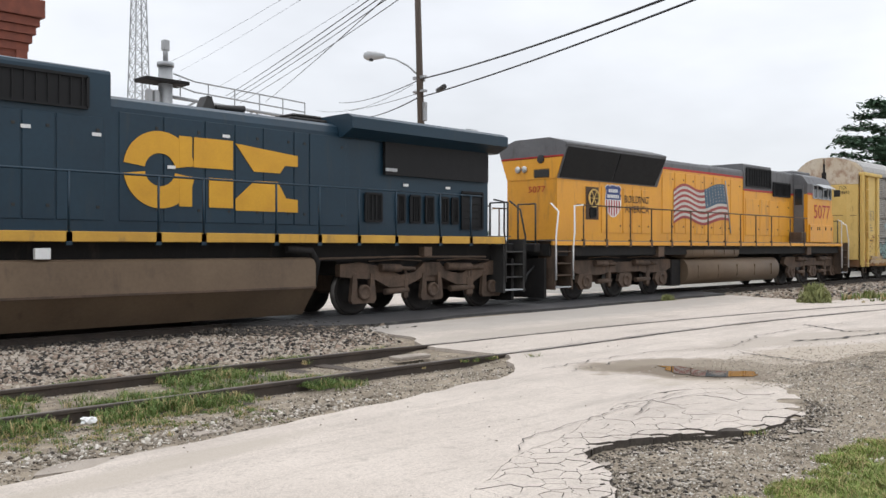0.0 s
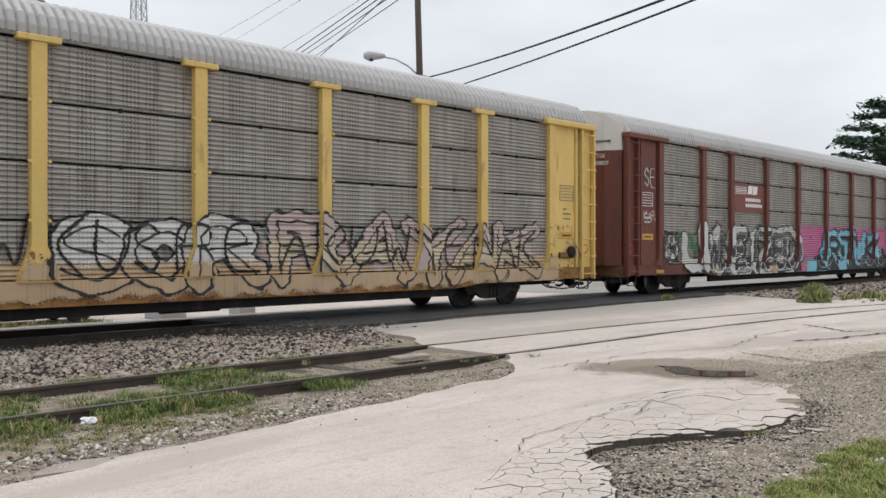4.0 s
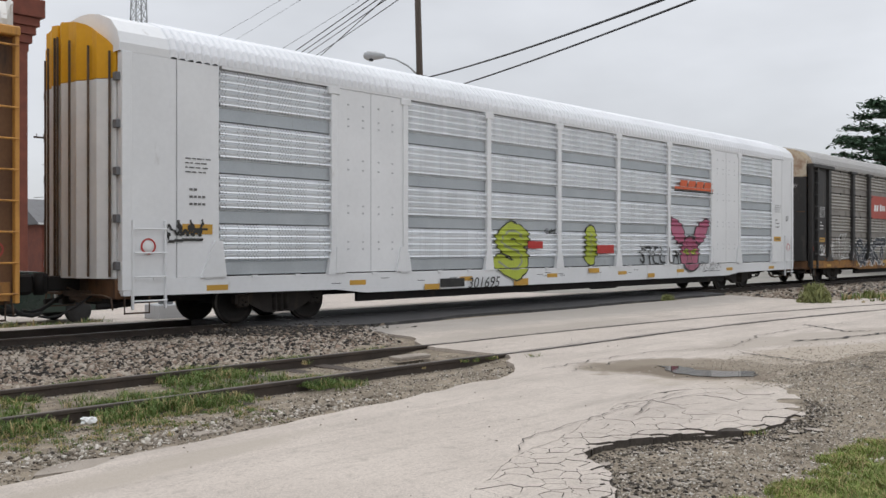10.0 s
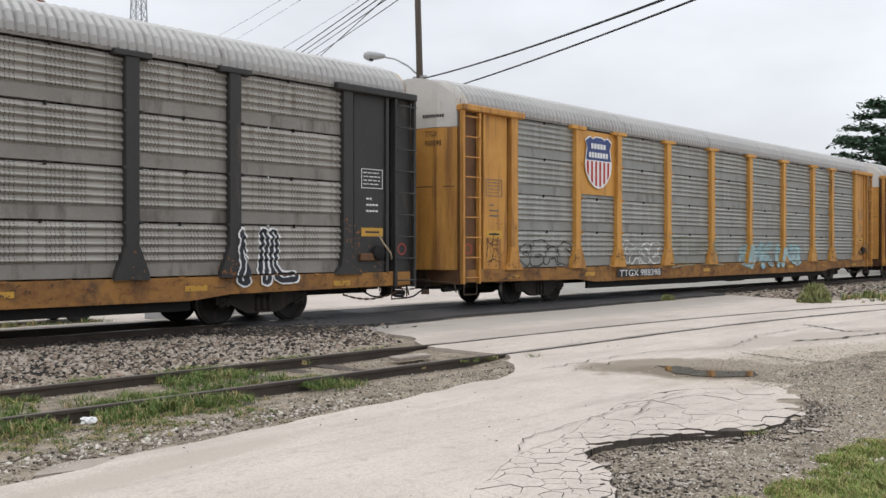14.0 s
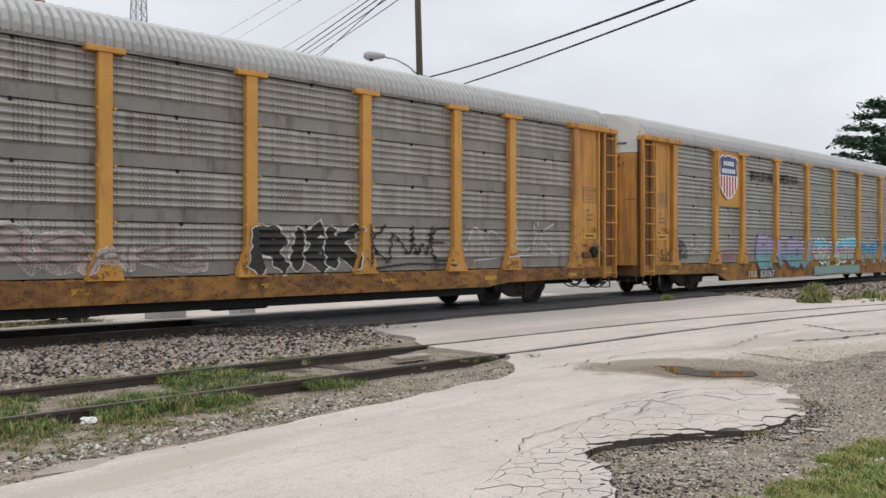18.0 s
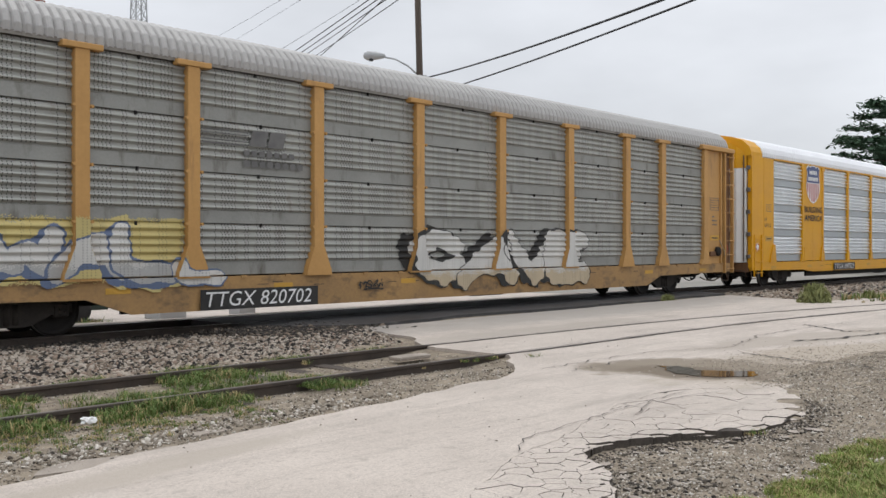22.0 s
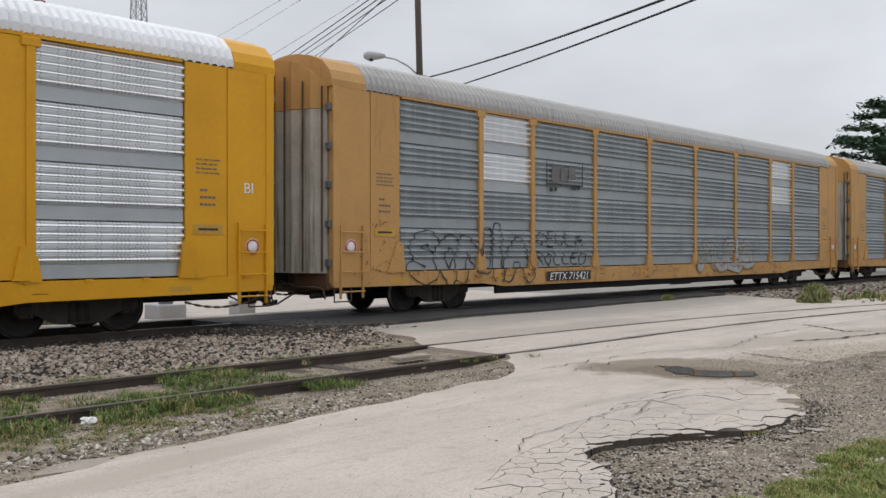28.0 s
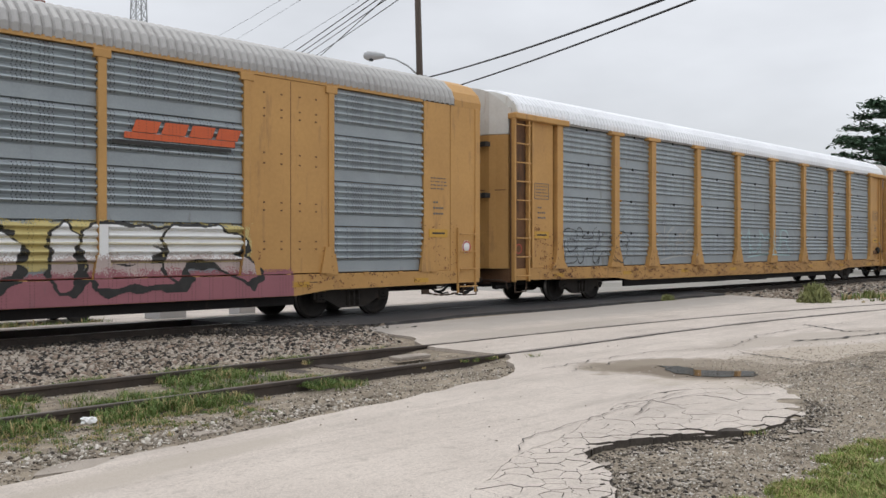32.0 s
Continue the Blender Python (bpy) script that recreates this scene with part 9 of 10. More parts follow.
name_blocks(CARS[1], -5.95, -4.60, 2.93, 3.05, 8, 'plain_white')
piece(CARS[1], -11.70, -10.53, 0.98, 2.01, 'O', 'chalk', 'ink', 11, 0.16, 0.04)
scrawl(CARS[1], -11.71, -10.55, 1.00, 1.98, 'ink', 0.08, 12, loops=5)
haze(CARS[1], -10.63, -10.37, 1.66, 2.00, 'moss_green', 8)
haze(CARS[1], -9.90, -9.51, 1.36, 2.01, 'moss_green', 8)
haze(CARS[1], -9.68, -9.34, 1.16, 1.67, 'moss_green', 8)
haze(CARS[1], -1.64, 11.01, 0.30, 2.45, 'pink', 39, rough=0.3)
piece(CARS[1], -10.40, -8.95, 0.61, 2.09, 'L', 'chalk', 'ink', 13, 0.2, 0.05)
haze(CARS[1], -9.30, -1.20, 0.45, 1.25, 'ink', 28, rough=0.3)
haze(CARS[1], -5.20, -3.90, 1.85, 2.40, 'moss_green', 29, rough=0.35)
piece(CARS[1], -9.30, -1.30, 0.50, 2.38, 'WMEIZED', 'chalk', 'ink', 14, 0.30, 0.05, angular=True, drop=(0.12, -0.05), halo='plain_white', halo_w=0.05, fattest=0.17)
piece(CARS[1], -8.95, -1.45, 0.62, 2.22, 'WMEIZED', 'ink', 'plain_white', 17, 0.12, 0.02, angular=True, drop=(0.12, -0.06), under='ink')
haze(CARS[1], -8.60, -7.90, 0.52, 0.80, 'sand', 30, rough=0.14)
haze(CARS[1], -4.20, -3.40, 0.52, 0.85, 'sand', 31, rough=0.14)
tag_line(CARS[1], -8.60, -5.20, 0.60, 1.20, 'UCV', 'plain_white', 0.03, 32)
tag_line(CARS[1], -4.80, -1.60, 0.60, 1.15, 'CUV', 'plain_white', 0.03, 33)
haze(CARS[1], -0.75, 1.30, 0.42, 1.05, 'sky_blue', 19, rough=0.12)
haze(CARS[1], 0.10, 9.05, 0.40, 1.20, 'ink', 20, rough=0.22)
haze(CARS[1], 0.75, 8.60, 0.70, 1.52, 'ink', 21, rough=0.22)
piece(CARS[1], 1.05, 7.75, 0.70, 2.40, 'RTUK', 'sky_blue', 'ink', 15, 0.30, 0.07, angular=True, drop=(0.16, -0.06), halo='sky_blue', halo_w=0.06, fattest=0.175)
piece(CARS[1], 1.45, 7.70, 0.58, 2.12, 'RTUK', 'ink', 'pale_blue', 16, 0.115, 0.022, angular=True, drop=(0.10, -0.04), under='ink')
haze(CARS[1], 2.55, 3.55, 0.48, 1.00, 'sky_blue', 22, rough=0.14)
haze(CARS[1], 5.10, 5.60, 1.05, 1.75, 'sky_blue', 23, rough=0.14)
piece(CARS[1], 0.70, 1.60, 0.98, 1.62, 'O', 'sky_blue', 'ink', 24, 0.17, 0.035, core=('ink', 0.03))
piece(CARS[1], 7.35, 8.15, 1.00, 1.50, 'O', 'sky_blue', 'ink', 25, 0.13, 0.03, core=('ink', 0.025))
tag_line(CARS[1], 0.15, 3.60, 0.62, 1.20, 'UC', 'pale_blue', 0.03, 26)
tag_line(CARS[1], 4.30, 8.40, 0.60, 1.25, 'VUC', 'pale_blue', 0.03, 27)
for x, w in ((-0.55, 0.36), (2.95, 0.28), (6.25, 0.27), (8.05, 0.25)):
    patch(CARS[1], x - w, x + w, 0.74, 0.86, 'sill_yellow', name='reflector', lift=0.03)
piece(CARS[1], 9.35, 10.45, 1.05, 1.90, 'VS', 'sky_blue', 'ink', 18, 0.06, 0.035)
sign_words(CARS[1], -7.90, -7.14, 0.64, 0.81, 'TTGX', 'plain_white', lift=0.045)
sign_words(CARS[1], -6.72, -5.52, 0.64, 0.82, '978937', 'plain_white', lift=0.045)
tag_line(CARS[1], -12.80, -12.10, 3.3, 3.9, 'SE', 'chalk', 0.03)
tag_line(CARS[1], -12.80, -12.14, 2.3, 2.6, 'KAR', 'chalk', 0.025)

# orange carrier with blue piece
patch(CARS[2], -8.97, -7.18, 2.93, 4.78, 'orange', name='badge_board', label='orange board behind the badge')
car_shield(CARS[2], -8.12, 3.94, 1.46)
block_words(CARS[2], -6.34, -4.44, 3.97, 4.25, 'BUILDING', 'ink', 0.078)
block_words(CARS[2], -4.04, -2.20, 3.94, 4.22, 'AMERICA', 'ink', 0.078)
piece(CARS[2], -8.95, -2.80, 0.40, 1.95, 'OPTIK', 'sky_blue', 'plain_white', 21, 0.25, 0.03, bands=((0.3, 'deep_sky'), (0.5, 'deep_sky')), angular=True, drop=(-0.09, -0.07), under='ink')
tag_line(CARS[2], -8.01, -6.90, 1.98, 2.22, 'APSK', 'plain_white', 0.035)
tag_line(CARS[2], -5.88, -4.69, 1.96, 2.2, 'UPTIK', 'plain_white', 0.035)
piece(CARS[2], -3.0, -1.46, 0.98, 2.02, 'EK', 'cream', 'panel_haze', 25, 0.17, 0.025, fade=0.42)
piece(CARS[2], -1.17, 1.20, 0.98, 1.94, 'VSA', 'cream', 'panel_haze', 26, 0.17, 0.025, fade=0.35)
patch(CARS[2], 1.69, 4.28, 0.95, 1.79, 'silver', name='paint_patch', label='silver overpaint patch')
scrawl(CARS[2], 1.86, 2.54, 0.97, 1.54, 'ink', 0.025, 27, loops=4)
scrawl(CARS[2], 2.78, 3.37, 1.09, 1.46, 'ink', 0.025, 28, loops=4)
scrawl(CARS[2], 3.42, 4.22, 1.09, 1.32, 'ink', 0.02, 29, loops=5)
piece(CARS[2], 4.44, 8.12, 0.55, 1.84, 'COSK', 'sage', 'ink', 30, 0.20, 0.045, core=('ink', 0.018))
scrawl(CARS[2], 8.05, 9.16, 1.22, 1.76, 'ink', 0.02, 31, loops=5)
scrawl(CARS[2], 9.58, 11.70, 1.07, 1.72, 'ink', 0.02, 32, loops=6)
patch(CARS[2], -7.06, -4.45, 0.36, 0.65, 'ink', name='stencil_patch', lift=0.022)
sign_words(CARS[2], -6.90, -4.60, 0.39, 0.60, 'TTGX 700881', 'plain_white')

# white carrier
sign_words(CARS[3], -5.09, -3.93, 0.52, 0.78, '301695', 'ink', shear=0.25)
patch(CARS[3], -6.01, -5.19, 0.57, 0.77, 'ink', name='stencil_bar')
name_blocks(CARS[3], 4.90, 7.02, 3.44, 3.64, 4, 'flame', 0.08, fill=0.86)
patch(CARS[3], 4.62, 7.07, 3.35, 3.43, 'flame', name='emblem')
patch(CARS[3], 4.58, 7.07, 3.27, 3.32, 'ink', name='emblem')
piece(CARS[3], -4.12, -2.60, 0.62, 2.34, 'S', 'lime', 'ink', 41, 0.21, 0.035, core=('sage', 0.03))
patch(CARS[3], -2.80, -2.18, 1.46, 1.65, 'red', name='paint_patch', lift=0.03)
piece(CARS[3], -0.30, 0.42, 1.00, 2.20, 'I', 'lime', 'ink', 44, 0.25, 0.035, core=('sage', 0.03))
patch(CARS[3], 0.29, 1.13, 1.32, 1.56, 'red', name='paint_patch', lift=0.03)
cat_face(CARS[3], 5.62, 1.27)
tag_line(CARS[3], 2.58, 4.95, 0.99, 1.50, 'STELLA', 'ink', 0.05)
scrawl(CARS[3], -1.99, -1.52, 1.85, 1.98, 'ink', 0.02, 49, loops=4)
scrawl(CARS[3], 6.11, 7.58, 0.69, 1.01, 'ink', 0.015, 50, loops=6)
patch(CARS[3], -6.51, -6.03, 0.52, 0.66, 'sill_yellow', name='reflector')
patch(CARS[3], -3.36, -2.80, 0.53, 0.70, 'sill_yellow', name='reflector')
patch(CARS[3], -0.14, 0.38, 0.78, 0.91, 'sill_yellow', name='reflector')
patch(CARS[3], 2.96, 3.34, 0.58, 0.71, 'sill_yellow', name='reflector')
scrawl(CARS[3], -12.78, -12.13, 1.58, 1.96, 'ink', 0.05, 51, loops=3)

# black-framed carrier
patch(CARS[4], -6.96, -4.36, 2.83, 3.87, 'sign_red', name='sign_board', label='red sign board on the side')
name_blocks(CARS[4], -6.37, -5.77, 3.17, 3.46, 2, 'plain_white', 0.06, fill=0.82)
name_blocks(CARS[4], -5.62, -5.36, 3.19, 3.50, 1, 'plain_white', 0.06, fill=0.86)
name_blocks(CARS[4], -5.36, -4.86, 3.20, 3.44, 3, 'plain_white', 0.05)
piece(CARS[4], -8.89, -4.60, 0.62, 2.07, 'OAKT', 'ink_blue', 'plain_white', 61, 0.30, 0.022, core=('plain_white', 0.014))
piece(CARS[4], -4.11, -0.40, 0.61, 1.97, 'SEYRK', 'ink_blue', 'plain_white', 62, 0.22, 0.022, core=('plain_white', 0.013))
scrawl(CARS[4], -11.77, -11.07, 1.10, 1.75, 'plain_white', 0.025, 63, loops=4)
scrawl(CARS[4], -10.86, -9.24, 0.93, 2.10, 'plain_white', 0.025, 64, loops=5)
scrawl(CARS[4], -13.07, -12.17, 1.15, 1.60, 'plain_white', 0.04, 65, loops=4)
piece(CARS[4], 8.90, 10.60, 0.70, 1.92, 'IIL', 'ink_blue', 'plain_white', 66, 0.2, 0.03, core=('plain_white', 0.015))
sign_words(CARS[4], -7.74, -6.76, 0.68, 0.89, 'TTGX', 'plain_white', lift=0.02)
sign_words(CARS[4], -6.61, -5.40, 0.69, 0.89, '974120', 'plain_white', lift=0.02)
patch(CARS[4], -5.40, -4.88, 0.77, 0.90, 'sill_yellow', name='reflector', lift=0.02)
patch(CARS[4], -3.21, -2.77, 0.79, 0.89, 'sill_yellow', name='reflector', lift=0.02)
patch(CARS[4], -1.02, -0.40, 0.76, 0.88, 'sill_yellow', name='reflector', lift=0.02)

# orange carrier, lightly tagged
patch(CARS[5], -8.94, -7.16, 2.96, 4.72, 'orange', name='badge_board', label='orange board behind the badge')
car_shield(CARS[5], -8.08, 3.86, 1.46)
piece(CARS[5], -11.60, -9.20, 0.98, 1.70, 'OBAS', None, 'ink', 71, 0.10, 0.022)
piece(CARS[5], -6.85, -4.62, 0.98, 1.71, 'CASE', None, 'plain_white', 72, 0.09, 0.025, fade=0.2)
scrawl(CARS[5], -4.27, -0.66, 0.87, 1.85, 'sage', 0.04, 73, loops=5)
piece(CARS[5], 0.57, 6.04, 0.75, 1.73, 'SMKINS', 'pale_blue', 'sky_blue', 74, 0.13, 0.03, fade=0.22)
scrawl(CARS[5], -12.77, -12.33, 1.13, 1.85, 'ink', 0.02, 75, loops=2)
patch(CARS[5], -7.18, -4.72, 0.64, 0.86, 'ink', name='stencil_patch', lift=0.022)
sign_words(CARS[5], -7.06, -4.81, 0.65, 0.84, 'TTGX 988398', 'plain_white')

# rusty orange carrier with slogan
sign_words(CARS[6], -11.74, -9.27, 3.94, 4.60, 'We will', 'ink', bold=0.022, lift=0.008)
sign_words(CARS[6], -11.74, -9.29, 3.00, 3.59, 'deliver.', 'ink', bold=0.022, lift=0.008)
patch(CARS[6], -9.05, -7.18, 3.01, 4.87, 'orange', name='badge_board', label='orange board behind the badge')
car_shield(CARS[6], -8.11, 3.91, 1.54)
piece(CARS[6], -11.70, -8.70, 0.99, 2.05, 'AXON', 'cream', 'ink', 81, 0.22, 0.05, drop=(-0.08, 0.06), core=('chalk', 0.05))
piece(CARS[6], -10.40, -9.50, 1.55, 2.28, 'V', 'chalk', 'ink', 82, 0.13, 0.05, angular=True)
piece(CARS[6], -8.50, -4.70, 0.97, 1.98, 'TAKER', 'cream', 'ink', 83, 0.17, 0.05, angular=True, drop=(-0.08, 0.05))
piece(CARS[6], -4.43, -1.50, 1.04, 1.92, 'DRS', 'blush', 'chalk', 84, 0.15, 0.02, fade=0.30, core=('panel_haze', 0.02))
piece(CARS[6], -1.82, 0.66, 1.03, 1.60, 'AKE', 'blush', 'chalk', 85, 0.12, 0.018, fade=0.34, core=('panel_haze', 0.02))
piece(CARS[6], 1.41, 4.18, 1.02, 2.02, 'RISK', 'ink', 'chalk', 86, 0.17, 0.03, angular=True)
scrawl(CARS[6], 4.39, 6.92, 1.03, 1.97, 'ink', 0.05, 87, loops=4)
scrawl(CARS[6], 7.27, 11.06, 1.17, 2.17, 'chalk', 0.03, 88, loops=4)
patch(CARS[6], -8.39, -5.37, 0.63, 0.96, 'ink', name='stencil_patch', lift=0.022)
sign_words(CARS[6], -8.11, -7.32, 0.68, 0.86, 'TTGX', 'plain_white')
sign_words(CARS[6], -6.81, -5.56, 0.69, 0.90, '991597', 'plain_white')
tag_line(CARS[6], -12.72, -12.32, 4.02, 4.28, 'VA', 'chalk', 0.035)
tag_line(CARS[6], -12.75, -12.20, 3.66, 3.90, 'SOE', 'chalk', 0.03)
tag_line(CARS[6], -12.82, -12.12, 3.22, 3.52, 'TABER', 'chalk', 0.035)

# orange carrier with pastel piece
patch(CARS[7], -9.10, -7.15, 2.90, 4.82, 'orange', name='badge_board', label='orange board behind the badge')
car_shield(CARS[7], -8.16, 3.90, 1.51)
block_words(CARS[7], -6.35, -4.48, 3.93, 4.21, 'BUILDING', 'ink', 0.078)
block_words(CARS[7], -4.04, -2.24, 3.95, 4.23, 'AMERICA', 'ink', 0.078)
piece(CARS[7], -5.85, -1.17, 0.72, 1.97, 'ERMES', 'lilac', 'violet', 91, 0.22, 0.028, bands=((0.35, 'teal'), (0.55, 'steel_lilac')), drop=(-0.06, -0.05), angular=True)
piece(CARS[7], -0.72, 4.18, 0.74, 2.04, 'CAST', 'sky_blue', 'plain_white', 92, 0.27, 0.04, bands=((0.26, 'moss_pale'), (0.42, 'mint'), (0.56, 'pink_pale')))
piece(CARS[7], 4.60, 9.10, 0.84, 1.93, 'MIK', 'deep_sky', 'chalk', 93, 0.20, 0.03, bands=((0.4, 'teal'),), halo='ash', halo_w=0.08, fade=0.15, angular=True)
haze(CARS[7], -0.80, 4.30, 0.36, 0.76, 'teal_grey', 14, rough=0.06)
piece(CARS[7], 9.22, 11.60, 1.09, 2.08, 'SOO', None, 'ink', 94, 0.15, 0.02, fade=0.3)
piece(CARS[7], -11.60, -10.95, 1.12, 1.80, 'BA', None, 'ink', 95, 0.07, 0.03)
scrawl(CARS[7], -11.03, -9.47, 1.33, 1.82, 'chalk', 0.035, 96, loops=4)
scrawl(CARS[7], -8.69, -7.65, 1.05, 1.46, 'rose', 0.03, 97, loops=4)
patch(CARS[7], -5.85, -4.48, 0.39, 0.69, 'ink', name='stencil_patch', lift=0.022)
sign_words(CARS[7], -5.75, -4.57, 0.41, 0.65, '820367', 'plain_white')
sign_words(CARS[7], -6.71, -6.06, 0.43, 0.64, 'TTGX', 'plain_white')
scrawl(CARS[7], -13.11, -12.05, 1.05, 1.46, 'ink', 0.03, 98, loops=5)

# tan carrier with block piece
patch(CARS[8], -6.90, -5.90, 3.63, 3.65, 'grey_ink', name='emblem')
patch(CARS[8], -6.90, -5.90, 3.57, 3.59, 'grey_ink', name='emblem')
patch(CARS[8], -6.90, -5.90, 3.51, 3.53, 'grey_ink', name='emblem')
patch(CARS[8], -6.90, -5.90, 3.45, 3.47, 'grey_ink', name='emblem')
patch(CARS[8], -6.90, -5.90, 3.38, 3.41, 'grey_ink', name='emblem')
name_blocks(CARS[8], -5.87, -5.06, 3.39, 3.69, 2, 'grey_ink', 0.08, fill=0.9)
name_blocks(CARS[8], -5.99, -4.79, 3.20, 3.31, 7, 'grey_ink')
name_blocks(CARS[8], -5.99, -4.58, 3.00, 3.12, 8, 'grey_ink')
haze(CARS[8], -11.76, -7.19, 0.89, 2.00, 'straw_paint', 10, rough=0.12)
piece(CARS[8], -11.60, -7.25, 0.86, 1.98, 'OWAL', 'chalk', 'steel_blue', 101, 0.25, 0.04, bands=((0.3, 'ash'),), halo='straw_paint', halo_w=0.13, drop=(-0.12, -0.06))
piece(CARS[8], -7.40, -6.35, 0.80, 1.30, 'L', 'chalk', 'steel_blue', 102, 0.12, 0.03)
piece(CARS[8], -1.75, 5.31, 0.50, 1.98, 'CAVE', 'chalk', 'ink', 108, 0.40, 0.026, drop=(-0.34, 0.04), bands=((0.27, 'straw_pale'),), angular=True, fattest=0.155)
tag_line(CARS[8], 1.25, 1.95, 1.15, 1.75, 'O', 'ink', 0.03, 105)
scrawl(CARS[8], -3.20, -2.55, 0.60, 0.80, 'ink', 0.03, 106, loops=4)
patch(CARS[8], -6.94, -4.30, 0.34, 0.72, 'ink', name='stencil_patch', lift=0.022)
sign_words(CARS[8], -6.83, -4.47, 0.41, 0.68, 'TTGX 820702', 'plain_white', shear=0.2)

# bright yellow carriers
car_shield(CARS[9], -8.09, 4.03, 1.52)
sign_words(CARS[9], -8.99, -7.22, 2.90, 3.13, 'BUILDING', 'ink', bold=0.006)
sign_words(CARS[9], -8.99, -7.22, 2.56, 2.79, 'AMERICA', 'ink', bold=0.006)
patch(CARS[9], -6.00, -3.54, 0.56, 0.85, 'ink', name='stencil_patch')
sign_words(CARS[9], -5.90, -3.68, 0.60, 0.81, 'TTGX 697323', 'plain_white', shear=0.2, lift=0.008)
patch(CARS[9], 3.34, 4.23, 0.64, 0.86, 'red', name='emblem')
car_shield(CARS[10], -8.14, 4.03, 1.43)
sign_words(CARS[10], -9.02, -7.26, 2.93, 3.17, 'BUILDING', 'ink', bold=0.006)
sign_words(CARS[10], -9.02, -7.26, 2.59, 2.82, 'AMERICA', 'ink', bold=0.006)
patch(CARS[10], -6.13, -3.63, 0.59, 0.88, 'ink', name='stencil_patch')
sign_words(CARS[10], -6.01, -3.73, 0.62, 0.84, 'TTGX 697319', 'plain_white', shear=0.2, lift=0.008)
patch(CARS[10], 3.47, 3.72, 0.61, 0.85, 'red', name='emblem')
patch(CARS[10], 3.76, 4.02, 0.59, 0.84, 'red', name='emblem')
patch(CARS[10], 4.06, 4.39, 0.58, 0.83, 'red', name='emblem')

# end letters and numbers of the clean carriers
for car, ink in ((CARS[3], "ink"), (CARS[9], "plain_white"), (CARS[10], "plain_white")):
    lettering("stencil", "BI", 0.20, ink, car, (12.97, -1.552, 2.50))
for car, number in ((CARS[9], "697323"), (CARS[10], "697319")):
    lettering("stencil", "UP", 0.13, "ink", car, (-12.55, -1.552, 2.46))
    lettering("stencil", number, 0.13, "ink", car, (-12.55, -1.552, 2.24))

# tan carrier with outlined tags
patch(CARS[11], -6.52, -6.49, 3.06, 3.74, 'ink', name='emblem')
patch(CARS[11], -4.92, -4.88, 3.16, 3.76, 'ink', name='emblem')
patch(CARS[11], -6.28, -5.94, 3.24, 3.64, 'grey_ink', name='emblem')
patch(CARS[11], -5.90, -5.58, 3.28, 3.64, 'grey_ink', name='emblem')
patch(CARS[11], -5.54, -5.22, 3.32, 3.66, 'grey_ink', name='emblem')
patch(CARS[11], -6.49, -4.92, 3.14, 3.18, 'ink', name='emblem')
patch(CARS[11], -6.37, -6.24, 2.96, 3.07, 'ink', name='emblem')
patch(CARS[11], -6.18, -6.05, 2.98, 3.09, 'ink', name='emblem')
patch(CARS[11], -5.35, -5.21, 3.04, 3.16, 'ink', name='emblem')
patch(CARS[11], -5.15, -5.01, 3.06, 3.17, 'ink', name='emblem')
piece(CARS[11], -11.60, -7.09, 0.56, 2.10, 'SONIA', None, 'ink', 111, 0.24, 0.022)
tag_line(CARS[11], -6.95, -4.85, 1.50, 1.90, 'CEULA', 'ink', 0.035)
tag_line(CARS[11], -6.95, -4.65, 1.02, 1.36, 'ROLLED', 'ink', 0.035)
piece(CARS[11], 1.52, 5.77, 0.60, 1.97, 'AUES', 'ash', 'ink', 113, 0.27, 0.022, fade=0.12, core=('ink', 0.012))
patch(CARS[11], -6.55, -4.56, 0.61, 0.86, 'ink', name='stencil_patch')
sign_words(CARS[11], -6.41, -4.69, 0.63, 0.83, 'ETTX 715421', 'plain_white', shear=0.2, lift=0.008)

# tan carrier with bold pieces
haze(CARS[12], -3.58, 0.01, 0.57, 2.24, 'mint', 11, rough=0.08)
piece(CARS[12], -3.42, -1.80, 0.80, 2.12, 'SA', 'mint', 'maroon', 121, 0.15, 0.04, bands=((0.35, 'maroon_pale'),), angular=True, core=('moss_green', 0.06))
piece(CARS[12], -1.80, -0.05, 0.80, 2.08, 'UL', 'chalk', 'maroon', 122, 0.15, 0.04, bands=((0.4, 'mint'),), angular=True, core=('maroon_pale', 0.05))
scrawl(CARS[12], -3.16, -2.44, 1.83, 2.28, 'moss_green', 0.07, 123, loops=4)
scrawl(CARS[12], -3.03, -2.10, 0.92, 1.74, 'ink', 0.06, 124, loops=5)
haze(CARS[12], 0.99, 8.12, 0.34, 1.07, 'maroon_pale', 12, rough=0.05)
haze(CARS[12], 1.41, 7.18, 1.10, 1.95, 'straw_paint', 13, rough=0.15)
piece(CARS[12], 1.30, 7.20, 0.80, 1.95, 'CIER', 'plain_white', 'ink', 125, 0.24, 0.055, bands=((0.22, 'maroon_pale'), (0.45, 'blush')), angular=True, drop=(0.10, -0.10))
patch(CARS[12], -6.10, -3.61, 0.62, 0.86, 'ink', name='stencil_patch')
sign_words(CARS[12], -5.96, -3.71, 0.65, 0.83, 'CTTX 690494', 'plain_white', shear=0.2, lift=0.008)
name_blocks(CARS[12], 4.78, 6.93, 3.45, 3.66, 4, 'flame', 0.08, fill=0.86)
patch(CARS[12], 4.65, 6.81, 3.33, 3.44, 'flame', name='emblem')
patch(CARS[12], 4.43, 6.73, 3.23, 3.30, 'ink', name='emblem')
scrawl(CARS[12], 0.74, 1.18, 1.19, 1.57, 'ink', 0.03, 126, loops=3)

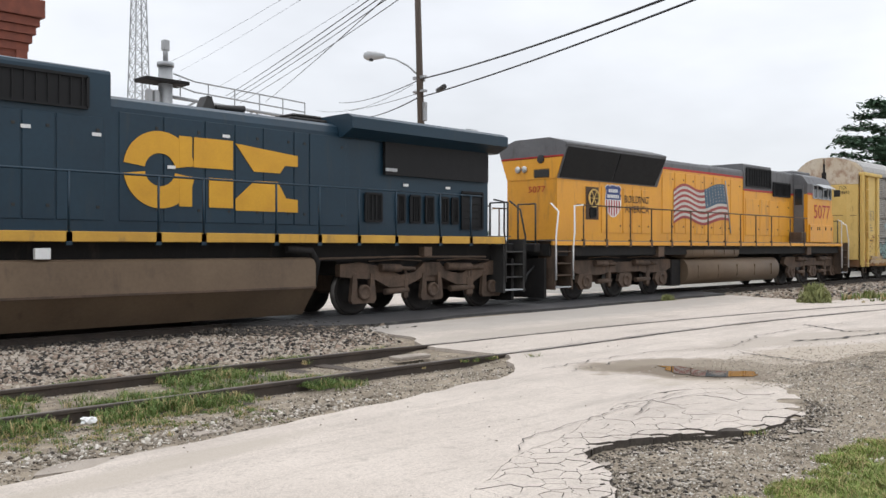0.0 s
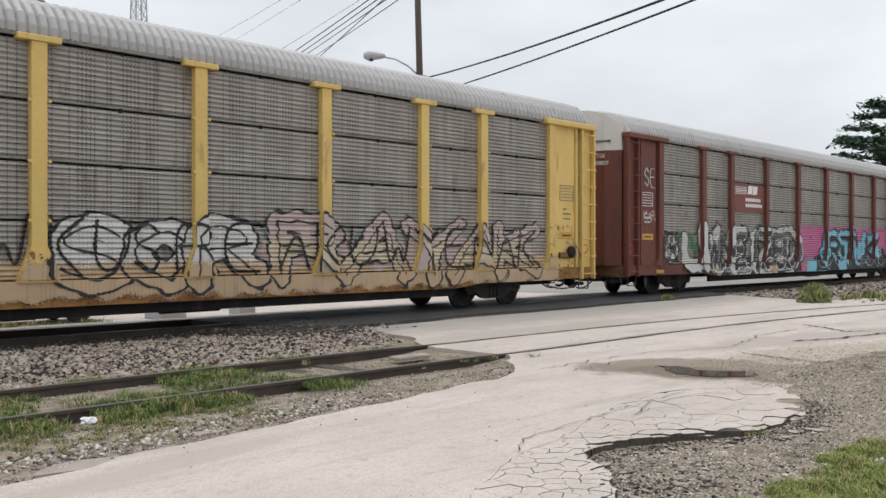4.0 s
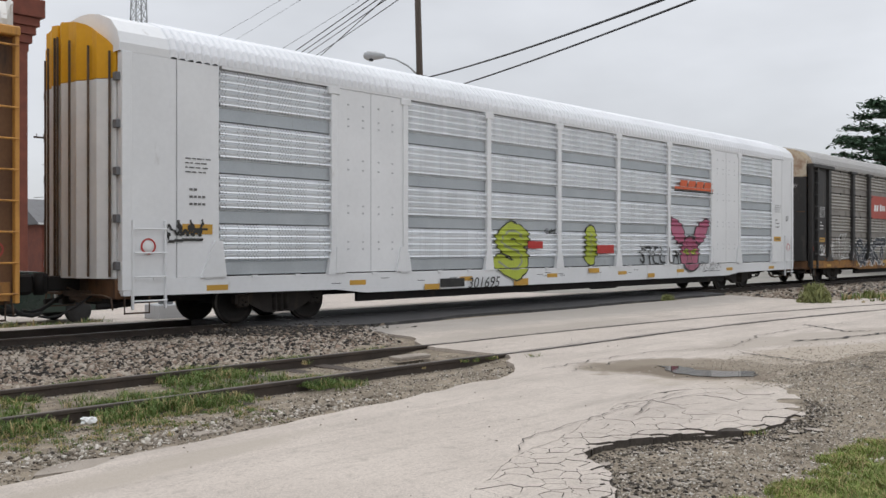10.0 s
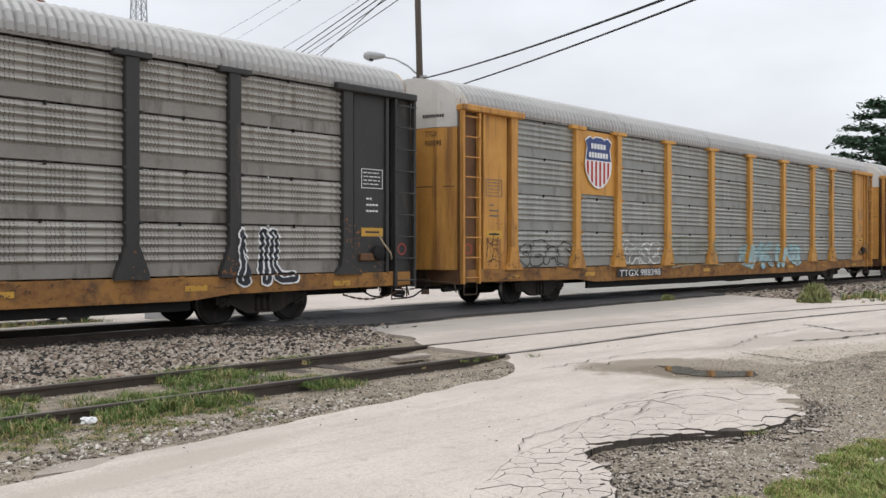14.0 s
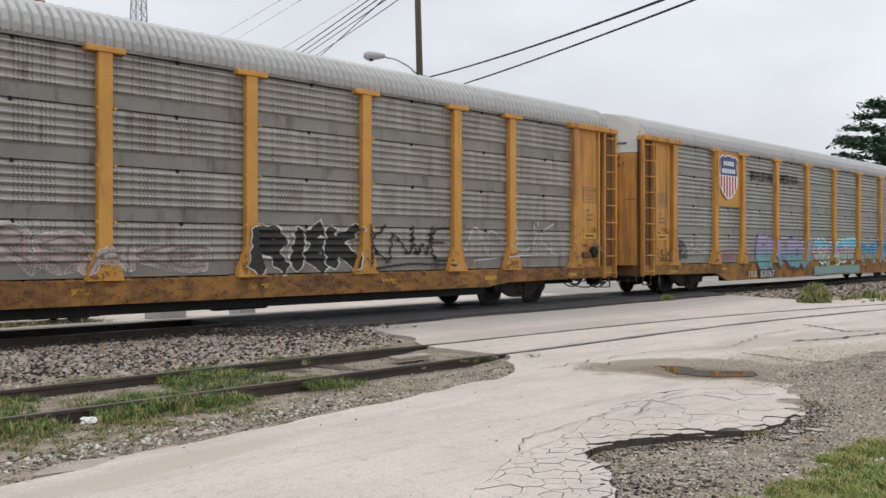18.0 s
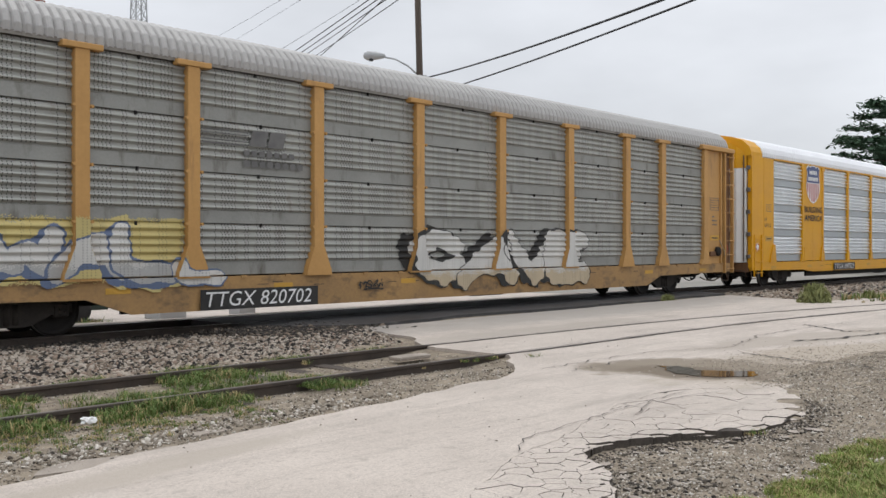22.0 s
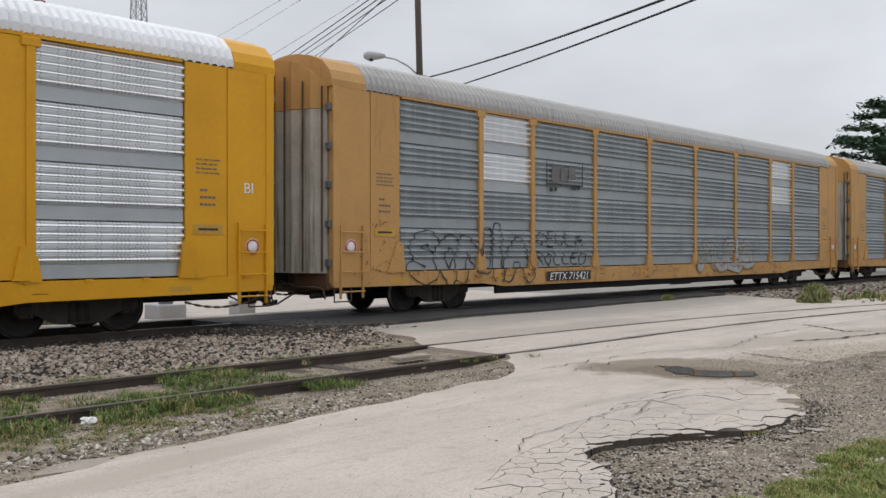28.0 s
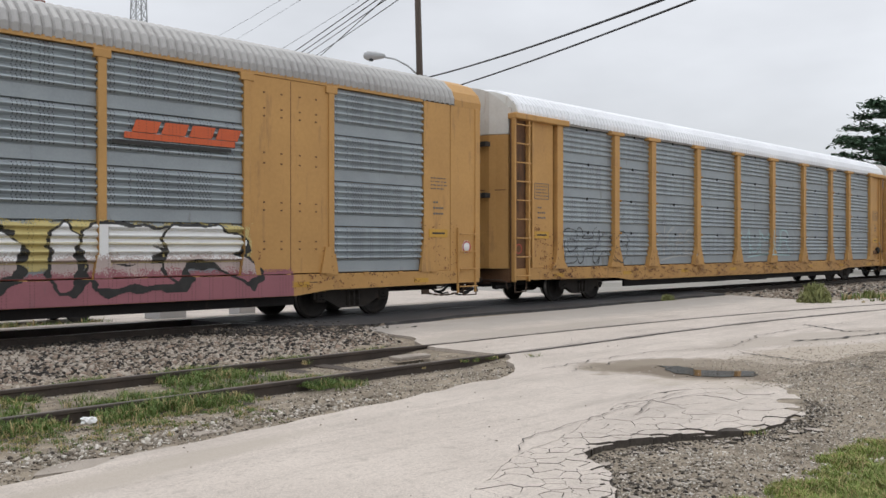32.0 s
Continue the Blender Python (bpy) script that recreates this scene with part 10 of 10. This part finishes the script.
# tan carrier, grimy
piece(CARS[13], -11.60, -8.34, 0.99, 2.09, 'DHAS', None, 'ink', 131, 0.14, 0.022, fade=0.2)
scrawl(CARS[13], -6.91, -4.46, 1.10, 2.17, 'ash', 0.05, 132, loops=4)
scrawl(CARS[13], -1.24, 3.06, 1.14, 2.18, 'pale_blue', 0.05, 133, loops=5)


# ---------------------------------------------------------------- lines in the road
for k, pts in enumerate([
        [(4.95, 4.05), (5.3, 4.3), (6.19, 4.40), (6.75, 4.45), (7.5, 4.5), (8.33, 4.55)],
        [(6.7, 4.2), (7.3, 4.42), (7.9, 4.4), (8.52, 4.3)]]):
    crack(pts, 0.0045, 40 + k)
for k, (pts, w) in enumerate([([(11.85, 5.69), (11.54, 4.84), (11.59, 4.21), (11.43, 3.63)], 0.02), ([(13.83, 5.8), (14.77, 5.45), (16.35, 5.2)], 0.03),
                              ([(8.54, 6.61), (9.58, 6.68), (10.91, 6.65), (12.46, 6.07)], 0.007),
                              ([(8.53, 6.27), (9.89, 6.37), (10.51, 6.24)], 0.006), ([(17.03, 6.92), (16.1, 5.75), (16.9, 5.38)], 0.025), ([(12.4, 6.1), (14.5, 6.6), (18.0, 6.5)], 0.008)]):
    crack(pts, w, 60 + k, amount=0.06)

# the crazed, broken border of the slab: separate pieces with open joints
def cells(points, box_, gap):
    """Voronoi cells of the points inside a box, each drawn in by the gap."""
    out = []
    for i, (px, py) in enumerate(points):
        poly = [(box_[0], box_[2]), (box_[1], box_[2]), (box_[1], box_[3]), (box_[0], box_[3])]
        near = sorted(range(len(points)), key=lambda k: (points[k][0] - px) ** 2 + (points[k][1] - py) ** 2)[1:16]
        for k in near:
            qx, qy = points[k]
            nx, ny = qx - px, qy - py
            d = math.hypot(nx, ny)
            nx, ny = nx / d, ny / d
            lim = nx * (px + qx) / 2 + ny * (py + qy) / 2 - gap * 0.5
            new_poly = []
            for a, b in zip(poly, poly[1:] + poly[:1]):
                da, db = nx * a[0] + ny * a[1] - lim, nx * b[0] + ny * b[1] - lim
                if da <= 0:
                    new_poly.append(a)
                if da * db < 0:
                    t = da / (da - db)
                    new_poly.append((a[0] + t * (b[0] - a[0]), a[1] + t * (b[1] - a[1])))
            poly = new_poly
            if len(poly) < 3:
                break
        if len(poly) >= 3:
            fine = []
            for a, b in zip(poly, poly[1:] + poly[:1]):
                k = max(1, min(4, int(math.hypot(b[0] - a[0], b[1] - a[1]) / 0.05)))
                fine += [(a[0] + (b[0] - a[0]) * q / k, a[1] + (b[1] - a[1]) * q / k) for q in range(k)]
            out.append(((px, py), [(a + 0.05 * noise.noise((a * 5, b * 5, 0.0)) + 0.022 * noise.noise((a * 17, b * 17, 3.0)),
                                    b + 0.04 * noise.noise((a * 5, b * 5, 7.0)) + 0.018 * noise.noise((a * 17, b * 17, 9.0))) for a, b in fine]))
    return out


rc = random.Random(17)
seeds = []
tries = 0
while len(seeds) < 420 and tries < 40000:
    tries += 1
    x = rc.uniform(3.2, 9.3)
    lo_y, hi_y = broken_edge(x) - 0.3, inner_edge(x) + 0.3
    y = rc.uniform(lo_y, hi_y)
    # small pieces at the brink and in the low corner, larger ones towards the sound slab
    inward = max(0.0, y - broken_edge(x))
    near = (0.10 + 0.055 * max(0, x - 4.4) + 0.16 * inward) * rc.uniform(0.6, 1.3)
    if all((x - a) ** 2 + ((y - b) * 1.25) ** 2 > near * near for a, b in seeds):
        seeds.append((x, y))
road_ob = bpy.data.objects["road"]
made = 0


def brink(x):
    return broken_edge(max(2.45, min(9.25, x))) + 0.05 * noise.noise((x * 3.5, 0, 2.0)) + 0.04 * noise.noise((x * 13, 0, 5.0)) + 0.02 * noise.noise((x * 31, 0, 6.0))


for (px, py), poly in cells(seeds, (3.0, 9.5, 1.8, 5.2), 0.0048):
    if made >= 300 or not (3.0 < px < 9.3):
        continue
    poly = [(a, min(max(b, brink(a)), inner_edge(max(2.45, min(9.25, a))) - 0.004)) for a, b in poly]
    tall = max(b - brink(a) for a, b in poly)
    deep = max(inner_edge(max(2.45, min(9.25, a))) - b for a, b in poly)
    area = 0.5 * abs(sum(p[0] * q[1] - q[0] * p[1] for p, q in zip(poly, poly[1:] + poly[:1])))
    if tall < 0.02 or deep < 0.02 or area < 0.0008:
        continue
    kept = [poly[0]]
    for p in poly[1:]:
        if math.hypot(p[0] - kept[-1][0], p[1] - kept[-1][1]) > 0.004:
            kept.append(p)
    cx, cy = sum(p[0] for p in kept) / len(kept), sum(p[1] for p in kept) / len(kept)
    low = max(0.0, 0.14 - (py - broken_edge(px))) * rc.uniform(0.0, 0.16)
    bm = B()
    prism(bm, [(a - cx, b - cy) for a, b in kept], -0.10, 0.0, "z")
    for f in bm.faces:
        f.material_index = 0 if f.normal.z > 0.7 else 1
    ob = part("paving_piece", bm, ("concrete", "broken_side"), road_ob, at=(cx, cy, 0.001 - low + rc.uniform(-0.002, 0.001)))
    ob.rotation_euler = (rc.uniform(-0.003, 0.003), rc.uniform(-0.003, 0.003), 0)
    made += 1
# the dark bed under the open joints, and loose lumps below the edge
bedp = [(x, broken_edge(x) + 0.07) for x in [3.2 + 0.15 * k for k in range(41)]] + [(x, inner_edge(x) + 0.05) for x in [9.2 - 0.15 * k for k in range(41)]]
sheet("joint_bed", bedp, -0.03, "crack", "dark bed under the open joints of the broken slab", "grit", 0.05)
for k in range(26):
    x = rc.uniform(4.3, 7.8)
    y = broken_edge(x) - rc.uniform(0.05, 0.35)
    r = rc.uniform(0.02, 0.05)
    bm = B()
    n = rc.randint(5, 7)
    prism(bm, [(r * rc.uniform(0.7, 1.2) * math.cos(6.283 * q / n), r * rc.uniform(0.7, 1.2) * math.sin(6.283 * q / n)) for q in range(n)], -0.02, 0.012, "z")
    for f in bm.faces:
        f.material_index = 0 if f.normal.z > 0.7 else 1
    ob = part("paving_piece", bm, ("mud", "broken_side"), road_ob, at=(x, y, earth_z(x, y) + 0.004))
    ob.rotation_euler = (rc.uniform(-0.15, 0.15), rc.uniform(-0.15, 0.15), 0)

# the puddle that lies in the silt
pud = jag([(9.80, 5.80), (9.95, 5.58), (9.78, 5.28), (9.92, 4.98), (10.14, 4.70), (9.72, 4.52), (9.42, 4.82), (9.33, 5.06), (9.40, 5.36), (9.62, 5.58), (9.80, 5.80)], 0.06, 0.09, 72)[:-1]
MAT["puddle"] = material("muddy_puddle_water", (0.075, 0.06, 0.045), (0.06, 0.05, 0.038), 1, 0.03, 0, 0.0, 9, 0.5, rvar=0.02)
sheet("puddle", pud, 0.0088, "puddle", "shallow brown puddle on the road", "puddle", 0.004)

stone_field("silt_grit", "small stones and grit in the washed silt", 2600, lambda r: (r.triangular(8.9, 15.0, 10.5), r.triangular(3.9, 5.9, 4.3), 0.003), 27, (0.004, 0.012), 0.6, (4, 5, 6, 7), (0.4, 0.3, 0.1, 0.2))

# litter by the siding
lt = random.Random(5)
for x, y, mat, lb in ((3.33, 7.45, "plain_white", "crumpled white paper scrap in the grass"), (3.0, 8.72, "lilac", "pale crumpled wrapper between the rails")):
    bm = B()
    bmesh.ops.create_icosphere(bm, subdivisions=2, radius=0.07)
    for v in bm.verts:
        v.co *= lt.uniform(0.6, 1.15)
        v.co.z *= 0.55
        v.co += Vector((x, y, 0.0))
    solo("litter", bm, mat, lb, "litter")
# worn remnants of an older slab in the earth beside the road
for outline in ([(2.35, 6.09), (2.73, 5.99), (3.02, 6.08), (3.06, 6.22), (2.70, 6.32), (2.48, 6.24)], [(3.08, 6.08), (3.40, 5.99), (3.55, 6.14), (3.42, 6.24), (3.12, 6.23)], [(3.72, 6.42), (4.02, 6.40), (4.10, 6.52), (3.80, 6.55)]):
    ring = jag(outline + outline[:1], 0.025, 0.07, 12)[:-1]
    zt = sum(earth_z(a, b) for a, b in ring) / len(ring) + 0.012
    sheet("slab_remnant", ring, zt, "mud", "worn grey slab remnant sunk in the earth", "slab", 0.06)
stone_field("verge_gravel", "larger pale stones in a band along the verge", 900, lambda r: (lambda x: (x, 6.52 + 0.06 * (x - 2.4) + r.gauss(0, 0.11), earth_z(x, 6.5) + 0.006))(r.triangular(2.0, 6.4, 2.6)), 41, (0.012, 0.032), 0.7, (4, 5, 6, 7), (0.36, 0.3, 0.14, 0.2))
# a stub of plank lying at the concrete's end
solo("plank", box(B(), 8.15, 8.75, 8.72, 8.95, -0.05, 0.0, 0.01), "mud", "short grey plank lying between the siding rails", "plank")

# dark strips painted as the shaded flangeway groove beside rails sunk in the slab
for k, (y0, w) in enumerate(zip(SIDING, (0.020, 0.012))):
    for side_y, kk in ((-0.062, 1.0), (0.06, 0.6)):
        pts = [(x, y0 + side_y - 0.0081 * max(0, min(x, 30) - 13) ** 2 - 0.1 * max(0, x - 30) - (0.035 * max(0, min(x, 24) - 10.5) if k else 0)) for x in [9.5 + 1.25 * q for q in range(17)]]
        crack(pts, w * kk, 90 + k, amount=0.012, step=0.2, label="dark painted strip for the shaded groove beside the sunk rail", z=0.0125)


# ---------------------------------------------------------------- motion
def run(t):
    """Metres that the train has gone at t seconds; it gathers speed slowly."""
    return 12.0445 * t + 0.01431 * t * t


def motions():
    times = [0.5 * k for k in range(65)]
    for ob, x in TRAIN:
        walk(ob, [(t, pose(x - run(t), TRACK_Y, 0)) for t in times])
    start = {ob: x for ob, x in TRAIN}
    for w, ax, tx, owner, r in WHEELSETS:
        x0 = start[owner] + tx + ax
        # each wheel turns while it is before the camera
        ts = [k / 30 for k in range(961) if -2.0 < x0 - run(k / 30) < 45.0]
        if not ts:
            ts = [0.0]
        rows = []
        for t in ts:
            a = -math.degrees((run(t) - run(ts[0])) / r)
            rows.append((t, pose(ax, 0, r, 0, a, 0)))
        if ts[0] > 0:
            rows.insert(0, (0.0, rows[0][1]))
        if ts[-1] < 32:
            rows.append((32.0, rows[-1][1]))
        walk(w, rows)


motions()
